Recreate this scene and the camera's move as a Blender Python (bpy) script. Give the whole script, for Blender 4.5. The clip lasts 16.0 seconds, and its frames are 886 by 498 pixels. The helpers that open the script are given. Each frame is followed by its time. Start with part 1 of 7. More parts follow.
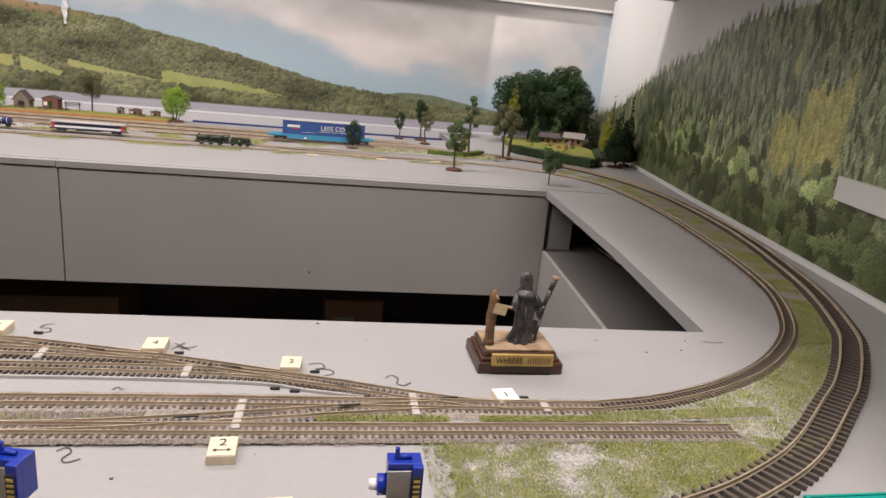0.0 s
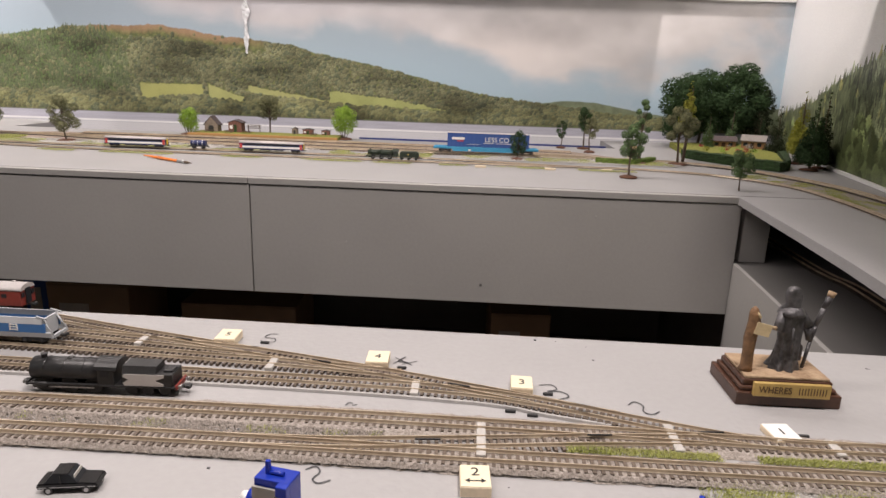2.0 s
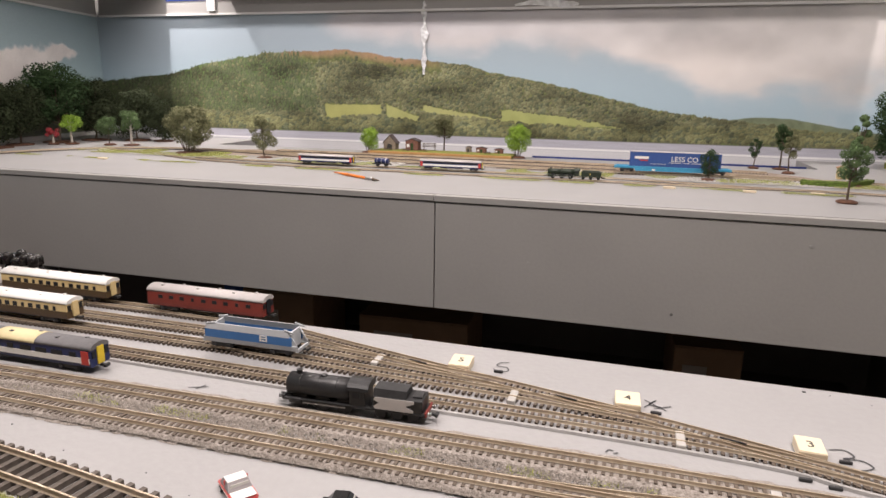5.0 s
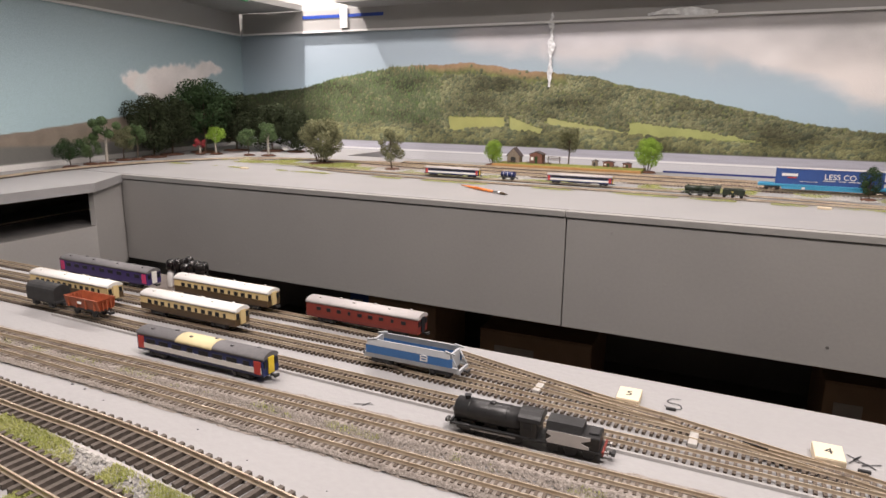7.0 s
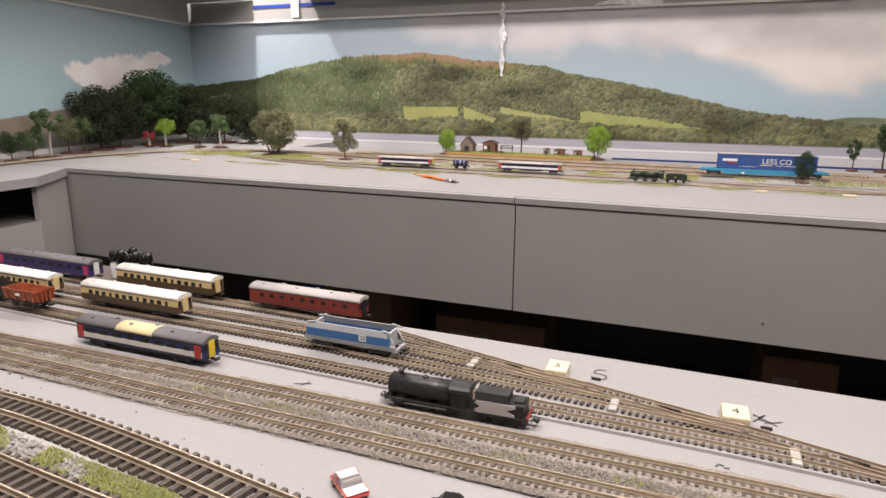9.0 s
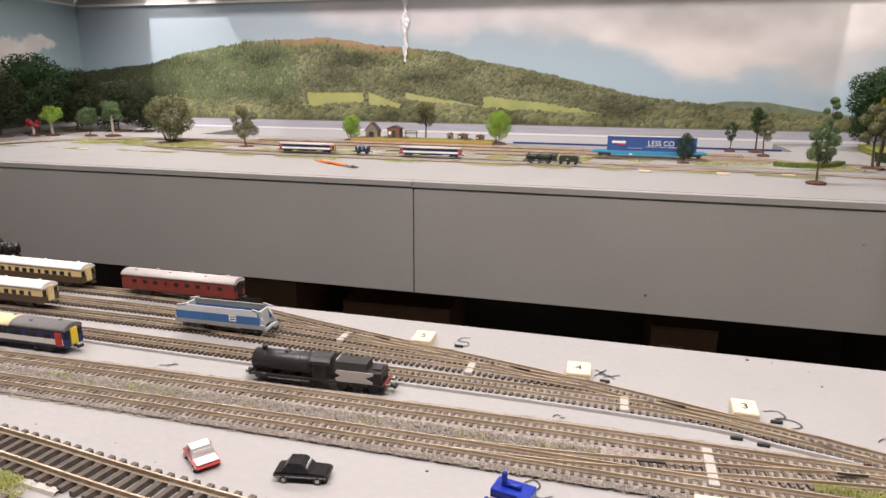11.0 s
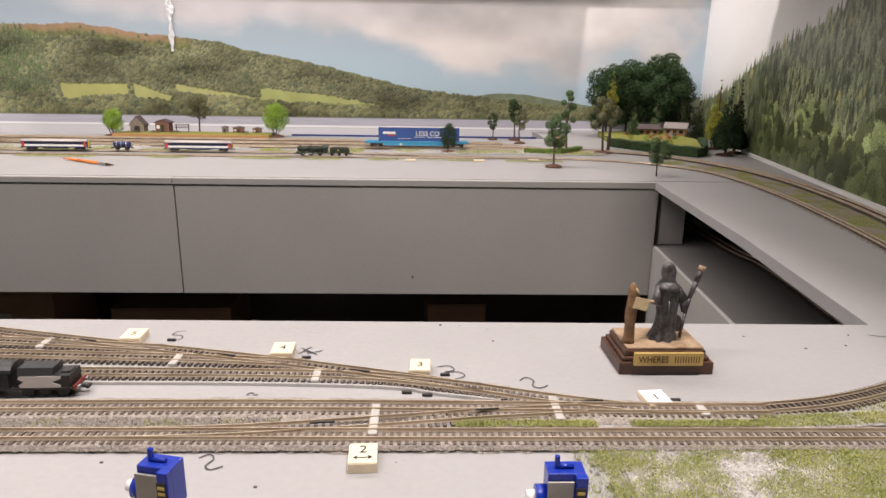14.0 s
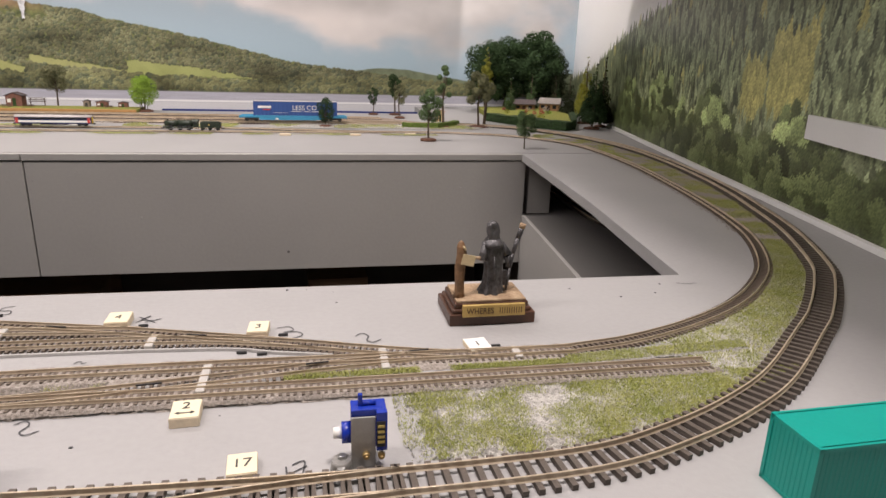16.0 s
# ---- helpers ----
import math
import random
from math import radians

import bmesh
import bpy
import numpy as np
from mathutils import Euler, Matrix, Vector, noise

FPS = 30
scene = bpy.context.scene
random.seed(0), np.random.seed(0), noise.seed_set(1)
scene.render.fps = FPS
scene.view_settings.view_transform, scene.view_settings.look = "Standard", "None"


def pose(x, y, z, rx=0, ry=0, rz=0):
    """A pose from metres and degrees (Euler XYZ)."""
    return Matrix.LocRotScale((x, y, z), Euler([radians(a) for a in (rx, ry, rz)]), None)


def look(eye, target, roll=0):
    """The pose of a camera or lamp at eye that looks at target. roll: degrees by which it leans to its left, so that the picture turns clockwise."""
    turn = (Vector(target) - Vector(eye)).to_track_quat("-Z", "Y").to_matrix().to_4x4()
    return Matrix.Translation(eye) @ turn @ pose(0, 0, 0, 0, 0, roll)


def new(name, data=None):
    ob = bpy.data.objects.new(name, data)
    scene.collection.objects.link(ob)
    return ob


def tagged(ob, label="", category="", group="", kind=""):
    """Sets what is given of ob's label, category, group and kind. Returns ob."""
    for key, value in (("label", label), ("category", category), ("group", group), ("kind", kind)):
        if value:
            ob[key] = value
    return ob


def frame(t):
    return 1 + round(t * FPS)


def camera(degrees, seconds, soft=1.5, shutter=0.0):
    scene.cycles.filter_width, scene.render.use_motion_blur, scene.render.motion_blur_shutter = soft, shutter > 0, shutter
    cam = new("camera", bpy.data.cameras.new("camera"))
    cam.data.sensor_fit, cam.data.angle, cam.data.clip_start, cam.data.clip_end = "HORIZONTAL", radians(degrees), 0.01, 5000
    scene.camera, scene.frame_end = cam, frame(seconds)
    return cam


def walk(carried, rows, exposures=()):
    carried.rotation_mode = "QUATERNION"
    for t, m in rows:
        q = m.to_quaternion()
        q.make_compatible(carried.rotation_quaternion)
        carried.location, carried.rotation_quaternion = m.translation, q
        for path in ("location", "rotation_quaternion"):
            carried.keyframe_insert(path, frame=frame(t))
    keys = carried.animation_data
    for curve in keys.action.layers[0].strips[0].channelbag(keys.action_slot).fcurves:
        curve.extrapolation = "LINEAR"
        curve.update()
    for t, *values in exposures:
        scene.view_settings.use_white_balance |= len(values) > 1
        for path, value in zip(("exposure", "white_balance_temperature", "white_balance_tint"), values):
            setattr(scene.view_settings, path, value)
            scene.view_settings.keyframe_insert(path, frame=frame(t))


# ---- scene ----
cam = camera(68.4, 16.0)
PATH = [
    (0, (0.005, 0.117, 0.213), (0.339, 2.017, -0.314), 5.3),
    (0.5, (-0.011, 0.131, 0.208), (0.224, 2.047, -0.315), 5.0),
    (1, (-0.024, 0.141, 0.205), (0.103, 2.068, -0.316), 4.5),
    (1.5, (-0.039, 0.15, 0.201), (-0.013, 2.081, -0.319), 3.8),
    (2, (-0.055, 0.161, 0.195), (-0.148, 2.092, -0.318), 1.9),
    (2.5, (-0.071, 0.167, 0.192), (-0.26, 2.094, -0.306), 1.2),
    (3, (-0.087, 0.173, 0.189), (-0.387, 2.09, -0.296), 1.0),
    (5.5, (-0.138, 0.18, 0.194), (-0.757, 2.026, -0.265), 0.8),
    (6, (-0.151, 0.18, 0.196), (-0.874, 1.993, -0.242), 0.7),
    (6.5, (-0.16, 0.181, 0.197), (-0.949, 1.966, -0.238), 0.6),
    (7, (-0.17, 0.179, 0.197), (-1.016, 1.936, -0.247), 0.6),
    (7.5, (-0.17, 0.179, 0.197), (-1.041, 1.922, -0.254), 0.7),
    (8, (-0.162, 0.175, 0.197), (-1.005, 1.932, -0.256), 0.8),
    (8.5, (-0.153, 0.173, 0.196), (-0.94, 1.953, -0.265), 0.6),
    (11, (-0.101, 0.167, 0.191), (-0.605, 2.035, -0.315), 0.3),
    (11.5, (-0.084, 0.167, 0.194), (-0.485, 2.058, -0.317), 0.8),
    (12, (-0.071, 0.16, 0.196), (-0.37, 2.066, -0.33), 0.2),
    (12.5, (-0.055, 0.155, 0.192), (-0.217, 2.079, -0.332), -0.2),
    (13, (-0.043, 0.152, 0.195), (-0.11, 2.081, -0.329), 0.2),
    (13.5, (-0.029, 0.148, 0.196), (-0.021, 2.078, -0.328), 0.7),
    (14, (-0.019, 0.144, 0.197), (0.044, 2.072, -0.329), 0.9),
    (14.5, (-0.011, 0.141, 0.197), (0.093, 2.064, -0.342), 1.4),
    (15, (0.0, 0.133, 0.198), (0.174, 2.05, -0.346), 1.4),
    (15.5, (0.012, 0.121, 0.195), (0.291, 2.021, -0.365), 1.2),
    (16, (0.024, 0.116, 0.193), (0.392, 1.993, -0.391), 1.8),
]
walk(cam, [(t, look(eye, target, roll)) for t, eye, target, roll in PATH],
     exposures=[(0, -0.12), (3, -0.12), (5.5, 0.0), (8.5, 0.02), (11, 0.13), (13.5, 0.08), (15, 0.12), (16, -0.08)])

# ---- world, lamps, exposure ----
world = bpy.data.worlds.new("room_air")
world.use_nodes = True
world.node_tree.nodes["Background"].inputs[0].default_value = (0.9, 0.95, 1.0, 1)
world.node_tree.nodes["Background"].inputs[1].default_value = 0.02
scene.world = world


def area_lamp(name, x, y, z, sx, sy, watts, colour, rx=0, ry=0, rz=0):
    data = bpy.data.lights.new(name, "AREA")
    data.shape, data.size, data.size_y, data.energy, data.color = "RECTANGLE", sx, sy, watts, colour
    ob = new(name, data)
    ob.matrix_world = pose(x, y, z, rx, ry, rz)
    return ob


WARM = (1.0, 0.89, 0.855)
area_lamp("tube_light_near_left", -0.80, 0.22, 1.27, 1.1, 0.12, 16.5, WARM)
area_lamp("tube_light_near_right", 0.24, 0.30, 1.27, 0.26, 0.12, 18, WARM)
area_lamp("tube_light_rear", -0.85, 1.38, 1.27, 2.3, 0.12, 35, WARM, rx=24)
for lamp_name, lamp_x, lamp_watts in (("shelf_lamp_left", -1.875, 6.5), ("shelf_lamp_right", 0.56, 2.9)):
    lamp = area_lamp(lamp_name, lamp_x, 2.25, 1.0, 0.03, 0.03, lamp_watts, WARM, rx=12)
    lamp.data.spread = math.radians(120)



# ---- materials ----
def material(name, colour, rough=0.6, metal=0.0, vary=0.15, scale=30.0, bump=0.15, fine=400.0, spec=0.5, colour2=None, rand=0.0, coat=0.0):
    """Base colour broken up at two scales, with fine relief. scale and fine are per metre."""
    m = bpy.data.materials.new(name)
    m.use_nodes = True
    t = m.node_tree
    n, l = t.nodes, t.links
    b = n["Principled BSDF"]
    b.inputs["Roughness"].default_value, b.inputs["Metallic"].default_value = rough, metal
    b.inputs["Specular IOR Level"].default_value = spec
    b.inputs["Coat Weight"].default_value = coat
    co = n.new("ShaderNodeTexCoord")
    big, small = n.new("ShaderNodeTexNoise"), n.new("ShaderNodeTexNoise")
    big.inputs["Scale"].default_value, small.inputs["Scale"].default_value = scale, fine
    big.inputs["Detail"].default_value, small.inputs["Detail"].default_value = 6, 3
    l.new(co.outputs["Object"], big.inputs["Vector"]), l.new(co.outputs["Object"], small.inputs["Vector"])
    ramp = n.new("ShaderNodeValToRGB")
    c2 = colour2 or tuple(c * (1 - vary * 1.6) for c in colour)
    ramp.color_ramp.elements[0].position, ramp.color_ramp.elements[1].position = 0.32, 0.68
    ramp.color_ramp.elements[0].color, ramp.color_ramp.elements[1].color = (*c2, 1), (*colour, 1)
    mixv = n.new("ShaderNodeMath")
    mixv.operation = "MULTIPLY_ADD"
    mixv.inputs[1].default_value, mixv.inputs[2].default_value = 0.35, 0.0
    add = n.new("ShaderNodeMath")
    add.operation = "MULTIPLY_ADD"
    add.inputs[1].default_value = 0.65
    l.new(small.outputs["Fac"], mixv.inputs[0]), l.new(big.outputs["Fac"], add.inputs[0]), l.new(mixv.outputs[0], add.inputs[2])
    l.new(add.outputs[0], ramp.inputs["Fac"])
    last = ramp.outputs["Color"]
    if rand:
        info, hsv = n.new("ShaderNodeObjectInfo"), n.new("ShaderNodeHueSaturation")
        mr = n.new("ShaderNodeMapRange")
        mr.inputs["To Min"].default_value, mr.inputs["To Max"].default_value = 1 - rand, 1 + rand
        l.new(info.outputs["Random"], mr.inputs["Value"]), l.new(mr.outputs[0], hsv.inputs["Value"])
        l.new(last, hsv.inputs["Color"])
        last = hsv.outputs["Color"]
    l.new(last, b.inputs["Base Color"])
    if bump:
        bp = n.new("ShaderNodeBump")
        bp.inputs["Strength"].default_value, bp.inputs["Distance"].default_value = bump, 0.001
        l.new(small.outputs["Fac"], bp.inputs["Height"]), l.new(bp.outputs[0], b.inputs["Normal"])
    return m


GREY_TOP = material("grey_board_paint", (0.35, 0.345, 0.345), 0.55, vary=0.07, scale=7, bump=0.25, fine=220)
GREY_FRONT = material("grey_fascia_paint", (0.38, 0.37, 0.355), 0.5, vary=0.06, scale=5, bump=0.25, fine=160)
# darker grey than the board tops: lower decks, hopper floor, one screw head
DARK_GREY = material("dark_grey_plain", (0.15, 0.145, 0.14), 0.6, vary=0.1, scale=6)
WHITE_EDGE = material("white_foam_board", (0.72, 0.72, 0.71), 0.6, vary=0.05, scale=9)
PALE_GREY = material("pale_grey_paint", (0.34, 0.335, 0.325), 0.6, vary=0.06, scale=4)
# dark colour standing for the shade in the spaces below and behind the boards
BLACK_VOID = material("void_shade_dark", (0.15, 0.125, 0.11), 0.8, vary=0.2, scale=8)
SLEEPER = material("sleeper_plastic", (0.125, 0.102, 0.085), 0.7, vary=0.3, scale=90, fine=900)
SLEEPER_N = material("weathered_sleeper", (0.165, 0.128, 0.098), 0.75, vary=0.4, scale=60, fine=900)
RAIL = material("nickel_silver_rail", (0.70, 0.60, 0.46), 0.32, 0.45, vary=0.3, scale=40, colour2=(0.44, 0.35, 0.25))
BALLAST = material("grey_brown_ballast", (0.41, 0.375, 0.34), 0.95, vary=0.55, scale=500, bump=1.0, fine=900, colour2=(0.18, 0.15, 0.125))
CABLE_GREY = material("grey_cable_strip", (0.38, 0.37, 0.36), 0.5, vary=0.15, scale=80)
TIE_WHITE = material("white_plastic_strip", (0.50, 0.48, 0.45), 0.5, vary=0.15, scale=80)
WOOD_TAG = material("pale_plywood", (0.80, 0.68, 0.50), 0.6, vary=0.12, scale=70, fine=600)
TAG_TOP = material("cream_tag_face", (0.78, 0.69, 0.50), 0.6, vary=0.06, scale=70)
INK = material("black_ink", (0.02, 0.02, 0.022), 0.6, vary=0.1)
PENCIL_INK = material("pencil_grey", (0.06, 0.06, 0.065), 0.6, vary=0.2)
BLACK = material("black_loco_paint", (0.026, 0.026, 0.027), 0.38, vary=0.3, scale=120)
BLACK_MATT = material("black_plastic", (0.030, 0.030, 0.031), 0.6, vary=0.3, scale=120)
STEEL = material("bright_steel", (0.55, 0.55, 0.55), 0.3, 0.9, vary=0.2, scale=90)
WHITE = material("white_plastic", (0.80, 0.79, 0.76), 0.4, vary=0.06, scale=60)
GLASS = material("dark_model_glazing", (0.02, 0.022, 0.026), 0.3, vary=0.1, scale=60, bump=0, spec=0.3)
NAVY = material("navy_livery", (0.020, 0.032, 0.12), 0.35, vary=0.12, scale=60)
RED = material("red_livery", (0.55, 0.06, 0.05), 0.4, vary=0.12, scale=60)
YELLOW = material("warning_yellow", (0.80, 0.58, 0.04), 0.4, vary=0.1, scale=60)
CREAM = material("cream_livery", (0.72, 0.56, 0.28), 0.4, vary=0.08, scale=60)
BROWN = material("chocolate_livery", (0.10, 0.062, 0.030), 0.45, vary=0.15, scale=60)
ROOF_WHITE = material("white_coach_roof", (0.78, 0.77, 0.74), 0.5, vary=0.08, scale=40)
ROOF_GREY = material("grey_coach_roof", (0.16, 0.155, 0.16), 0.6, vary=0.2, scale=40)
ROOF_SILVER = material("silver_grey_roof", (0.50, 0.47, 0.46), 0.5, vary=0.12, scale=40)
MAROON = material("maroon_livery", (0.24, 0.040, 0.030), 0.4, vary=0.15, scale=60)
PURPLE = material("purple_livery", (0.055, 0.038, 0.16), 0.4, vary=0.12, scale=60)
BLUE = material("mid_blue_livery", (0.045, 0.16, 0.40), 0.4, vary=0.1, scale=60)
SILVER = material("silver_grey_livery", (0.46, 0.48, 0.50), 0.45, vary=0.08, scale=60)
SKYBLUE = material("light_blue_wagon", (0.06, 0.33, 0.55), 0.45, vary=0.1, scale=60)
CONT_BLUE = material("container_blue", (0.035, 0.085, 0.28), 0.45, vary=0.08, scale=50)
ORANGE = material("bauxite_orange", (0.46, 0.12, 0.05), 0.6, vary=0.25, scale=80)
TEAL = material("teal_container_plastic", (0.0, 0.29, 0.24), 0.5, vary=0.06, scale=30)
GREEN_LOCO = material("dark_green_loco", (0.022, 0.035, 0.020), 0.4, vary=0.3, scale=90)
SERVO_BLUE = material("blue_servo_plastic", (0.010, 0.035, 0.36), 0.25, vary=0.1, scale=60)
ALU = material("brushed_aluminium", (0.40, 0.39, 0.37), 0.45, 0.7, vary=0.12, scale=60)
GOLD = material("gold_print", (0.55, 0.42, 0.12), 0.5, vary=0.1)
BRASS = material("dull_brass", (0.50, 0.36, 0.16), 0.4, 0.7, vary=0.2, scale=90)
WOOD_DARK = material("dark_stained_wood", (0.085, 0.036, 0.020), 0.4, vary=0.35, scale=45, fine=500)
STONE_TOP = material("sandy_model_earth", (0.42, 0.31, 0.20), 0.85, vary=0.4, scale=90, bump=0.8, colour2=(0.22, 0.14, 0.08))
PLAQUE = material("gold_plaque", (0.52, 0.36, 0.12), 0.5, 0.2, vary=0.2, scale=60)
FIG_DARK = material("pewter_figure", (0.13, 0.125, 0.13), 0.42, 0.3, vary=0.5, colour2=(0.025, 0.024, 0.026), scale=120, bump=0.6, fine=500)
FIG_TAN = material("tan_figure_wood", (0.24, 0.13, 0.06), 0.6, vary=0.4, scale=120, bump=0.6, fine=500)
EARTH = material("brown_tree_base", (0.16, 0.075, 0.045), 0.95, vary=0.4, scale=160, bump=1.0, fine=800)
BARK = material("model_bark", (0.12, 0.085, 0.06), 0.9, vary=0.35, scale=200, fine=900)
BARK_PALE = material("pale_bark", (0.50, 0.46, 0.40), 0.8, vary=0.25, scale=200, fine=900)
BRUSH_ORANGE = material("orange_lacquer", (0.80, 0.22, 0.03), 0.3, vary=0.08, scale=60)
CARD = material("brown_cardboard", (0.30, 0.18, 0.10), 0.8, vary=0.15, scale=20)
BLUE_CRATE = material("blue_plastic_crate", (0.02, 0.06, 0.22), 0.5, vary=0.1, scale=20)
CAR_BLACK = material("black_car_paint", (0.012, 0.012, 0.013), 0.2, vary=0.2, scale=120)
CAR_RED = material("faded_red_car_paint", (0.62, 0.10, 0.09), 0.35, vary=0.1, scale=120)
BRICKWORK = material("model_brickwork", (0.22, 0.10, 0.075), 0.85, vary=0.3, scale=300, fine=900)
STONEWORK = material("model_stonework", (0.30, 0.24, 0.19), 0.85, vary=0.35, scale=300, fine=900)
SLATE = material("slate_roof", (0.11, 0.085, 0.085), 0.8, vary=0.25, scale=200)
TIMBER = material("orange_timber_wall", (0.42, 0.23, 0.11), 0.7, vary=0.2, scale=200)
HEDGE = material("hedge_green", (0.16, 0.24, 0.04), 0.95, vary=0.45, scale=160, bump=1.0, fine=700)
HEDGE_DARK = material("dark_hedge_green", (0.035, 0.075, 0.020), 0.95, vary=0.45, scale=160, bump=1.0, fine=700)
LAWN = material("yellow_green_lawn", (0.30, 0.31, 0.06), 0.95, vary=0.35, scale=120, bump=1.0, fine=700)
PLATFORM = material("platform_timber", (0.45, 0.25, 0.09), 0.85, vary=0.2, scale=90)
GRANITE = material("pale_granite_chips", (0.56, 0.54, 0.50), 0.9, vary=0.4, scale=300, bump=1.0, fine=900)
TAPE = material("clear_tape_film", (0.88, 0.90, 0.92), 0.08, vary=0.2, scale=60, bump=0.6, fine=60, coat=1.0)
BOTTLE = material("black_bottle", (0.015, 0.013, 0.013), 0.15, vary=0.2)
CEIL = material("ceiling_paint", (0.62, 0.61, 0.59), 0.8, vary=0.05, scale=3)
FLOORING = material("dark_floor_vinyl", (0.035, 0.032, 0.03), 0.5, vary=0.2, scale=6)
LEAF_MID = material("leaf_mid_green", (0.13, 0.215, 0.075), 0.8, vary=0.5, scale=130, bump=0.3)
LEAF_DARK = material("leaf_dark_green", (0.060, 0.105, 0.045), 0.85, vary=0.5, scale=100, bump=0.3, spec=0.1)
LEAF_BRIGHT = material("leaf_bright_green", (0.30, 0.48, 0.05), 0.8, vary=0.35, scale=130, bump=0.3)
LEAF_OLIVE = material("leaf_olive", (0.25, 0.255, 0.125), 0.85, vary=0.5, scale=130, bump=0.3)
LEAF_YELLOW = material("leaf_yellow_green", (0.36, 0.36, 0.04), 0.8, vary=0.4, scale=130, bump=0.3)
LEAF_RED = material("leaf_crimson", (0.48, 0.06, 0.07), 0.8, vary=0.3, scale=130, bump=0.3)
# darkest leaf green: the corner trees' deep shade is put into this colour
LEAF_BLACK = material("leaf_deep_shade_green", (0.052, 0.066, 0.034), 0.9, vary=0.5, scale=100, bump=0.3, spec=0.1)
STATIC_GRASS = material("static_grass_fibre", (0.42, 0.42, 0.16), 0.9, vary=0.45, scale=40, bump=0.5, colour2=(0.28, 0.32, 0.09), spec=0.15)


# ---- mesh helpers ----
def link_mesh(name, bm, mats, parent=None, label="", smooth=False):
    me = bpy.data.meshes.new(name)
    bm.to_mesh(me)
    bm.free()
    for m in mats if isinstance(mats, (list, tuple)) else [mats]:
        me.materials.append(m)
    if smooth:
        for p in me.polygons:
            p.use_smooth = True
    ob = new(name, me)
    if parent is not None:
        ob.parent = parent
    if label:
        ob["label"] = label
    return ob


def part(name, bm, mat, parent, label="", smooth=False):
    """One bmesh as one part under its thing."""
    return link_mesh(name, bm, mat, parent, label, smooth)


def thing(name, x, y, z, rz=0, label="", category="", group="", kind=""):
    ob = new(name)
    ob.empty_display_size = 0.01
    ob.matrix_world = pose(x, y, z, 0, 0, rz)
    return tagged(ob, label, category, group, kind)


def box(bm, x0, x1, y0, y1, z0, z1, bevel=0.0, mi=0, taper=0.0):
    n0 = len(bm.faces)
    r = bmesh.ops.create_cube(bm, size=1.0)
    for v in r["verts"]:
        up = v.co.z > 0
        v.co = Vector(((x0 + x1) / 2 + v.co.x * (x1 - x0), (y0 + y1) / 2 + v.co.y * (y1 - y0) * (1 - taper if up else 1), (z0 + z1) / 2 + v.co.z * (z1 - z0)))
    if bevel:
        es = {e for v in r["verts"] for e in v.link_edges}
        bmesh.ops.bevel(bm, geom=list(es), offset=bevel, segments=2, affect="EDGES", profile=0.5)
    bm.faces.ensure_lookup_table()
    for f in bm.faces[n0:]:
        f.material_index = mi
    return bm


def nb():
    return bmesh.new()


def boxb(*a, **k):
    return box(bmesh.new(), *a, **k)


def cyl(bm, p0, p1, r0, r1=None, seg=12, mi=0, caps=True):
    r1 = r0 if r1 is None else r1
    p0, p1 = Vector(p0), Vector(p1)
    d = p1 - p0
    q = d.to_track_quat("Z", "Y").to_matrix()
    rings = []
    for p, r in ((p0, r0), (p1, r1)):
        rings.append([bm.verts.new(p + q @ Vector((r * math.cos(2 * math.pi * k / seg), r * math.sin(2 * math.pi * k / seg), 0))) for k in range(seg)])
    for k in range(seg):
        f = bm.faces.new((rings[0][k], rings[0][(k + 1) % seg], rings[1][(k + 1) % seg], rings[1][k]))
        f.material_index, f.smooth = mi, True
    if caps:
        bm.faces.new(rings[0][::-1]).material_index = mi
        bm.faces.new(rings[1]).material_index = mi
    return bm


def lathe(bm, profile, seg=16, x=0, y=0, z=0, mi=0):
    """profile: (radius, height) from bottom to top round the z axis."""
    rings = [[bm.verts.new((x + r * math.cos(2 * math.pi * k / seg), y + r * math.sin(2 * math.pi * k / seg), z + h)) for k in range(seg)] for r, h in profile]
    for a, b in zip(rings, rings[1:]):
        for k in range(seg):
            f = bm.faces.new((a[k], a[(k + 1) % seg], b[(k + 1) % seg], b[k]))
            f.smooth, f.material_index = True, mi
    bm.faces.new(rings[0][::-1]).material_index = mi
    bm.faces.new(rings[-1]).material_index = mi
    return bm


def extrude_x(bm, prof, x0, x1, mi=0, smooth=False):
    """A closed (y, z) outline drawn out along x."""
    a = [bm.verts.new((x0, y, z)) for y, z in prof]
    b = [bm.verts.new((x1, y, z)) for y, z in prof]
    n = len(prof)
    for k in range(n):
        f = bm.faces.new((a[k], b[k], b[(k + 1) % n], a[(k + 1) % n]))
        f.material_index, f.smooth = mi, smooth
    bm.faces.new(a).material_index = mi
    bm.faces.new(b[::-1]).material_index = mi
    bmesh.ops.recalc_face_normals(bm, faces=bm.faces[:])
    return bm


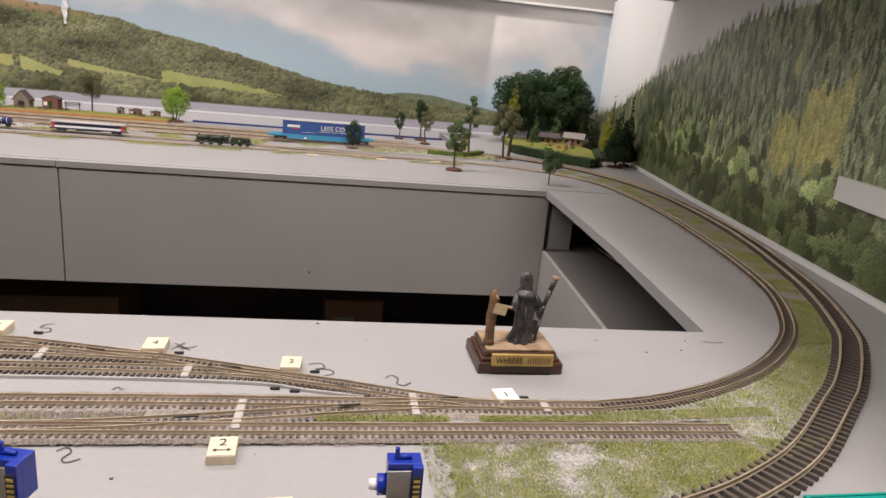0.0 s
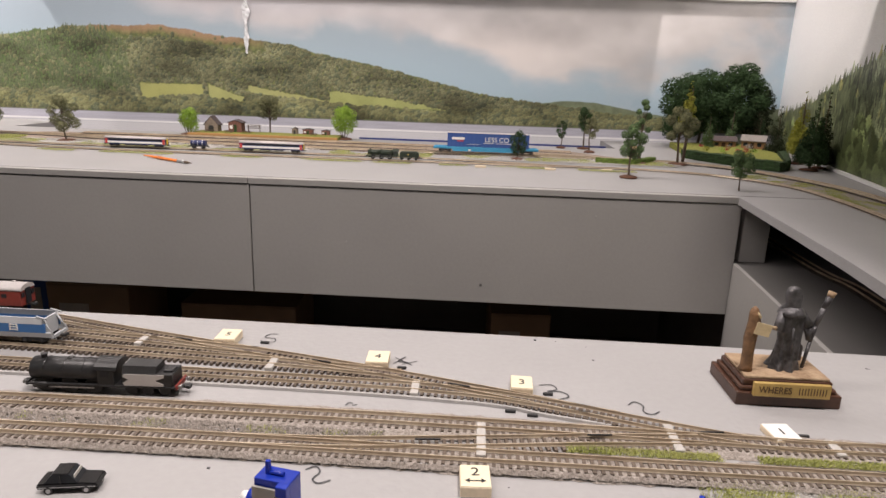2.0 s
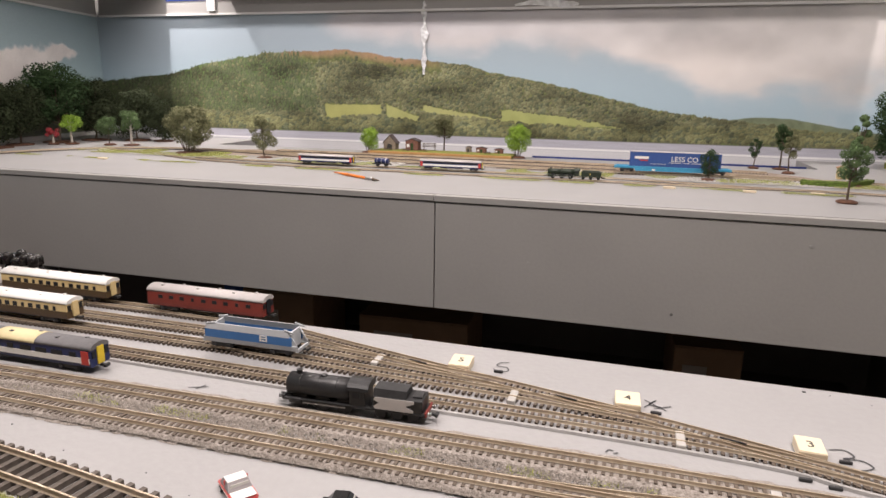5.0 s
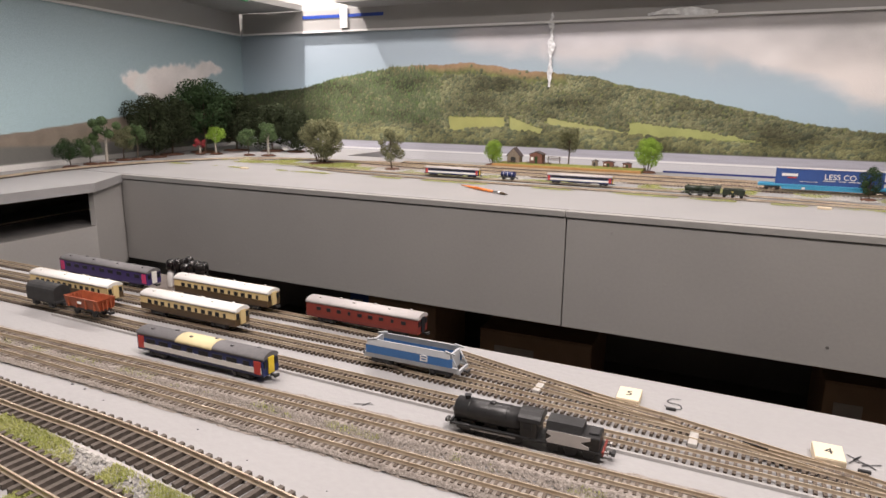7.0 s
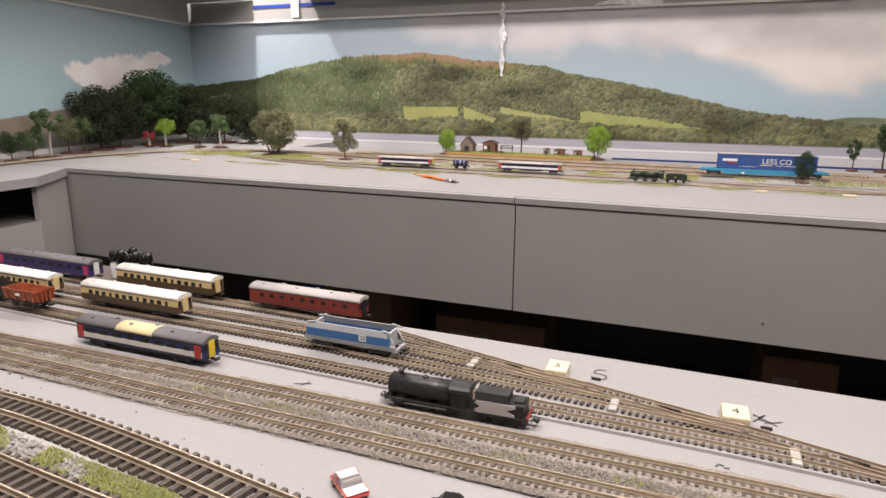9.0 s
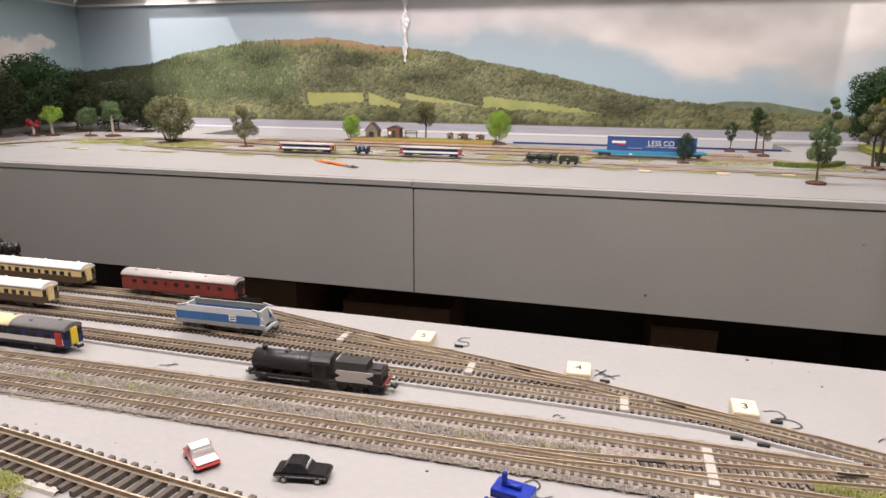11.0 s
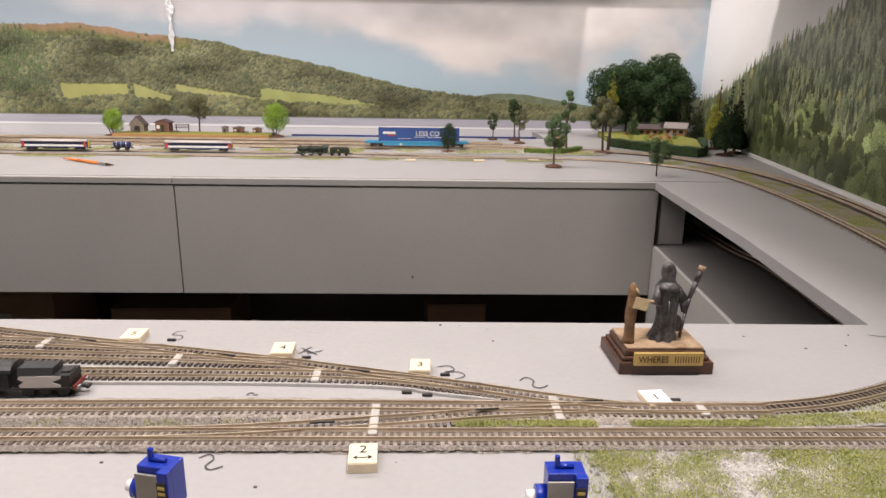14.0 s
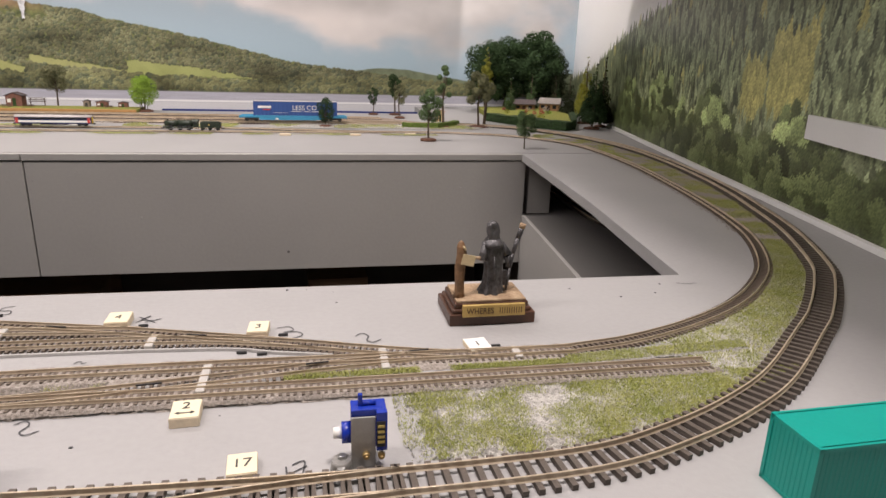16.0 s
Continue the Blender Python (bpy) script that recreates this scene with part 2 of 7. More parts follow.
def spline(pts, step=0.006):
    """An even polyline through the points (Catmull-Rom)."""
    P = [Vector((p[0], p[1])) for p in pts]
    P = [P[0] * 2 - P[1]] + P + [P[-1] * 2 - P[-2]]
    out = []
    for i in range(1, len(P) - 2):
        for k in range(40):
            t = k / 40
            a, b, c, d = P[i - 1], P[i], P[i + 1], P[i + 2]
            out.append(0.5 * ((2 * b) + (c - a) * t + (2 * a - 5 * b + 4 * c - d) * t * t + (3 * b - a - 3 * c + d) * t ** 3))
    out.append(P[-2])
    res, acc = [out[0]], 0.0
    for a, b in zip(out, out[1:]):
        L = (b - a).length
        while acc + L >= step:
            f = (step - acc) / L
            a = a.lerp(b, f)
            res.append(a.copy())
            L = (b - a).length
            acc = 0.0
        acc += L
    return res


def normals(line):
    res = []
    for i in range(len(line)):
        d = line[min(i + 1, len(line) - 1)] - line[max(i - 1, 0)]
        res.append(Vector((-d.y, d.x)).normalized())
    return res


def ribbon(bm, line, offs, mi=0):
    """A strip along a polyline; offs: (sideways, z) outline, open."""
    nn = normals(line)
    rows = [[bm.verts.new((p.x + n.x * o, p.y + n.y * o, z)) for o, z in offs] for p, n in zip(line, nn)]
    for a, b in zip(rows, rows[1:]):
        for k in range(len(offs) - 1):
            bm.faces.new((a[k], b[k], b[k + 1], a[k + 1])).material_index = mi
    return bm


def prism(pts, z0, z1, mi=0, bm=None):
    """A flat slab with the outline pts."""
    bm = bm or bmesh.new()
    a = [bm.verts.new((x, y, z0)) for x, y in pts]
    b = [bm.verts.new((x, y, z1)) for x, y in pts]
    n = len(pts)
    for k in range(n):
        bm.faces.new((a[k], a[(k + 1) % n], b[(k + 1) % n], b[k])).material_index = mi
    bm.faces.new(a[::-1]).material_index = mi
    bm.faces.new(b).material_index = mi
    bmesh.ops.recalc_face_normals(bm, faces=bm.faces[:])
    return bm


def text_mesh(name, body, size, mat, parent, m, label="", depth=0.0002):
    cu = bpy.data.curves.new(name, "FONT")
    cu.body, cu.size, cu.extrude, cu.align_x, cu.align_y = body, size, depth, "CENTER", "CENTER"
    tmp = new(name + "_tmp", cu)
    bpy.context.view_layer.update()
    me = bpy.data.meshes.new_from_object(tmp.evaluated_get(bpy.context.evaluated_depsgraph_get()))
    bpy.data.objects.remove(tmp)
    me.materials.clear()
    me.materials.append(mat)
    ob = new(name, me)
    if parent is not None:
        ob.parent = parent
    ob.matrix_local = m
    if label:
        ob["label"] = label
    return ob


# ---- the room and the boards ----
YB = 2.45                      # printed backdrop on the rear wall
RA, RB = (0.945, YB), (0.585, 0.56)      # side wall, right of the layout
LA, LB = (-2.245, YB), (-1.85, 0.62)     # side wall, left of the layout


def structure(name, bm, mat, label="", smooth=False):
    return tagged(link_mesh(name, bm, mat, None, label, smooth), kind="structure")


structure("floor", prism([(-3.2, -1.6), (2.0, -1.6), (2.0, 2.6), (-3.2, 2.6)], -1.0, -0.95), FLOORING)
structure("ceiling", prism([(-3.2, -1.6), (2.0, -1.6), (2.0, 2.6), (-3.2, 2.6)], 1.32, 1.38), CEIL)
structure("wall_front", boxb(-3.2, 2.0, -1.7, -1.6, -1.0, 1.38), PALE_GREY)
structure("wall_east", boxb(2.0, 2.1, -1.7, 2.6, -1.0, 1.38), PALE_GREY)
structure("wall_west", boxb(-3.3, -3.2, -1.7, 2.6, -1.0, 1.38), PALE_GREY)
structure("wall_north", boxb(-3.3, 2.1, YB + 0.03, YB + 0.13, -1.0, 1.38), PALE_GREY)


structure("wall_right_of_layout", prism([(0.975, YB + 0.03), (0.535, 0.14), (0.60, 0.14), (1.04, YB + 0.03)], -0.95, 1.32), PALE_GREY)
structure("wall_left_of_layout", prism([(-2.275, YB + 0.03), (-1.775, 0.12), (-1.84, 0.12), (-2.345, YB + 0.03)], -0.95, 1.32), PALE_GREY)


def on_right(y):
    return RB[0] + (RA[0] - RB[0]) * (y - RB[1]) / (RA[1] - RB[1])


def on_left(y):
    return LB[0] + (LA[0] - LB[0]) * (y - LB[1]) / (LA[1] - LB[1])


# near board, side boards and far board: one level, butted end to end
structure("baseboard_near", prism([(on_left(0.64), 0.05), (on_right(0.05), 0.05), (on_right(0.637), 0.637), (0.352, 0.637), (-0.3, 0.643), (on_left(0.64), 0.641)], -0.022, 0.0), [GREY_TOP], "grey painted baseboard top")
structure("baseboard_right", prism([(0.352, 0.639), (on_right(0.639), 0.639), (on_right(2.0), 2.0), (0.60, 2.0), (0.60, 1.372), (0.424, 1.372), (0.402, 1.09), (0.388, 0.93)], -0.015, -0.001), [GREY_TOP])
structure("baseboard_far", prism([(-1.70, 1.374), (0.598, 1.374), (0.598, 2.002), (on_right(2.0), 2.002), (on_right(2.43), 2.43), (0.36, 2.43), (0.36, 2.17), (-1.52, 2.17), (-1.52, 2.43), (on_left(2.43), 2.43), (on_left(1.374), 1.374)], -0.022, -0.0005), [GREY_TOP])
structure("baseboard_left", prism([(-1.57, 0.643), (-1.575, 1.2), (-1.69, 1.372), (on_left(1.372), 1.372), (on_left(0.643), 0.643)], -0.022, -0.001), [GREY_TOP])

# fascia of the far board: two panels with a joint, and a top lip
structure("fascia_left_panel", boxb(-1.69, -0.4850, 1.362, 1.374, -0.228, -0.0145, bevel=0.0008), [GREY_FRONT])
structure("fascia_right_panel", boxb(-0.4826, 0.432, 1.362, 1.374, -0.228, -0.0145, bevel=0.0008), [GREY_FRONT])
structure("fascia_lip_left", boxb(-1.69, -0.486, 1.358, 1.374, -0.0125, -0.0012, bevel=0.0008), [GREY_FRONT])
structure("fascia_lip_right", boxb(-0.4845, 0.432, 1.358, 1.374, -0.0130, -0.0012, bevel=0.0008), [GREY_FRONT])
for sx, sz in ((-0.038, -0.192), (-0.40, -0.035), (-0.475, -0.05), (0.30, -0.07), (-1.3, -0.2), (-0.30, -0.12), (0.17, -0.05)):
    screw = nb()
    cyl(screw, (sx, 1.3605, sz), (sx, 1.364, sz), 0.0026, seg=10)
    tagged(link_mesh("screw_head", screw, DARK_GREY if sz == -0.192 else GREY_FRONT, None, "small painted screw head in grey fascia"), category="screw", group="fascia screws")

# right-hand opening: corner post, lower deck and its apron
structure("opening_post", prism([(0.444, 1.372), (0.492, 1.372), (0.492, 1.42), (0.444, 1.42)], -0.125, -0.025), [GREY_FRONT])
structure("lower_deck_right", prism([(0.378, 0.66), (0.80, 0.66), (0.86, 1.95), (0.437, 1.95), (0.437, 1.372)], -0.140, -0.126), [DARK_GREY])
structure("lower_apron_right", prism([(0.371, 0.66), (0.378, 0.66), (0.437, 1.36), (0.430, 1.36)], -0.30, -0.1255), [GREY_FRONT])
# added backing, dark in colour for the shade behind the deck
structure("void_backing_right", boxb(0.44, 0.95, 1.95, 1.97, -0.3, -0.026), [BLACK_VOID])

# left-hand opening
structure("left_apron_upright", prism([(-1.690, 1.362), (-1.590, 1.205), (-1.600, 1.199), (-1.700, 1.356)], -0.235, -0.023), [GREY_FRONT])
structure("left_lower_apron", prism([(-1.590, 1.205), (-1.575, 0.60), (-1.585, 0.60), (-1.600, 1.205)], -0.235, -0.105), [GREY_FRONT])
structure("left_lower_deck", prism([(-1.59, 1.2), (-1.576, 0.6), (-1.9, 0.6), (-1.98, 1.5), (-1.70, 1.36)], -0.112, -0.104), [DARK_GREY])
# same dark backing for the shade in the left opening
structure("void_backing_left", prism([(-1.88, 0.6), (-1.96, 1.5), (-1.97, 1.5), (-1.89, 0.6)], -0.3, -0.024), [BLACK_VOID])

# dark space beneath: added sheets whose dark colour stands for its shade
structure("void_sheet_under_far_board", boxb(-2.0, 1.0, 1.9, 1.92, -0.95, -0.05), [BLACK_VOID])
structure("void_sheet_under_right_board", boxb(0.47, 0.49, 0.1, 1.9, -0.95, -0.142), [BLACK_VOID])

# overhead: white-painted pelmet rail above the print and the underside of a shelf with gaps for the lamps
structure("pelmet_rail_rear", boxb(-2.22, 0.94, YB - 0.012, YB + 0.03, 0.463, 0.545), [PALE_GREY])
structure("trim_white_top_rear", boxb(-2.22, 0.94, YB - 0.016, YB - 0.004, 0.458, 0.4655), [WHITE_EDGE])
structure("overhead_shelf_middle", boxb(-1.635, 0.535, YB - 0.16, YB - 0.013, 0.545, 0.565), [PALE_GREY])
structure("overhead_shelf_left", prism([(on_left(2.44), 2.43), (-1.897, 2.43), (-1.897, 2.1), (-1.76, 1.1), (-1.70, 0.6), (on_left(0.6), 0.6)], 0.545, 0.565), [PALE_GREY])
# the right shelf is never in view; added to shade the right-hand boards
structure("unseen_shade_shelf_right", prism([(on_right(1.72), 1.72), (0.38, 1.70), (0.335, 0.9), (0.325, 0.05), (on_right(0.05), 0.05)], 0.425, 0.445), [PALE_GREY])
structure("pelmet_rail_left", prism([(on_left(2.43) + 0.012, 2.43), (on_left(0.7) + 0.012, 0.7), (on_left(0.7), 0.7), (on_left(2.43), 2.43)], 0.463, 0.545), [PALE_GREY])
structure("trim_white_top_left", prism([(on_left(2.43) + 0.016, 2.43), (on_left(0.7) + 0.016, 0.7), (on_left(0.7) + 0.004, 0.7), (on_left(2.43) + 0.004, 2.43)], 0.458, 0.465), [WHITE_EDGE])
structure("trim_white_base_right", prism([(on_right(0.3) - 0.008, 0.3), (on_right(1.93) - 0.008, 1.93), (on_right(1.93), 1.93), (on_right(0.3), 0.3)], 0.0, 0.007), [WHITE_EDGE])


structure("trim_blue_tape", boxb(-1.90, -1.52, YB - 0.0145, YB - 0.0125, 0.512, 0.524), [material("blue_masking_tape", (0.02, 0.06, 0.34), 0.5)])
structure("trim_white_upright", boxb(-1.715, -1.680, YB - 0.020, YB - 0.0165, 0.472, 0.60), [WHITE_EDGE])
structure("trim_green_strip", prism([(-1.910, 2.12), (-1.898, 2.12), (-1.79, 1.30), (-1.80, 1.30)], 0.5395, 0.5445), [material("green_shelf_edging", (0.05, 0.25, 0.10), 0.5)])


# ---- the printed landscape on the walls ----
def lattice(u, v, seed):
    r = np.random.RandomState(seed)
    g = r.rand(256, 256)
    iu, iv = np.floor(u).astype(int), np.floor(v).astype(int)
    fu, fv = u - iu, v - iv
    fu, fv = fu * fu * (3 - 2 * fu), fv * fv * (3 - 2 * fv)
    a, b = g[iu % 256, iv % 256], g[(iu + 1) % 256, iv % 256]
    c, d = g[iu % 256, (iv + 1) % 256], g[(iu + 1) % 256, (iv + 1) % 256]
    return (a * (1 - fu) + b * fu) * (1 - fv) + (c * (1 - fu) + d * fu) * fv


def fbm(u, v, scale, seed, octaves=4, gain=0.5):
    s, w, tot = 0, 1.0, 0
    for k in range(octaves):
        s = s + w * lattice(u * scale * 2 ** k + 17 * k, v * scale * 2 ** k + 31 * k, seed + k)
        tot += w
        w *= gain
    return s / tot


def step(a, b, x):
    t = np.clip((x - a) / (b - a), 0, 1)
    return t * t * (3 - 2 * t)


def blend(col, other, mask):
    return col * (1 - mask[..., None]) + np.array(other) * mask[..., None] if not isinstance(other, np.ndarray) or other.ndim == 1 else col * (1 - mask[..., None]) + other * mask[..., None]


def blob(u, v, cu, cv, ru, rv):
    return np.exp(-(((u - cu) / ru) ** 2 + ((v - cv) / rv) ** 2))


def crowns(u, v, size, seed, stretch=1.0):
    """Rounded tree crowns: a height 0..1 in each cell and a tone for each tree."""
    r = np.random.RandomState(seed)
    jx, jy, tone = r.rand(256, 256), r.rand(256, 256), r.rand(256, 256)
    x, y = u / size, v / (size * stretch)
    best, bt, bdy = np.full(u.shape, 9.0), np.zeros(u.shape), np.zeros(u.shape)
    ix, iy = np.floor(x).astype(int), np.floor(y).astype(int)
    for dx in (-1, 0, 1):
        for dy in (-1, 0, 1):
            cx, cy = ix + dx, iy + dy
            px, py = cx + jx[cx % 256, cy % 256], cy + jy[cx % 256, cy % 256]
            d = np.hypot(x - px, y - py)
            m = d < best
            best, bt, bdy = np.where(m, d, best), np.where(m, tone[cx % 256, cy % 256], bt), np.where(m, y - py, bdy)
    return np.clip(1 - best, 0, 1), bt, np.clip(bdy, -1, 1)


def plant(col, u, z, items, seed):
    """Paint trees one over another on the print: (along, foot, height, width, conical, colour), the farthest first."""
    r = np.random.RandomState(seed)
    us, zs = u[:, 0], z[0, :]
    du, dz = us[1] - us[0], zs[1] - zs[0]
    grain = r.rand(64, 64)
    for k, (uc, foot, h, w, cone, c) in enumerate(items):
        i0, i1 = int((uc - w / 2 - us[0]) / du), int((uc + w / 2 - us[0]) / du) + 2
        j0, j1 = int((foot - zs[0]) / dz), int((foot + h - zs[0]) / dz) + 2
        i0, j0, i1, j1 = max(i0, 0), max(j0, 0), min(i1, len(us)), min(j1, len(zs))
        if i1 <= i0 or j1 <= j0:
            continue
        a = (us[i0:i1, None] - uc) / (w / 2)
        v = (zs[None, j0:j1] - foot) / h
        g = grain[np.arange(i0, i1)[:, None] % 64, (np.arange(j0, j1)[None, :] + 7 * k) % 64]
        if cone:
            m = np.abs(a) < np.clip(1 - v, 0, 1) ** 0.8 * (0.72 + 0.5 * g)
            s = 0.62 + 0.36 * v - 0.14 * a + 0.50 * (g - 0.5)
        else:
            m = a * a + ((v - 0.5) / 0.5) ** 2 < 0.80 + 0.5 * (g - 0.3)
            s = 0.45 + 0.58 * v - 0.16 * a + 0.60 * (g - 0.5)
        m &= v >= 0
        t = np.clip(s, 0.08, 1.5)[..., None] * np.array(c)
        col[i0:i1, j0:j1] = np.where(m[..., None], t, col[i0:i1, j0:j1])
    return col


def printed_sheet(name, a, b, z0, z1, paint, pitch, label):
    """A flat printed sheet from a to b on plan; paint gives the print's colour at (u, z)."""
    a, b = Vector(a), Vector(b)
    L = (b - a).length
    nu, nv = int(L / pitch) + 1, int((z1 - z0) / pitch) + 1
    u, z = np.meshgrid(np.linspace(0, L, nu), np.linspace(z0, z1, nv), indexing="ij")
    d = (b - a) / L
    co = np.stack([a.x + d.x * u, a.y + d.y * u, z], -1).reshape(-1, 3)
    idx = np.arange(nu * nv).reshape(nu, nv)
    quads = np.stack([idx[:-1, :-1], idx[1:, :-1], idx[1:, 1:], idx[:-1, 1:]], -1).reshape(-1, 4)
    me = bpy.data.meshes.new(name)
    me.vertices.add(len(co))
    me.vertices.foreach_set("co", co.astype(np.float32).ravel())
    me.loops.add(quads.size)
    me.loops.foreach_set("vertex_index", quads.ravel().astype(np.int32))
    me.polygons.add(len(quads))
    me.polygons.foreach_set("loop_start", np.arange(0, quads.size, 4, dtype=np.int32))
    me.update()
    me.validate()
    col = np.clip(paint(u, z) * 1.08, 0.0, 0.85)
    rgba = np.concatenate([col, np.ones(col.shape[:2] + (1,))], -1).reshape(-1, 4)
    at = me.color_attributes.new("print", "FLOAT_COLOR", "POINT")
    at.data.foreach_set("color", rgba.astype(np.float32).ravel())
    me.materials.append(PRINT)
    ob = new(name, me)
    return tagged(ob, label, "backdrop", kind="structure")


def print_material():
    m = bpy.data.materials.new("satin_printed_vinyl")
    m.use_nodes = True
    n, l = m.node_tree.nodes, m.node_tree.links
    b = n["Principled BSDF"]
    b.inputs["Roughness"].default_value = 0.34
    b.inputs["Specular IOR Level"].default_value = 0.4
    at = n.new("ShaderNodeAttribute")
    at.attribute_name = "print"
    co, ns = n.new("ShaderNodeTexCoord"), n.new("ShaderNodeTexNoise")
    ns.inputs["Scale"].default_value, ns.inputs["Detail"].default_value = 420, 3
    l.new(co.outputs["Object"], ns.inputs["Vector"])
    mr = n.new("ShaderNodeMapRange")
    mr.inputs["From Min"].default_value, mr.inputs["From Max"].default_value = 0.3, 0.7
    mr.inputs["To Min"].default_value, mr.inputs["To Max"].default_value = 0.88, 1.14
    l.new(ns.outputs["Fac"], mr.inputs["Value"])
    mx = n.new("ShaderNodeVectorMath")
    mx.operation = "SCALE"
    l.new(at.outputs["Color"], mx.inputs[0]), l.new(mr.outputs[0], mx.inputs["Scale"])
    l.new(mx.outputs[0], b.inputs["Base Color"])
    wave = n.new("ShaderNodeTexNoise")
    wave.inputs["Scale"].default_value, wave.inputs["Detail"].default_value = 3, 2
    bp = n.new("ShaderNodeBump")
    bp.inputs["Strength"].default_value, bp.inputs["Distance"].default_value = 0.25, 0.01
    l.new(co.outputs["Object"], wave.inputs["Vector"]), l.new(wave.outputs["Fac"], bp.inputs["Height"]), l.new(bp.outputs[0], b.inputs["Normal"])
    return m


PRINT = print_material()


def woodland(u, z, seed, light=(0.20, 0.22, 0.075), dark=(0.035, 0.05, 0.025), size=0.012, stretch=1.0):
    h, tone, dy = crowns(u + 0.004 * fbm(u, z, 60, seed), z, size, seed, stretch)
    h2, tone2, _ = crowns(u, z, size * 0.45, seed + 5, stretch)
    k = np.clip(0.25 + 0.75 * h * (0.75 + 0.4 * dy) + 0.25 * (h2 - 0.5) + 0.5 * (tone - 0.5), 0, 1)
    col = np.array(dark) * (1 - k[..., None]) + np.array(light) * k[..., None]
    return col * (0.75 + 0.5 * fbm(u, z, 9, seed + 9))[..., None]


def rear_print(u, z):
    x = LA[0] + u
    sky = np.array([0.30, 0.36, 0.41]) * np.ones(u.shape + (1,))
    sky = blend(sky, (0.36, 0.47, 0.54), step(0.40, 0.15, z))
    cl = fbm(x + 0.3 * fbm(x, z, 3, 3), z * 1.8, 3.2, 11, 5)
    mass = np.clip(0.95 * blob(x, z, 0.22, 0.36, 0.52, 0.17) + 0.95 * blob(x, z, -0.75, 0.47, 0.75, 0.15) + 0.5 * blob(x, z, 0.85, 0.35, 0.3, 0.3), 0, 1)
    cm = step(0.42, 0.60, cl * 0.55 + mass * 0.48)
    cloud = np.array([0.62, 0.60, 0.59]) * (0.60 + 0.55 * fbm(x, z * 1.5, 6, 21, 4) - 0.28 * blob(x, z, 0.2, 0.46, 0.5, 0.09))[..., None]
    cloud = blend(cloud, (0.36, 0.36, 0.40), 0.75 * blob(x, z, -0.9, 0.47, 0.7, 0.13))
    cloud = blend(cloud, (0.74, 0.69, 0.66), 0.6 * blob(x, z, 0.05, 0.27, 0.22, 0.06))
    col = blend(sky, cloud, cm)
    # far ridge, then the long hill with its bracken top
    hx = np.array([-2.3, -1.9, -1.74, -1.48, -1.16, -0.95, -0.71, -0.6, -0.34, -0.06, 0.13, 0.45, 1.0])
    hz = np.array([0.205, 0.245, 0.285, 0.322, 0.333, 0.305, 0.281, 0.252, 0.206, 0.139, 0.118, 0.080, 0.06])
    top = np.interp(x, hx, hz) + 0.010 * (fbm(x, z * 0, 40, 5, 3) - 0.5) + 0.004 * (fbm(x, z * 0, 200, 6, 2) - 0.5)
    far = 0.105 + 0.02 * np.sin((x - 0.1) * 9) + 0.006 * (fbm(x, z * 0, 30, 8) - 0.5)
    ridge = step(0.0015, -0.0015, z - far) * step(0.02, 0.1, x)
    col = blend(col, np.array([0.16, 0.19, 0.12]) * (0.7 + 0.6 * fbm(x, z, 50, 3, 3))[..., None], ridge)
    hill = step(0.0015, -0.0015, z - top)
    wood = woodland(x, z, 40, (0.205, 0.225, 0.085), (0.045, 0.062, 0.032), 0.013)
    conif = woodland(x, z, 50, (0.15, 0.21, 0.075), (0.05, 0.085, 0.04), 0.007, 2.2)
    wood = blend(wood, conif, step(-1.15, -1.35, x + 0.15 * fbm(x, z, 6, 60)) * step(0.09, 0.13, z))
    moor = step(-0.035, -0.008, z - top + 0.02 * (fbm(x, z, 14, 71) - 0.5)) * step(-1.62, -1.35, x) * step(-0.70, -0.95, x)
    moorc = np.array([0.31, 0.20, 0.125]) * (0.7 + 0.6 * fbm(x, z, 40, 72))[..., None]
    wood = blend(wood, moorc, moor * 0.85)
    dist = step(-0.3, 0.5, x)
    wood = blend(wood, (0.13, 0.14, 0.085), 0.35 * dist)
    # left end halved: dark printed hillside and the room's shade, both in the colour
    wood = wood * (0.5 + 0.5 * step(-1.92, -1.72, x))[..., None]
    col = blend(col, wood, hill)
    # pasture strips
    jag = 0.008 * (fbm(x, z, 70, 81, 3) - 0.5)
    for x0, x1, b0, b1, t0, t1, c in ((-1.245, -1.02, 0.082, 0.100, 0.138, 0.140, (0.37, 0.375, 0.14)), (-1.00, -0.875, 0.092, 0.082, 0.142, 0.100, (0.36, 0.37, 0.15)),
                                      (-0.86, -0.575, 0.118, 0.086, 0.142, 0.097, (0.38, 0.385, 0.165)), (-0.815, -0.17, 0.094, 0.070, 0.140, 0.072, (0.335, 0.36, 0.14))):
        f = (x - x0) / (x1 - x0)
        lo, hi = b0 + (b1 - b0) * f, t0 + (t1 - t0) * f
        if x0 == -0.815:
            hi = 0.092 + (0.132 - 0.092) * np.clip(1 - np.abs(f - 0.42) / 0.58, 0, 1)
            lo = 0.094 - 0.022 * f
            f = np.where(x < -0.575, -1.0, f)
        m = step(-0.01, 0.01, f + jag) * step(1.01, 0.99, f + jag) * step(-0.0015, 0.0015, z - lo + jag) * step(0.0015, -0.0015, z - hi + jag)
        col = blend(col, np.array(c) * (0.85 + 0.3 * fbm(x, z, 30, 90))[..., None], m)
    near = woodland(x, z, 120, (0.17, 0.22, 0.07), (0.03, 0.045, 0.02), 0.011)
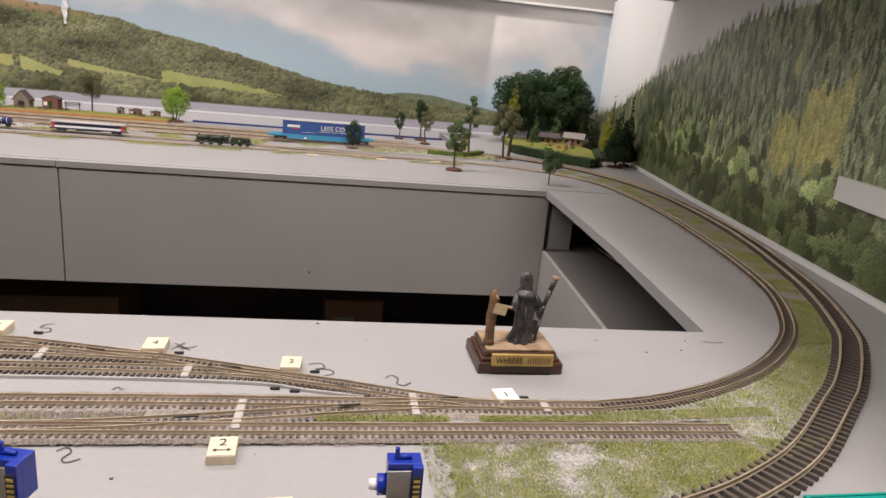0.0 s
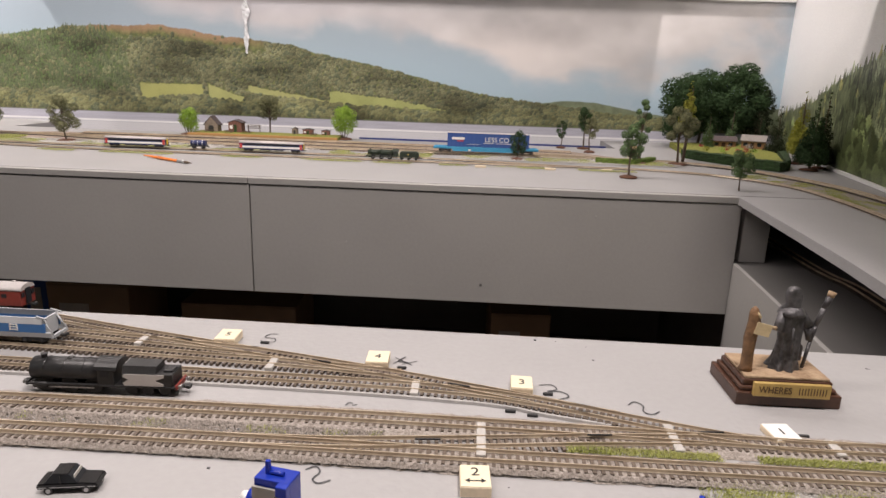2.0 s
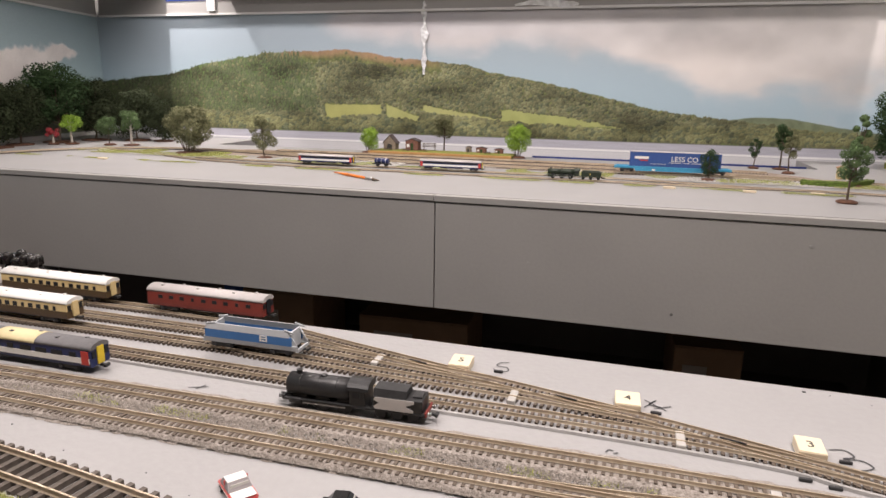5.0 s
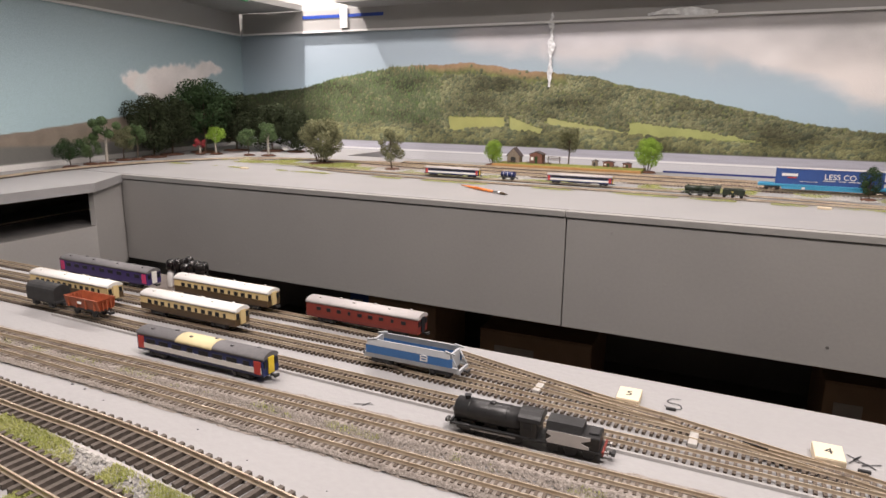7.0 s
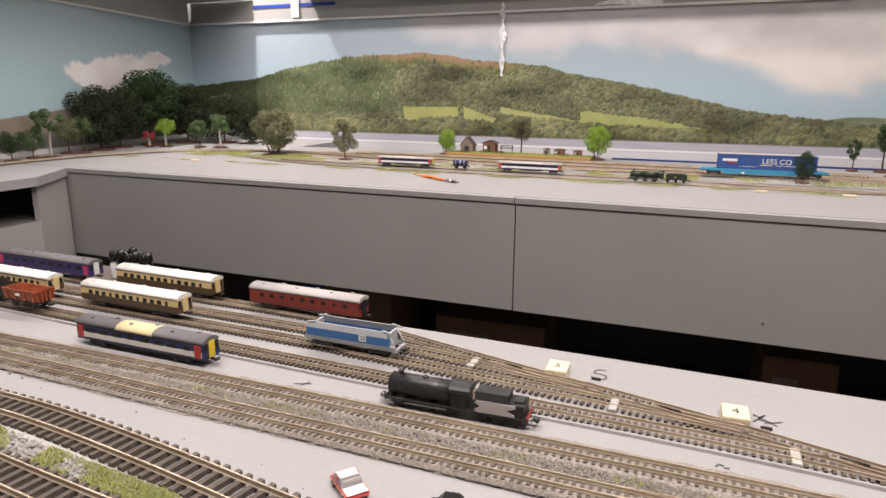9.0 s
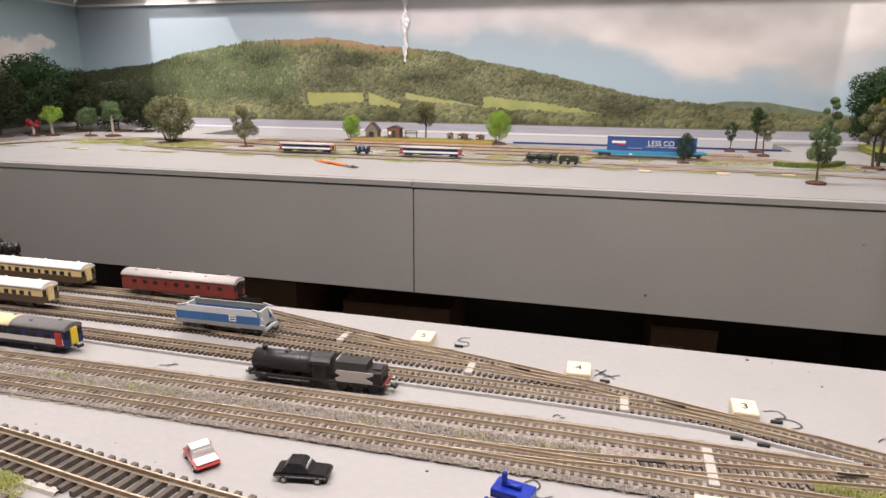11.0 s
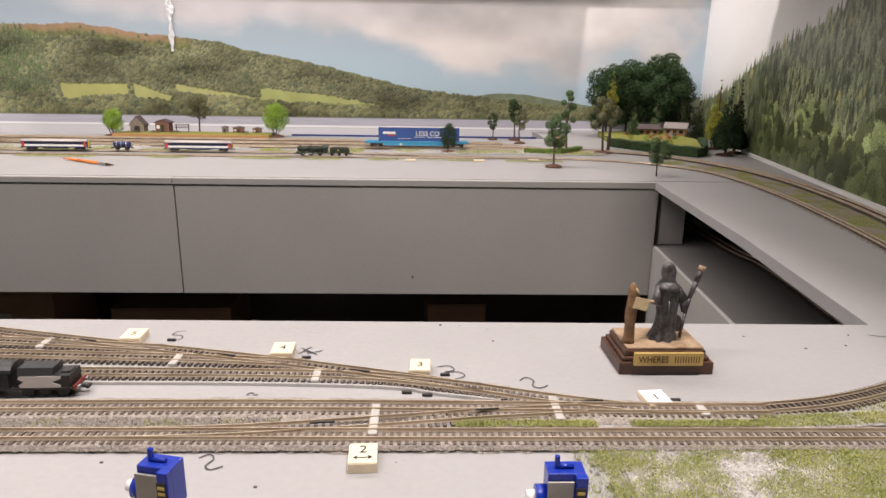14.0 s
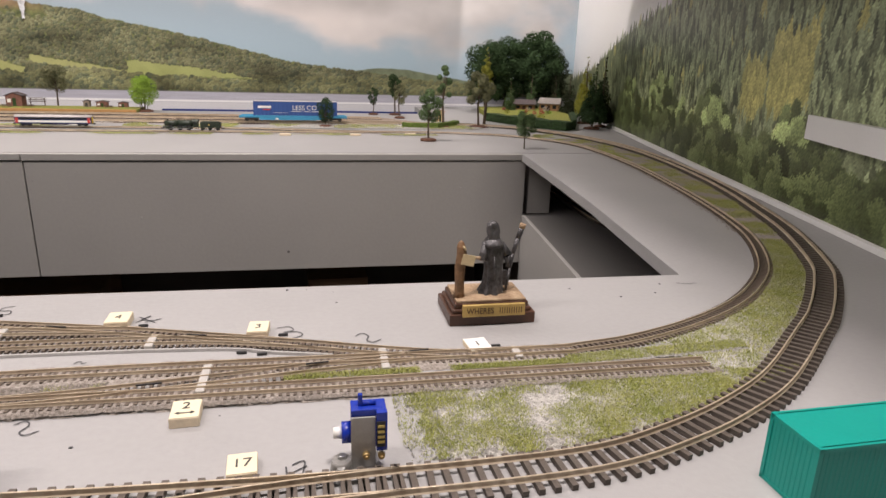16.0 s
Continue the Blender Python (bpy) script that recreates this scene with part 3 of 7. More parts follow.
    col = blend(col, near, step(0.004, -0.004, z - (0.075 + 0.022 * (fbm(x, z * 0, 28, 101, 3) - 0.5) - 0.015 * step(-0.2, 0.5, x))) * hill)
    # single trees on the slope, leaving the pastures and the bracken clear
    r = np.random.RandomState(7)
    items = []
    for zz in np.arange(0.34, 0.034, -0.0055):
        for xx in np.arange(-2.26, 0.98, 0.0085):
            x1, z1 = xx + r.uniform(-0.006, 0.006), zz + r.uniform(-0.004, 0.004)
            lim = float(np.interp(x1, hx, hz))
            if z1 > lim - 0.010:
                continue
            if -1.35 < x1 < -0.80 and z1 > lim - 0.045 and r.rand() < 0.97:
                continue
            past = any(xa - 0.002 < x1 < xb + 0.002 and ba + (bb - ba) * (x1 - xa) / (xb - xa) - 0.006 < z1 < ta + (tb - ta) * (x1 - xa) / (xb - xa) - 0.002
                       for xa, xb, ba, bb, ta, tb in ((-1.245, -1.02, 0.082, 0.100, 0.138, 0.140), (-1.00, -0.875, 0.092, 0.082, 0.142, 0.100), (-0.86, -0.575, 0.118, 0.086, 0.142, 0.097), (-0.575, -0.34, 0.086, 0.076, 0.131, 0.108), (-0.34, -0.17, 0.076, 0.070, 0.108, 0.078)))
            if past or (r.rand() < 0.12 and z1 > 0.1):
                continue
            con = x1 < -1.28 and z1 > 0.10 and r.rand() < 0.8
            k = (1.0 + 0.75 * noise.noise(Vector((x1 * 5, z1 * 14, 3))) + 0.35 * noise.noise(Vector((x1 * 18, z1 * 40, 8)))) * r.uniform(0.75, 1.15) * (0.85 if x1 > -0.2 else 1.0)
            # trees at the left end take the same painted shade
            k *= 0.50 + 0.50 * min(1, max(0, (x1 + 1.92) / 0.2))
            lowk = 1.12 if z1 < 0.08 else 1.0
            c = (0.130 * k, 0.155 * k, 0.085 * k) if con else ((0.190 * k * lowk, 0.192 * k * lowk, 0.108 * k) if r.rand() < 0.7 else (0.128 * k, 0.145 * k, 0.088 * k))
            sz = r.uniform(0.8, 1.35) * (1.25 if z1 < 0.09 else 0.9)
            items.append((x1 - LA[0], z1, (0.018 if con else 0.0125) * sz, (0.0075 if con else 0.0135) * sz, con, c))
    col = plant(col, u, z, items, 71)
    # wooded left end: the print's dark hillside plus room shade painted into the colours above
    lake = step(0.0025, -0.0025, z - 0.037)
    water = np.array([0.44, 0.44, 0.50]) * (0.85 + 0.25 * fbm(x * 0.4, z * 4, 40, 131, 3))[..., None]
    col = blend(col, water, lake)
    col = blend(col, (0.10, 0.09, 0.075), 0.8 * step(0.0018, 0.0, np.abs(z - 0.037)))
    col = blend(col, (0.85, 0.85, 0.86), step(0.0045, 0.002, np.abs(z - 0.006)))
    col = blend(col, (0.60, 0.60, 0.62), step(0.003, 0.0, z))
    return col


def right_print(u, z):
    L = math.hypot(RA[0] - RB[0], RA[1] - RB[1])
    y = RA[1] - u * (RA[1] - 0.30) / math.hypot(RA[0] - on_right(0.30), RA[1] - 0.30)
    sky = np.array([0.36, 0.46, 0.56]) * np.ones(u.shape + (1,))
    cm = step(0.38, 0.55, 0.5 * fbm(y, z * 1.4, 3.5, 211, 5) + 0.6 * blob(y, z, 2.40, 0.28, 0.36, 0.3) + 0.5 * blob(y, z, 1.3, 0.46, 0.4, 0.06))
    col = blend(sky, np.array([0.47, 0.46, 0.46]) * (0.75 + 0.4 * fbm(y, z, 5, 221))[..., None], cm)
    hy = np.array([0.0, 0.8, 1.0, 1.24, 1.41, 1.47, 1.7, 1.93, 2.1, 2.45])
    hz = np.array([0.40, 0.37, 0.352, 0.343, 0.310, 0.292, 0.258, 0.205, 0.15, 0.10])
    top = np.interp(y, hy, hz) + 0.012 * (fbm(y, z * 0, 60, 205, 3) - 0.5) + 0.010 * np.abs(fbm(y, z * 0, 150, 206, 2) - 0.5)
    con = woodland(y, z, 230, (0.135, 0.15, 0.065), (0.022, 0.032, 0.018), 0.012, 2.6)
    con2 = woodland(y, z, 240, (0.20, 0.20, 0.05), (0.04, 0.05, 0.02), 0.026, 2.4)
    con = blend(con, con2, step(0.52, 0.62, fbm(y, z, 7, 245, 3)) * step(0.06, 0.1, z))
    con = blend(con, con2, 0.5 * np.clip(blob(y, z, 0.93, 0.17, 0.07, 0.07) + blob(y, z, 1.02, 0.14, 0.05, 0.06) + blob(y, z, 1.28, 0.12, 0.02, 0.05), 0, 1))
    dec = woodland(y, z, 250, (0.20, 0.25, 0.075), (0.012, 0.018, 0.010), 0.024)
    edge = np.interp(y, [0.5, 0.8, 1.1, 1.5, 1.9], [0.10, 0.085, 0.10, 0.12, 0.05]) + 0.06 * (fbm(y, z * 0, 22, 251, 3) - 0.5)
    con = blend(con, dec, step(0.004, -0.004, z - edge))
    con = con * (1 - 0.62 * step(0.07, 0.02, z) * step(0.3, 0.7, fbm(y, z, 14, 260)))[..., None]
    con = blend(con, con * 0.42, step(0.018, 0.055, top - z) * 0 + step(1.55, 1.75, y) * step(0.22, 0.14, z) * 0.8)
    col = blend(col, con, step(0.0015, -0.0015, z - top))
    r = np.random.RandomState(9)
    L1 = math.hypot(RA[0] - on_right(0.30), RA[1] - 0.30)
    items = []
    for zz in np.arange(0.40, -0.03, -0.0085):
        for yy in np.arange(0.30, 2.44, 0.0105):
            y1, z1 = yy + r.uniform(-0.007, 0.007), zz + r.uniform(-0.005, 0.005)
            if z1 > float(np.interp(y1, hy, hz)) - 0.022:
                continue
            e1 = float(np.interp(y1, [0.5, 0.8, 1.1, 1.5, 1.9], [0.10, 0.085, 0.10, 0.12, 0.05]))
            dec = z1 < e1 - 0.03 + 0.03 * math.sin(y1 * 23)
            gold = (abs(y1 - 0.93) < 0.055 and 0.09 < z1 < 0.20) or (abs(y1 - 1.03) < 0.035 and 0.08 < z1 < 0.16) or r.rand() < 0.015
            k = r.uniform(0.62, 1.08)
            if dec:
                k *= r.choice([0.18, 0.30, 0.45]) if z1 < 0.035 else r.choice([0.25, 0.6, 1.05, 1.35])
                c, h, w = (0.165 * k, 0.205 * k, 0.085 * k), r.uniform(0.034, 0.075), r.uniform(0.032, 0.060)
            elif gold:
                c, h, w = (0.235 * k, 0.225 * k, 0.085 * k), r.uniform(0.035, 0.060), 0.034
            else:
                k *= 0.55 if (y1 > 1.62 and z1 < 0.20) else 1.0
                k *= r.choice([0.35, 0.7, 1.05, 1.35])
                c, h, w = (0.138 * k, 0.160 * k, 0.090 * k), r.uniform(0.026, 0.055), r.uniform(0.018, 0.032)
            if dec and r.rand() < 0.62:
                continue
            items.append(((RA[1] - y1) * L1 / (RA[1] - 0.30), z1, h, w, not dec, c))
    return plant(col, u, z, items, 91) * 2.5


def left_print(u, z):
    y = 0.30 + u * (LA[1] - 0.30) / math.hypot(LA[0] - on_left(0.30), LA[1] - 0.30)
    sky = np.array([0.30, 0.39, 0.43]) * np.ones(u.shape + (1,))
    sky = blend(sky, (0.37, 0.50, 0.54), step(0.40, 0.12, z))
    puff = blob(y, z, 2.02, 0.265, 0.22, 0.075) + 0.9 * blob(y, z, 1.85, 0.22, 0.12, 0.06) + 0.7 * blob(y, z, 2.22, 0.32, 0.09, 0.035)
    cm = step(0.40, 0.56, puff * 0.62 + 0.75 * (fbm(y, z, 16, 311, 5) - 0.40))
    col = blend(sky, np.array([0.84, 0.79, 0.77]) * (0.75 + 0.4 * fbm(y, z, 10, 321))[..., None], cm)
    top = np.interp(y, [0.3, 1.2, 1.4, 1.72, 2.05, 2.45], [0.075, 0.092, 0.108, 0.135, 0.19, 0.215]) + 0.008 * (fbm(y, z * 0, 18, 305, 3) - 0.5)
    hill = np.array([0.22, 0.185, 0.15]) * (0.75 + 0.5 * fbm(y, z, 25, 330))[..., None]
    hill = blend(hill, (0.14, 0.14, 0.13), step(0.005, -0.005, z - 0.05 - 0.02 * fbm(y, z * 0, 8, 331)))
    hill = blend(hill, woodland(y, z, 340, (0.10, 0.12, 0.045), (0.02, 0.03, 0.018), 0.014), step(1.8, 2.1, y))
    col = blend(col, hill, step(0.0015, -0.0015, z - top))
    return blend(col, (0.60, 0.59, 0.57), step(0.018, 0.014, z))


printed_sheet("backdrop_rear", LA, RA, -0.09, 0.462, rear_print, 0.0023, "printed loch and wooded hillside backdrop on the rear wall")
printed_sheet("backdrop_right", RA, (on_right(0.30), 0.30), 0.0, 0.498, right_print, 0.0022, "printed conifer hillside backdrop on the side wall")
printed_sheet("backdrop_left", (on_left(0.30), 0.30), LA, 0.0, 0.462, left_print, 0.0034, "printed cloud and moorland backdrop on the side wall")


# ---- railway tracks ----
def sleeper_mesh(length, width, height, mat, name="sleeper"):
    me_bm = boxb(-width / 2, width / 2, -length / 2, length / 2, 0, height, bevel=0.0)
    me = bpy.data.meshes.new(name)
    me_bm.to_mesh(me)
    me_bm.free()
    me.materials.append(mat)
    return me


OO_SLEEPER = sleeper_mesh(0.030, 0.0031, 0.0030, SLEEPER)
N_SLEEPER = sleeper_mesh(0.0168, 0.0019, 0.0018, SLEEPER_N)


def track(pts, gauge, label, z0=0.0, bed=None, bed_w=0.0, single=None, group="", sleeper_mat=None, rail_mat=None):
    """A length of flexible track: two rails, its sleepers and, where it has one, a ballast bed. single: a span of x in which every sleeper is a piece of its own."""
    oo = gauge > 0.012
    pitch, sl, sw, sh, rh, rw = (0.0080, 0.030, 0.0031, 0.0030, 0.0044, 0.0010) if oo else (0.0043, 0.0168, 0.0019, 0.0018, 0.0030, 0.00062)
    line = spline(pts, pitch)
    ob = thing("railway_track", line[len(line) // 2].x, line[len(line) // 2].y, z0, 0, label, "railway track", group)
    org = Vector((line[len(line) // 2].x, line[len(line) // 2].y))
    line = [p - org for p in line]
    if bed:
        b = nb()
        bw, rnd = bed_w, random.Random(3)
        nn = normals(line)
        rows = []
        for p, n in zip(line, nn):
            row = []
            for o, h in ((-bw - 0.004, 0.0), (-bw, 0.0016), (-bw * 0.75, 0.0020), (0, 0.0018), (bw * 0.75, 0.0020), (bw, 0.0016), (bw + 0.004, 0.0)):
                o += rnd.uniform(-0.0012, 0.0012)
                row.append(b.verts.new((p.x + n.x * o, p.y + n.y * o, h + (rnd.uniform(-0.0004, 0.0006) if h else 0.0003))))
            rows.append(row)
        for ra, rb in zip(rows, rows[1:]):
            for k in range(6):
                b.faces.new((ra[k], rb[k], rb[k + 1], ra[k + 1]))
        bmesh.ops.recalc_face_normals(b, faces=b.faces[:])
        part("ballast_bed", b, bed, ob, "grey brown ballast shoulder")
    lift = 0.0008 if bed else 0.0003
    v, f, nn = [], [], normals(line)
    rnd = random.Random(len(line))
    own = 0
    for p, n in zip(line, nn):
        d = Vector((n.y, -n.x))
        if single and single[0] < p.x + org.x < single[1] and p.y + org.y < 0.9 and own < 290:
            s = new("sleeper", OO_SLEEPER if oo else N_SLEEPER)
            s.parent = ob
            s.matrix_local = Matrix.Translation((p.x, p.y, lift)) @ Matrix.Rotation(math.atan2(d.y, d.x) + rnd.uniform(-0.03, 0.03), 4, "Z")
            own += 1
            continue
        b0 = len(v)
        for zz in (lift, lift + sh):
            for sa, sb in ((-1, -1), (1, -1), (1, 1), (-1, 1)):
                q = p + d * (sa * sw / 2) + n * (sb * sl / 2)
                v.append((q.x, q.y, zz))
        f += [(b0 + 4, b0 + 5, b0 + 6, b0 + 7), (b0, b0 + 1, b0 + 5, b0 + 4), (b0 + 1, b0 + 2, b0 + 6, b0 + 5), (b0 + 2, b0 + 3, b0 + 7, b0 + 6), (b0 + 3, b0, b0 + 4, b0 + 7)]
    if v:
        me = bpy.data.meshes.new("sleeper_run")
        me.from_pydata(v, [], f)
        me.materials.append(sleeper_mat or (SLEEPER if oo else SLEEPER_N))
        so = new("sleeper_run", me)
        so.parent = ob
        so["kind"] = "stuff"
    for s in (-1, 1):
        b = nb()
        o, zb = s * gauge / 2, lift + sh
        ribbon(b, line, [(o - rw, zb), (o - rw * 0.4, zb + 0.0006), (o - rw * 0.5, zb + rh * 0.62), (o - rw * 0.5, zb + rh * 0.7), (o + rw * 0.5, zb + rh * 0.7), (o + rw * 0.5, zb + rh * 0.62), (o + rw * 0.4, zb + 0.0006), (o + rw, zb)])
        bmesh.ops.recalc_face_normals(b, faces=b.faces[:])
        part("rail", b, rail_mat or RAIL, ob)
    return ob


N, OO = 0.009, 0.0165
LADDER = [(0.19, 0.4945), (0.15, 0.4925), (0.11, 0.4945), (0.05, 0.510), (-0.03, 0.535), (-0.13, 0.5625), (-0.23, 0.5855), (-0.32, 0.607), (-0.40, 0.626), (-0.48, 0.631), (-0.60, 0.632), (-1.35, 0.632)]
N_MAIN = [(0.19, 0.4945), (0.24, 0.504), (0.30, 0.527), (0.357, 0.560), (0.408, 0.604), (0.450, 0.654), (0.491, 0.727), (0.518, 0.80), (0.547, 0.92), (0.571, 1.06), (0.589, 1.20), (0.594, 1.36), (0.572, 1.50), (0.480, 1.615), (0.35, 1.668), (0.2, 1.678), (0.05, 1.667), (-0.3, 1.665), (-0.9, 1.665), (-1.25, 1.70), (-1.5, 1.80), (-1.68, 1.84)]
yard_lbl = "narrow model track with brown sleepers on bare grey board"
track(N_MAIN, N, "weathered narrow model track curving past static grass", group="main line tracks", single=(0.0, 0.7))
track(LADDER, N, yard_lbl, group="yard tracks", single=(-0.72, 0.40))
track([(-0.20, 0.5795), (-0.28, 0.589), (-0.38, 0.598), (-0.50, 0.603), (-1.35, 0.605)], N, yard_lbl, group="yard tracks", single=(-0.72, 0.40))
track([(-0.10, 0.5565), (-0.17, 0.5635), (-0.25, 0.568), (-0.38, 0.575), (-0.50, 0.578), (-1.35, 0.579)], N, yard_lbl, group="yard tracks", single=(-0.72, 0.40))
track([(0.035, 0.5155), (-0.02, 0.530), (-0.06, 0.5370), (-0.12, 0.5405), (-0.22, 0.5425), (-0.45, 0.545), (-0.75, 0.551), (-1.35, 0.551)], N, yard_lbl, group="yard tracks", single=(-0.72, 0.40))
track([(0.19, 0.4925), (0.10, 0.494), (0.0, 0.496), (-0.12, 0.4975), (-0.25, 0.4965), (-0.40, 0.4945), (-0.55, 0.4910), (-0.75, 0.4855), (-1.3, 0.470)], N, "weathered model track in grey ballast", bed=BALLAST, bed_w=0.0105, group="main line tracks", single=(-0.70, 0.4))
track([(0.270, 0.4635), (0.17, 0.464), (0.0, 0.4645), (-0.15, 0.4655), (-0.24, 0.4655), (-0.44, 0.4640), (-0.60, 0.4645), (-0.75, 0.463), (-1.3, 0.446)], N, "weathered siding track in grey ballast", bed=BALLAST, bed_w=0.0095, group="main line tracks", single=(-0.62, 0.4))
track([(-0.19, 0.4660), (-0.12, 0.4700), (-0.05, 0.4785), (0.02, 0.4880), (0.08, 0.4935)], N, "turnout track crossing between two ballasted lines", group="main line tracks", single=(-0.3, 0.4))
OO_MAIN = [(-1.3, 0.47), (-0.9, 0.435), (-0.62, 0.4150), (-0.50, 0.4115), (-0.40, 0.402), (-0.30, 0.389), (-0.18, 0.378), (-0.08, 0.3715), (0.02, 0.368), (0.10, 0.368), (0.16, 0.3725), (0.208, 0.3865), (0.2535, 0.4065), (0.305, 0.438), (0.374, 0.497), (0.412, 0.5315), (0.466, 0.5915), (0.505, 0.646), (0.562, 0.764), (0.604, 0.89), (0.630, 0.98), (0.656, 1.10), (0.675, 1.24), (0.682, 1.39), (0.664, 1.53), (0.610, 1.67), (0.52, 1.785), (0.37, 1.845), (0.15, 1.850), (-0.5, 1.85), (-0.95, 1.87), (-1.20, 1.92), (-1.41, 1.945), (-1.60, 1.915), (-1.754, 1.806), (-1.84, 1.652), (-1.875, 1.478), (-1.875, 1.30), (-1.83, 1.1), (-1.79, 0.8)]
track(OO_MAIN, OO, "wide gauge model track with dark plastic sleepers", single=(-0.62, 0.70), group="wide gauge tracks")
track([(-1.3, 0.40), (-0.75, 0.385), (-0.55, 0.369), (-0.45, 0.360), (-0.32, 0.352), (-0.2, 0.350), (-0.1, 0.354), (0.0, 0.364), (0.06, 0.3675)], OO, "wide gauge turnout track with dark plastic sleepers", single=(-0.60, -0.2), group="wide gauge tracks")
track([(0.30, 1.842), (0.1, 1.90), (-0.1, 1.925), (-0.5, 1.935), (-1.0, 1.945), (-1.35, 1.945)], OO, "wide gauge loop track on the far board", group="wide gauge tracks", sleeper_mat=SLEEPER_N)
track([(0.2, 1.678), (0.08, 1.69), (-0.06, 1.715), (-0.2, 1.728), (-0.7, 1.730), (-1.1, 1.735), (-1.30, 1.75)], N, "narrow loop track on the far board", group="main line tracks")
track([(0.20, 1.98), (-0.1, 2.005), (-0.6, 2.02), (-1.2, 2.02)], OO, "rearmost wide gauge track on the far board", group="wide gauge tracks", sleeper_mat=SLEEPER_N)
track([(0.544, 0.7), (0.554, 0.963), (0.571, 1.096), (0.58, 1.233), (0.569, 1.357), (0.588, 1.85)], OO, "wide gauge track on the dark lower deck", z0=-0.126, group="hidden tracks")
track([(-1.74, 0.62), (-1.76, 0.95), (-1.79, 1.2), (-1.8, 1.35)], N, "narrow track on the dark lower deck", z0=-0.104, group="hidden tracks")


# white pads and strips at the turnouts, and point motors' tie bars
def strip(pts, w, mat, name, label, z=0.0006, h=0.0012):
    line = spline(pts, 0.008)
    b = nb()
    ribbon(b, line, [(-w, 0.0001), (-w * 0.7, z + h), (w * 0.7, z + h), (w, 0.0001)])
    bmesh.ops.recalc_face_normals(b, faces=b.faces[:])
    return tagged(link_mesh(name, b, mat, None, label), category="strip")


strip([(0.03, 0.5075), (-0.01, 0.5165), (-0.03, 0.5230), (-0.07, 0.5272), (-0.16, 0.5305), (-0.34, 0.5315), (-0.52, 0.5345), (-0.75, 0.5395)], 0.0014, CABLE_GREY, "cable_strip", "pale grey cable strip laid beside the yard track")
strip([(-0.14, 0.4600), (-0.10, 0.4575), (-0.06, 0.457), (-0.02, 0.4585)], 0.0014, CABLE_GREY, "cable_strip", "pale grey cable strip laid beside the turnout")
strip([(-1.0, 0.4240), (-0.8, 0.4085), (-0.62, 0.3975), (-0.50, 0.3940), (-0.40, 0.3845), (-0.34, 0.3785)], 0.0026, TIE_WHITE, "cable_strip", "white underlay edge beside the wide gauge track")
for jx, jy, jl in ((-0.188, 0.562, 0.017), (-0.292, 0.590, 0.017), (-0.088, 0.538, 0.017), (-0.046, 0.482, 0.034), (0.062, 0.495, 0.028), (0.150, 0.4935, 0.016)):
    b = boxb(jx - 0.0026, jx + 0.0026, jy - jl / 2, jy + jl / 2, 0.0002, 0.0036, bevel=0.0006)
    tagged(link_mesh("turnout_pad", b, TIE_WHITE, None, "white plastic pad set across turnout rails"), category="turnout pad", group="turnout pads")
for jx, jy in ((-0.205, 0.600), (-0.10, 0.570), (-0.003, 0.543), (0.14, 0.508), (-0.115, 0.4625), (-0.13, 0.4622), (-0.015, 0.5145), (-0.028, 0.518), (0.165, 0.4825), (0.18, 0.483)):
    b = boxb(jx - 0.0035, jx + 0.0030, jy - 0.0010, jy + 0.0010, 0.0, 0.0020, bevel=0.0006)
    tagged(link_mesh("turnout_tie_bar", b, BLACK_MATT, None, "small black plastic tie bar beside turnout"), category="tie bar", group="turnout tie bars")
for jx, jy in ((-0.262, 0.5915), (-0.155, 0.5665), (-0.060, 0.5420), (0.02, 0.4905), (-0.075, 0.4755), (0.085, 0.5005)):
    b = boxb(jx - 0.007, jx + 0.007, jy - 0.0005, jy + 0.0005, 0.0040, 0.0050, bevel=0.0002)
    b.transform(Matrix.Translation((jx, jy, 0)) @ Matrix.Rotation(-0.25 if jy > 0.52 else 0.1, 4, "Z") @ Matrix.Translation((-jx, -jy, 0)))
    tagged(link_mesh("turnout_frog", b, BLACK_MATT, None, "black plastic frog at the turnout crossing"), category="turnout frog", group="turnout frogs")


# ---- scatter: static grass, ballast chips ----
def scatter(name, count, place, size, mat, seed, label, tall=1.0, flat=False):
    """Loose fibres or chips; place gives (x, y) or None."""
    r = random.Random(seed)
    v, f = [], []
    done = 0
    while done < count:
        p = place(r)
        done += 1
        if p is None:
            continue
        x, y = p[0], p[1]
        z = p[2] if len(p) > 2 else 0.0
        s, a = size * r.uniform(0.5, 1.3), r.uniform(0, 6.283)
        i = len(v)
        if flat:
            c, d = math.cos(a) * s, math.sin(a) * s
            v += [(x + c, y + d, z), (x - d, y + c, z), (x - c * 0.8, y - d * 0.8, z), (x + d * 0.9, y - c * 0.9, z), (x + r.uniform(-0.3, 0.3) * s, y + r.uniform(-0.3, 0.3) * s, z + s * tall)]
            f += [(i, i + 1, i + 4), (i + 1, i + 2, i + 4), (i + 2, i + 3, i + 4), (i + 3, i, i + 4)]
        else:
            lean = r.uniform(0.1, 0.9) * s
            v += [(x - math.sin(a) * s * 0.14, y + math.cos(a) * s * 0.14, z), (x + math.sin(a) * s * 0.14, y - math.cos(a) * s * 0.14, z), (x + math.cos(a) * lean, y + math.sin(a) * lean, z + s * tall)]
            f.append((i, i + 1, i + 2))
    me = bpy.data.meshes.new(name)
    me.from_pydata(v, [], f)
    me.materials.append(mat)
    return tagged(new(name, me), label, "ground cover", kind="stuff")


def nz(x, y, s, k):
    return noise.noise(Vector((x * s, y * s, k * 7.3)))


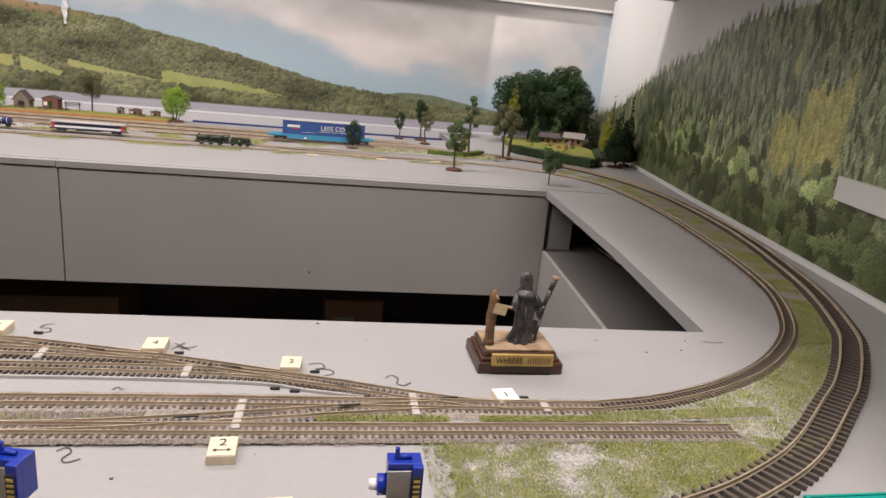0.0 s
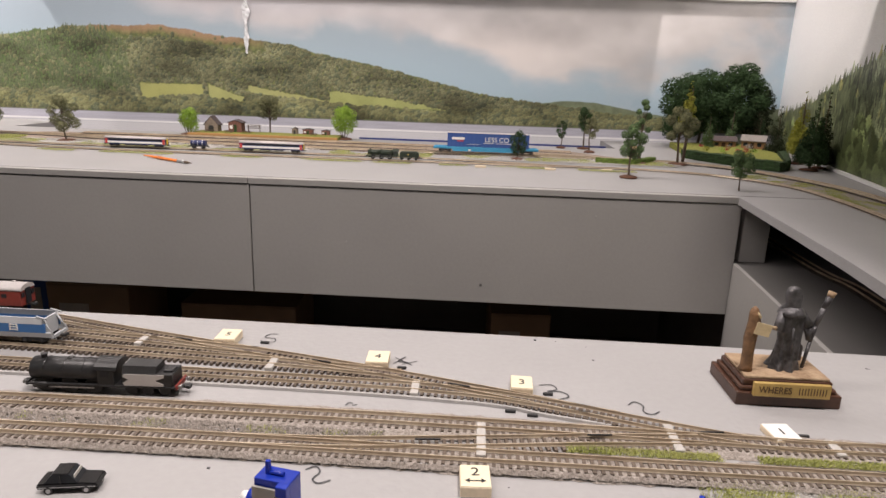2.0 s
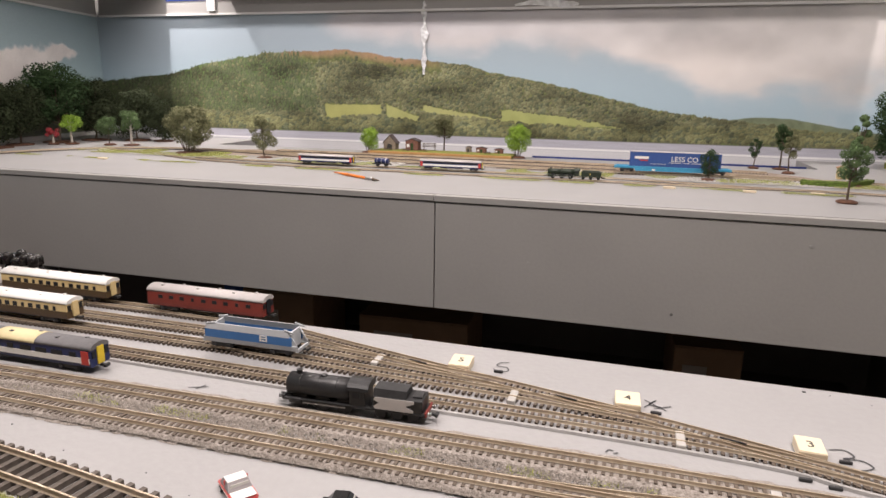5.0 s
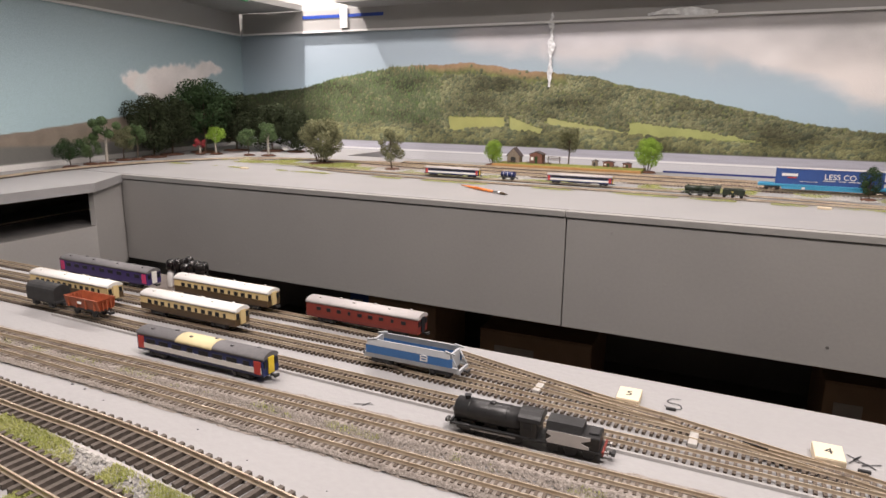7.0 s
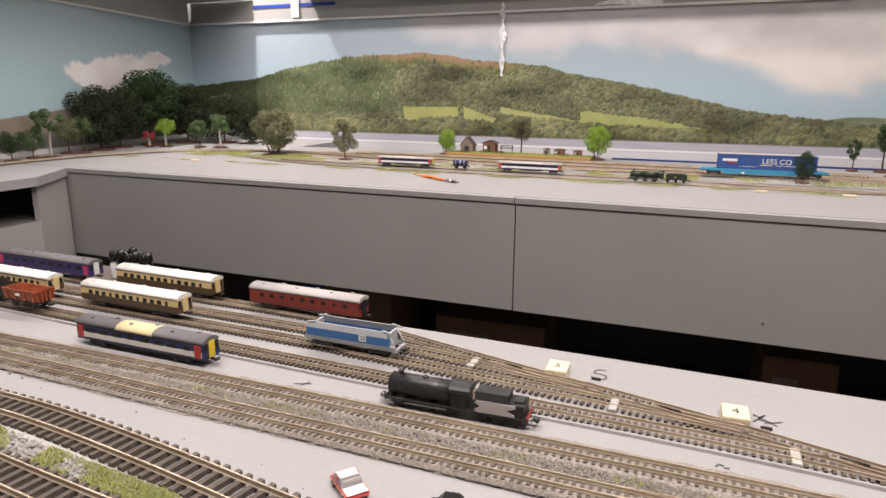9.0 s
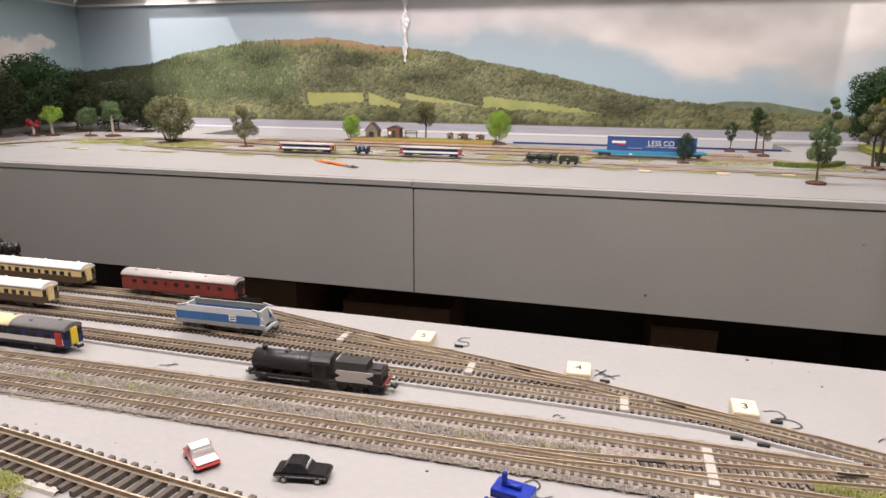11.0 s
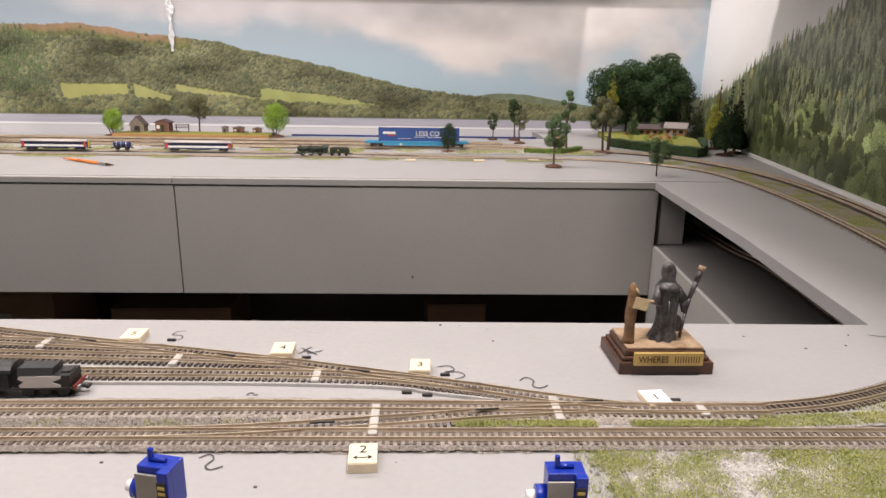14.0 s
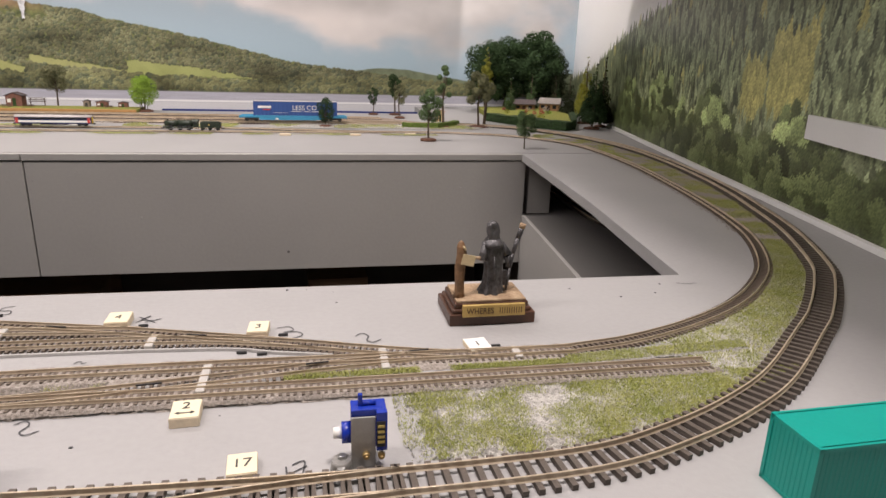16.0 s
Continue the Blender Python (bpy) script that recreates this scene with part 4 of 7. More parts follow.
def mid_x(pts, y):
    """x of a rising polyline at y."""
    for (xa, ya), (xb, yb) in zip(pts, pts[1:]):
        if (ya - y) * (yb - y) <= 0 and ya != yb:
            return xa + (xb - xa) * (y - ya) / (yb - ya)
    return None


OO_LINE = [p for p in spline(OO_MAIN, 0.01)]
N_LINE = [p for p in spline(N_MAIN, 0.01)]


GAP = []
for p in OO_LINE:
    if p.y < 1.70 and p.x > 0.20:
        q = min(N_LINE[: len(N_LINE) * 2 // 3], key=lambda c: (c - p).length_squared)
        GAP.append((p, Vector((p.x, 0.4575)) if p.x < 0.27 and p.y < 0.5 else q))


def gap_place(r, k=1.0, thr=-0.05, lo=0, hi=1):
    """A place between the wide and the narrow curve."""
    p, q = r.choice(GAP)
    f = r.uniform(lo, hi)
    d = (q - p)
    if d.length < 0.02 or (k == 2.0 and p.y > 0.74):
        return None
    e = p + d.normalized() * 0.0165 + d * (1 - 0.026 / d.length) * f
    if nz(e.x, e.y, 38, k) < thr + r.uniform(-0.3, 0.3) + (0.58 if e.y > 0.72 and k == 1.0 else 0):
        return None
    return (e.x + r.uniform(-0.0075, 0.0075), e.y + r.uniform(-0.0075, 0.0075), 0.0009)


def lawn_place(thr, k):
    def place(r):
        x, y = r.uniform(0.062, 0.34), r.uniform(0.375, 0.458)
        lim = 0.386 if x < 0.13 else 0.386 + (x - 0.13) ** 1.5 * 0.75
        if y < lim or x > 0.285 and y > 0.455:
            return None
        if x < 0.075 + 0.012 * nz(0, y, 60, 3) and r.random() < 0.8:
            return None
        if 0.65 * nz(x, y, 30, k + 3) + 0.55 * nz(x, y, 75, k) < thr + r.uniform(-0.28, 0.28):
            return None
        return (x, y, 0.0009)
    return place


# granite ground sheet below the static grass
bmz = nb()
outer = [(p.x, p.y) for p in OO_LINE if 0.085 < p.x and p.y < 1.62]
line = [Vector(o) for o in outer]
nn = normals(line)
offs = []
for p, n_ in zip(line, nn):
    q = min(N_LINE, key=lambda c: (c - p).length_squared)
    inner = Vector((p.x, 0.459)) if p.x < 0.28 and p.y < 0.46 else q - (q - p).normalized() * 0.002
    offs.append((p + (inner - p).normalized() * 0.012, inner))
prev = None
for a, b in offs:
    row = [bmz.verts.new((a.x + (b.x - a.x) * k / 3, a.y + (b.y - a.y) * k / 3, 0.0002 if k in (0, 3) else 0.0012)) for k in range(4)]
    if prev:
        for k in range(3):
            bmz.faces.new((prev[k], row[k], row[k + 1], prev[k + 1])).material_index = 1 if a.y > 0.72 else 0
    prev = row
bmesh.ops.recalc_face_normals(bmz, faces=bmz.faces[:])
tagged(link_mesh("gravel_bed", bmz, [GRANITE, BALLAST], None, "pale granite chip ground beneath static grass"), category="gravel", kind="stuff")
scatter("static_grass", 190000, lawn_place(-0.06, 1), 0.0016, STATIC_GRASS, 5, "yellow green static grass in uneven patches", 0.8)
scatter("static_grass", 200000, lambda r: gap_place(r, 1.0, -0.38, 0.05, 0.98), 0.0018, STATIC_GRASS, 6, "yellow green static grass between the curved tracks", 0.8)
scatter("granite_chips", 9000, lawn_place(-0.6, 2), 0.0010, GRANITE, 7, "pale grey granite chips", 0.8, True)
scatter("granite_chips", 9000, lambda r: gap_place(r, 2.0, -0.6), 0.0010, GRANITE, 8, "pale grey granite chips between the curved tracks", 0.8, True)


def strip_place(x0, x1, yf, w, thr, k, s=45):
    def place(r):
        x = r.uniform(x0, x1)
        y = yf(x) + r.uniform(-w, w)
        if nz(x, y * 0.6, s, k) < thr + r.uniform(-0.1, 0.1):
            return None
        return (x, y, 0.0016)
    return place


mid_y = lambda x: 0.4800 if x > -0.6 else 0.4800 + (x + 0.6) * 0.03
scatter("static_grass", 9000, strip_place(-1.2, -0.10, mid_y, 0.0040, 0.12, 4), 0.0018, STATIC_GRASS, 9, "green static grass tufts between ballasted tracks", 0.8)
scatter("static_grass", 9000, strip_place(0.0, 0.19, lambda x: 0.4785, 0.0035, -0.2, 5), 0.0017, STATIC_GRASS, 10, "green static grass strip beside the siding", 0.8)
scatter("ballast_chips", 26000, strip_place(-1.2, 0.275, lambda x: (0.4545 if x > -0.6 else 0.4545 + (x + 0.6) * 0.025), 0.0030, -0.9, 6), 0.0007, BALLAST, 11, "loose grey brown ballast shoulder", 0.9, True)
scatter("ballast_chips", 14000, strip_place(-1.2, -0.1, mid_y, 0.006, -0.9, 6), 0.0009, BALLAST, 12, "loose grey brown ballast between tracks", 0.9, True)
scatter("static_grass", 14000, strip_place(0.18, 0.315, lambda x: 0.4795 + 0.07 * (x - 0.18), 0.0065, -0.25, 5), 0.0018, STATIC_GRASS, 21, "green static grass between the siding and the curve", 0.8)
scatter("granite_chips", 3000, strip_place(0.18, 0.315, lambda x: 0.4795 + 0.07 * (x - 0.18), 0.0080, -0.9, 5), 0.0010, GRANITE, 22, "pale chips between the siding and the curve", 0.8, True)
oo_gap = lambda x: np.interp(x, [-1.2, -0.75, -0.55, -0.45, -0.32, -0.2], [0.43, 0.405, 0.390, 0.382, 0.372, 0.366])
scatter("static_grass", 80000, strip_place(-1.1, -0.36, oo_gap, 0.0075, -0.2, 7), 0.0019, STATIC_GRASS, 13, "green static grass between the wide gauge tracks", 0.8)
scatter("static_grass", 50000, strip_place(-0.9, -0.45, lambda x: 0.345 + (x + 0.5) * -0.02, 0.009, -0.12, 8), 0.0019, STATIC_GRASS, 14, "green static grass in front of the wide gauge track", 0.8)
scatter("granite_chips", 6000, strip_place(-1.1, -0.38, oo_gap, 0.008, -0.9, 7), 0.0011, GRANITE, 15, "pale grey chips between the wide gauge tracks", 0.7, True)
far_y = lambda x: 1.695 + 0.02 * math.sin(x * 5)
scatter("static_grass", 42000, strip_place(-1.75, 0.42, lambda x: 1.79, 0.038, 0.02, 9, 12), 0.005, STATIC_GRASS, 16, "thin static grass between the far tracks", 0.5)
scatter("static_grass", 22000, strip_place(-1.8, 0.3, lambda x: 1.63, 0.012, 0.0, 10, 14), 0.004, STATIC_GRASS, 17, "thin static grass along the far board", 0.5)
scatter("granite_chips", 16000, strip_place(-1.7, 0.5, lambda x: 1.80, 0.05, -0.2, 11, 10), 0.0030, GRANITE, 18, "pale chips between the far tracks", 0.4, True)
scatter("static_grass", 22000, strip_place(-1.75, -1.25, lambda x: 1.84, 0.06, 0.0, 12, 10), 0.006, STATIC_GRASS, 19, "olive static grass round the trees on the far board", 0.5)
scatter("ballast_chips", 16000, lambda r: (lambda p: (p.x + r.uniform(-0.014, 0.014), p.y + r.uniform(-0.014, 0.014), 0.0004))(N_LINE[r.randrange(len(N_LINE) // 8, len(N_LINE))]), 0.0011, BALLAST, 20, "grey brown ballast along the curved main line", 0.8, True)

bmz = nb()
prism([(-1.36, 1.835), (0.25, 1.832), (0.36, 1.86), (0.20, 2.03), (-1.30, 2.045), (-1.42, 1.96)], 0.0, 0.0006, bm=bmz)
tagged(link_mesh("gravel_bed", bmz, material("brown_track_ballast", (0.36, 0.29, 0.235), 0.95, vary=0.5, scale=260, bump=0.8, colour2=(0.20, 0.155, 0.12)), None, "brown ballast sheet beneath the far tracks"), category="gravel", kind="stuff")


# ---- trees ----
def leaf_cloud(r, clumps, n, leaf, squash=0.9):
    """Small leaves on a handful of clumps (centre, radius)."""
    v, f = [], []
    tot = sum(c[3] ** 2 for c in clumps)
    for cx, cy, cz, cr in clumps:
        for _ in range(int(n * cr * cr / tot)):
            th, u = r.uniform(0, 6.283), r.uniform(-1, 1)
            rr = cr * (0.55 + 0.5 * r.random() ** 0.6)
            s = math.sqrt(1 - u * u)
            nx, ny, nz_ = s * math.cos(th), s * math.sin(th), u
            x, y, z = cx + rr * nx, cy + rr * ny, cz + rr * nz_ * squash
            a = r.uniform(0, 6.283)
            t1 = Vector((-ny + r.uniform(-.5, .5), nx + r.uniform(-.5, .5), r.uniform(-.6, .6))).normalized() * leaf * r.uniform(0.6, 1.3)
            t2 = Vector((nx, ny, nz_)).cross(t1) * 0.8 + Vector((nx, ny, nz_)) * leaf * r.uniform(-0.5, 0.5)
            i = len(v)
            p = Vector((x, y, z))
            v += [p - t1, p + t2 * 0.6, p + t1, p - t2 * 0.6]
            f.append((i, i + 1, i + 2, i + 3))
    return v, f


def tree(x, y, h, w, leafmat, label, seed, bark=None, trunk=0.3, kind="round", base=True, n=900, group="model trees", tr=None):
    r = random.Random(seed)
    ob = thing("model_tree", x, y, 0, r.uniform(0, 360), label, "model tree", group)
    b = nb()
    tr = tr or max(0.0012, h * 0.016)
    top = (r.uniform(-.04, .04) * h, r.uniform(-.04, .04) * h, h * (0.9 if kind == "cone" else 0.78))
    kx, ky = r.uniform(-.03, .03) * h, r.uniform(-.03, .03) * h
    cyl(b, (0, 0, 0), (kx, ky, h * trunk), tr * 1.3, tr, 8, caps=False)
    cyl(b, (kx, ky, h * trunk), top, tr, tr * 0.3, 8, caps=False)
    clumps = []
    if kind == "cone":
        for k in range(16):
            t = k / 15
            zz = h * (trunk + (0.97 - trunk) * t)
            rad = w / 2 * (1 - t) ** 0.85 + 0.02 * w
            for j in range(max(1, int(6 * (1 - t)))):
                a = r.uniform(0, 6.283)
                clumps.append((rad * 0.55 * math.cos(a), rad * 0.55 * math.sin(a), zz, max(rad * 0.5, w * 0.05)))
    else:
        k = {"round": 9, "open": 7, "dense": 16, "bush": 12}[kind]
        lo = h * trunk
        for j in range(k):
            t = (j + 0.5) / k
            zz = lo + (h - lo) * (0.12 + 0.76 * t)
            prof = math.sin(math.pi * (0.18 + 0.70 * t)) ** 0.8
            a, rad = j * 2.4 + r.uniform(-.5, .5), w / 2 * prof * r.uniform(0.35, 0.75)
            cr = w * (0.19 if kind in ("round", "bush") else 0.15 if kind == "open" else 0.20) * r.uniform(0.75, 1.2)
            c = (rad * math.cos(a), rad * math.sin(a), min(zz, h - cr * 0.8), cr)
            clumps.append(c)
            if kind != "bush":
                cyl(b, (kx * 0.8, ky * 0.8, h * (trunk + 0.25 * t)), (c[0], c[1], c[2]), tr * 0.45, tr * 0.15, 5, caps=False)
        if kind == "bush":
            for j in range(7):
                a = j * 0.9
                cyl(b, (0.06 * w * math.cos(a), 0.06 * w * math.sin(a), 0), (0.3 * w * math.cos(a), 0.3 * w * math.sin(a), h * 0.7), tr * 0.7, tr * 0.3, 6, caps=False)
    part("trunk", b, bark or BARK, ob, smooth=True)
    v, f = leaf_cloud(r, clumps, int(n * 3.6), (h * 0.014 + w * 0.020) * 0.62)
    me = bpy.data.meshes.new("crown")
    me.from_pydata(v, [], f)
    me.materials.append(leafmat)
    c = new("crown", me)
    c.parent = ob
    if base:
        bb = nb()
        lathe(bb, [(w * 0.20 + 0.006, 0), (w * 0.19 + 0.005, 0.0035), (w * 0.11 + 0.003, 0.0055), (tr, 0.006)], 14)
        for q in bb.verts:
            q.co.x *= r.uniform(0.85, 1.15)
            q.co.y *= r.uniform(0.85, 1.15)
        part("tree_base", bb, EARTH, ob, "rough brown earth disc")
    return ob


G = "dark green model tree on a brown disc base"
tree(0.264, 1.548, 0.115, 0.066, LEAF_MID, "mid green model tree on a brown disc base", 1, trunk=0.32, n=1500)
tree(0.345, 1.80, 0.165, 0.055, LEAF_MID, "tall sparse green model tree with bare gaps", 2, trunk=0.4, kind="open", n=1000)
tree(0.449, 1.432, 0.076, 0.052, LEAF_MID, "small green model tree at the board corner", 3, trunk=0.30, base=False, n=1500)
tree(0.189, 2.12, 0.084, 0.040, LEAF_DARK, G, 4, n=900)
tree(0.255, 2.12, 0.121, 0.060, LEAF_DARK, G, 5, trunk=0.4, n=1100)
tree(0.258, 2.026, 0.104, 0.050, LEAF_OLIVE, "olive yellow model tree beside the far tracks", 6, trunk=0.35, n=900)
tree(0.043, 1.790, 0.075, 0.050, LEAF_DARK, "dark green bushy model tree beside the wagon", 7, trunk=0.12, kind="dense", n=1500)
tree(0.474, 1.88, 0.208, 0.046, LEAF_YELLOW, "slim bright yellow model tree with a bare trunk", 8, trunk=0.5, kind="cone", n=1300, base=False)
tree(0.442, 1.815, 0.145, 0.088, LEAF_OLIVE, "spreading olive model tree on a brown disc base", 9, trunk=0.38, n=1500)
tree(0.628, 2.165, 0.115, 0.046, LEAF_MID, "small dark green conifer model tree", 10, kind="cone", trunk=0.12, n=1300, base=False)
tree(0.575, 2.28, 0.225, 0.17, LEAF_DARK, "large dense dark green model tree", 11, kind="dense", trunk=0.12, n=3200, base=False)
tree(0.665, 2.37, 0.245, 0.17, LEAF_DARK, "large dense dark green model tree", 12, kind="dense", trunk=0.12, n=3200, base=False)
tree(0.775, 2.37, 0.275, 0.19, LEAF_DARK, "tallest dense dark green model tree", 13, kind="dense", trunk=0.12, n=3600, base=False)
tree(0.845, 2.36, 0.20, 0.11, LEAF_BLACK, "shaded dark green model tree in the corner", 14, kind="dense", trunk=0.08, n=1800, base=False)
tree(0.722, 2.235, 0.135, 0.05, LEAF_MID, "small green conifer behind the cottage", 35, kind="cone", trunk=0.1, n=1100, base=False)
tree(0.815, 2.25, 0.115, 0.045, LEAF_DARK, "small dark green conifer behind the cottage", 15, kind="cone", trunk=0.1, n=900, base=False)
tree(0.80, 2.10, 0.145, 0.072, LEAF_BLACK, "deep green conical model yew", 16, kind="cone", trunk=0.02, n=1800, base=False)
tree(0.785, 1.935, 0.19, 0.062, LEAF_YELLOW, "yellow green columnar model tree by the wall", 17, kind="cone", trunk=0.2, n=1700)
tree(0.755, 1.800, 0.172, 0.076, LEAF_DARK, "dark columnar model tree on an earth base", 18, kind="cone", trunk=0.18, n=2600)
tree(0.802, 1.850, 0.190, 0.056, LEAF_BLACK, "dark narrow columnar model tree by the wall", 19, kind="cone", trunk=0.12, n=2400)
tree(-0.925, 2.10, 0.080, 0.082, LEAF_BRIGHT, "bright lime green bushy model tree by the platform", 20, kind="bush", trunk=0.18, n=1800)
tree(-0.715, 2.22, 0.120, 0.086, LEAF_OLIVE, "brownish olive model tree behind the platform", 21, trunk=0.35, kind="dense", n=1500, base=False)
tree(-0.459, 2.13, 0.102, 0.090, LEAF_BRIGHT, "bright lime green bushy model tree by the platform", 22, kind="bush", trunk=0.18, n=2000)
tree(-1.405, 1.859, 0.140, 0.165, LEAF_OLIVE, "broad olive model tree on a brown disc base", 23, trunk=0.14, kind="bush", n=2600)
tree(-1.123, 1.815, 0.118, 0.082, LEAF_OLIVE, "olive model tree on a brown disc base", 24, trunk=0.2, n=1600)


def nearer(x, y, k=0.95):
    return -0.17 + k * (x + 0.17), 0.18 + k * (y - 0.18)


for i, (x, y, h, w, m, lb, kd, tk, bk) in enumerate((
        (-2.027, 1.459, 0.086, 0.10, LEAF_DARK, "small dark green model tree on a disc base", "round", 0.25, None),
        (-2.061, 1.548, 0.084, 0.08, LEAF_MID, "small mid green model tree on a disc base", "round", 0.25, None),
        (-2.037, 1.588, 0.146, 0.12, LEAF_MID, "green model tree with a pale forked trunk", "open", 0.5, BARK_PALE),
        (-2.098, 1.699, 0.113, 0.10, LEAF_OLIVE, "olive green model tree beside the print", "round", 0.3, None),
        (-2.079, 1.739, 0.117, 0.09, LEAF_MID, "mid green model tree beside the print", "round", 0.4, None),
        (-2.077, 2.015, 0.057, 0.06, LEAF_RED, "small crimson model tree among dark trees", "open", 0.4, BARK_PALE),
        (-2.029, 2.048, 0.101, 0.08, LEAF_BRIGHT, "light green model tree with a pale thick trunk", "round", 0.5, BARK_PALE),
        (-1.893, 2.074, 0.098, 0.08, LEAF_MID, "mid green round model tree", "round", 0.35, None),
        (-1.816, 2.094, 0.120, 0.10, LEAF_MID, "mid green model tree on two pale stems", "round", 0.4, BARK_PALE),
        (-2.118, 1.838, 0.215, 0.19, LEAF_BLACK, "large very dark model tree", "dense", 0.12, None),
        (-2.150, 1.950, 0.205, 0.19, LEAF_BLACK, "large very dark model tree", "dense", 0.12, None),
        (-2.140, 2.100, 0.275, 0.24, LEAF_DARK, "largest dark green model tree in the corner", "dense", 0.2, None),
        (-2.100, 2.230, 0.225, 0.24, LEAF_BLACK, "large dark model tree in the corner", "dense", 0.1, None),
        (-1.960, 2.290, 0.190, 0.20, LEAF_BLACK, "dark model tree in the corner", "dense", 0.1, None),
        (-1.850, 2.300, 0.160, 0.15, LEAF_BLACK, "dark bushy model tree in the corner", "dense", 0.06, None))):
    px, py = nearer(x, y)
    tree(px, py, h * 0.96, w * 0.95, m, lb, 40 + i, bark=bk, trunk=tk, kind=kd, n=2600 if w > 0.14 else 1300, tr=0.0035 if bk else None)


# ---- rolling stock ----
def wheelset(parent, x, r, gauge=N):
    b = nb()
    for s in (-1, 1):
        cyl(b, (x, s * gauge * 0.5 - 0.001, r), (x, s * gauge * 0.5 + 0.001, r), r, seg=14)
    cyl(b, (x, -gauge / 2, r), (x, gauge / 2, r), r * 0.2, seg=6)
    part("wheelset", b, BLACK_MATT, parent)


def bogie(parent, x, k=1.0):
    b = nb()
    for s in (-1, 1):
        box(b, x - 0.009 * k, x + 0.009 * k, s * 0.0072 * k - 0.001, s * 0.0072 * k + 0.001, 0.0022 * k, 0.0058 * k, bevel=0.0004)
        for d in (-0.0062, 0.0062):
            box(b, x + d * k - 0.0014, x + d * k + 0.0014, s * 0.0084 * k - 0.0008, s * 0.0084 * k + 0.0008, 0.002 * k, 0.0045 * k)
    box(b, x - 0.003 * k, x + 0.003 * k, -0.007 * k, 0.007 * k, 0.003 * k, 0.006 * k)
    for d in (-0.0062, 0.0062):
        for s in (-1, 1):
            cyl(b, (x + d * k, s * 0.0042 * k, 0.003 * k), (x + d * k, s * 0.0058 * k, 0.003 * k), 0.003 * k, seg=12)
    part("bogie", b, BLACK_MATT, parent)


def coupling(parent, x, s, z=0.005):
    b = nb()
    box(b, x, x + s * 0.005, -0.001, 0.001, z - 0.0008, z + 0.0008) if s > 0 else box(b, x - 0.005, x, -0.001, 0.001, z - 0.0008, z + 0.0008)
    e = x + s * 0.005
    box(b, e - 0.001, e + 0.001, -0.0025, 0.0025, z - 0.001, z + 0.0014, bevel=0.0003)
    part("coupling", b, BLACK_MATT, parent)


RAILTOP = 0.0046


def coach(x, y, L, label, lower, upper, roof, rz=0.0, windows=8, band=None, ends=None, end_panel=None, group="model coaches", W=0.0185, H=0.0245, win_h=0.0042, win_z=0.0148, gap=0.55, z=RAILTOP, patch=None, strip_glass=False):
    """A bogie coach. lower and upper: side colours below and above the waist."""
    ob = thing("model_coach", x, y, z, rz, label, "model coach", group)
    hw, z0, zw, ze = W / 2, 0.0055, 0.0125, 0.0195
    b = nb()
    extrude_x(b, [(-hw * 0.96, z0), (hw * 0.96, z0), (hw, z0 + 0.003), (hw, zw), (-hw, zw), (-hw, z0 + 0.003)], -L / 2, L / 2)
    part("lower_side", b, lower, ob)
    b = nb()
    extrude_x(b, [(-hw, zw), (hw, zw), (hw * 0.97, ze), (-hw * 0.97, ze)], -L / 2 + 0.0001, L / 2 - 0.0001)
    part("upper_side", b, upper, ob)
    if band:
        b = nb()
        for s in (-1, 1):
            box(b, -L / 2 + 0.001, L / 2 - 0.001, s * (hw + 0.0001) - 0.0002, s * (hw + 0.0001) + 0.0002, zw - 0.0042, zw + 0.0004)
        part("livery_band", b, band, ob)
    b = nb()
    arc = [(math.cos(a) * hw * 1.01, ze + math.sin(a) * (H - ze)) for a in [math.pi * k / 10 for k in range(11)]]
    extrude_x(b, arc, -L / 2 - 0.0006, L / 2 + 0.0006, smooth=True)
    part("roof", b, roof, ob)
    for k in range(max(3, int(L / 0.018))):
        xx = -L / 2 + 0.012 + k * (L - 0.024) / max(1, int(L / 0.018) - 1)
        part("roof_vent", boxb(xx - 0.0012, xx + 0.0012, -0.001 + (0.003 if k % 2 else -0.003), 0.001 + (0.003 if k % 2 else -0.003), H - 0.0009, H + 0.0006), roof, ob)
    if strip_glass:
        for s in (-1, 1):
            bw = boxb(-L / 2 + 0.010, L / 2 - 0.010, s * hw * 0.985 - 0.0003, s * hw * 0.985 + 0.0003, win_z - win_h / 2, win_z + win_h / 2 + 0.0006)
            part("window_strip", bw, GLASS, ob)
    for s in (-1, 1):
        step_ = (L - 0.016) / windows
        for k in range(windows):
            if strip_glass and k % 2:
                continue
            ww = step_ * gap * (0.6 if (k % 4 == 3 and not strip_glass) else 1.0)
            xx = -L / 2 + 0.008 + (k + 0.5) * step_
            bw = boxb(xx - ww / 2, xx + ww / 2, s * hw * 0.99 - 0.0004, s * hw * 0.99 + 0.0004, win_z - win_h / 2, win_z + win_h / 2, bevel=0.0002)
            part("window", bw, GLASS, ob)
    for e in (-1, 1):
        if ends:
            for s in (-1, 1):
                bd = boxb(e * (L / 2 - 0.0045) - 0.003, e * (L / 2 - 0.0045) + 0.003, s * (hw + 0.0002) - 0.0003, s * (hw + 0.0002) + 0.0003, z0 + 0.002, ze - 0.001, bevel=0.0002)
                part("end_door", bd, ends, ob)
        bd = boxb(e * (L / 2 + 0.0006) - 0.0006, e * (L / 2 + 0.0006) + 0.0006, -0.0032, 0.0032, z0 + 0.001, ze + 0.0012, bevel=0.0003)
        part("gangway_door", bd, end_panel or GLASS, ob)
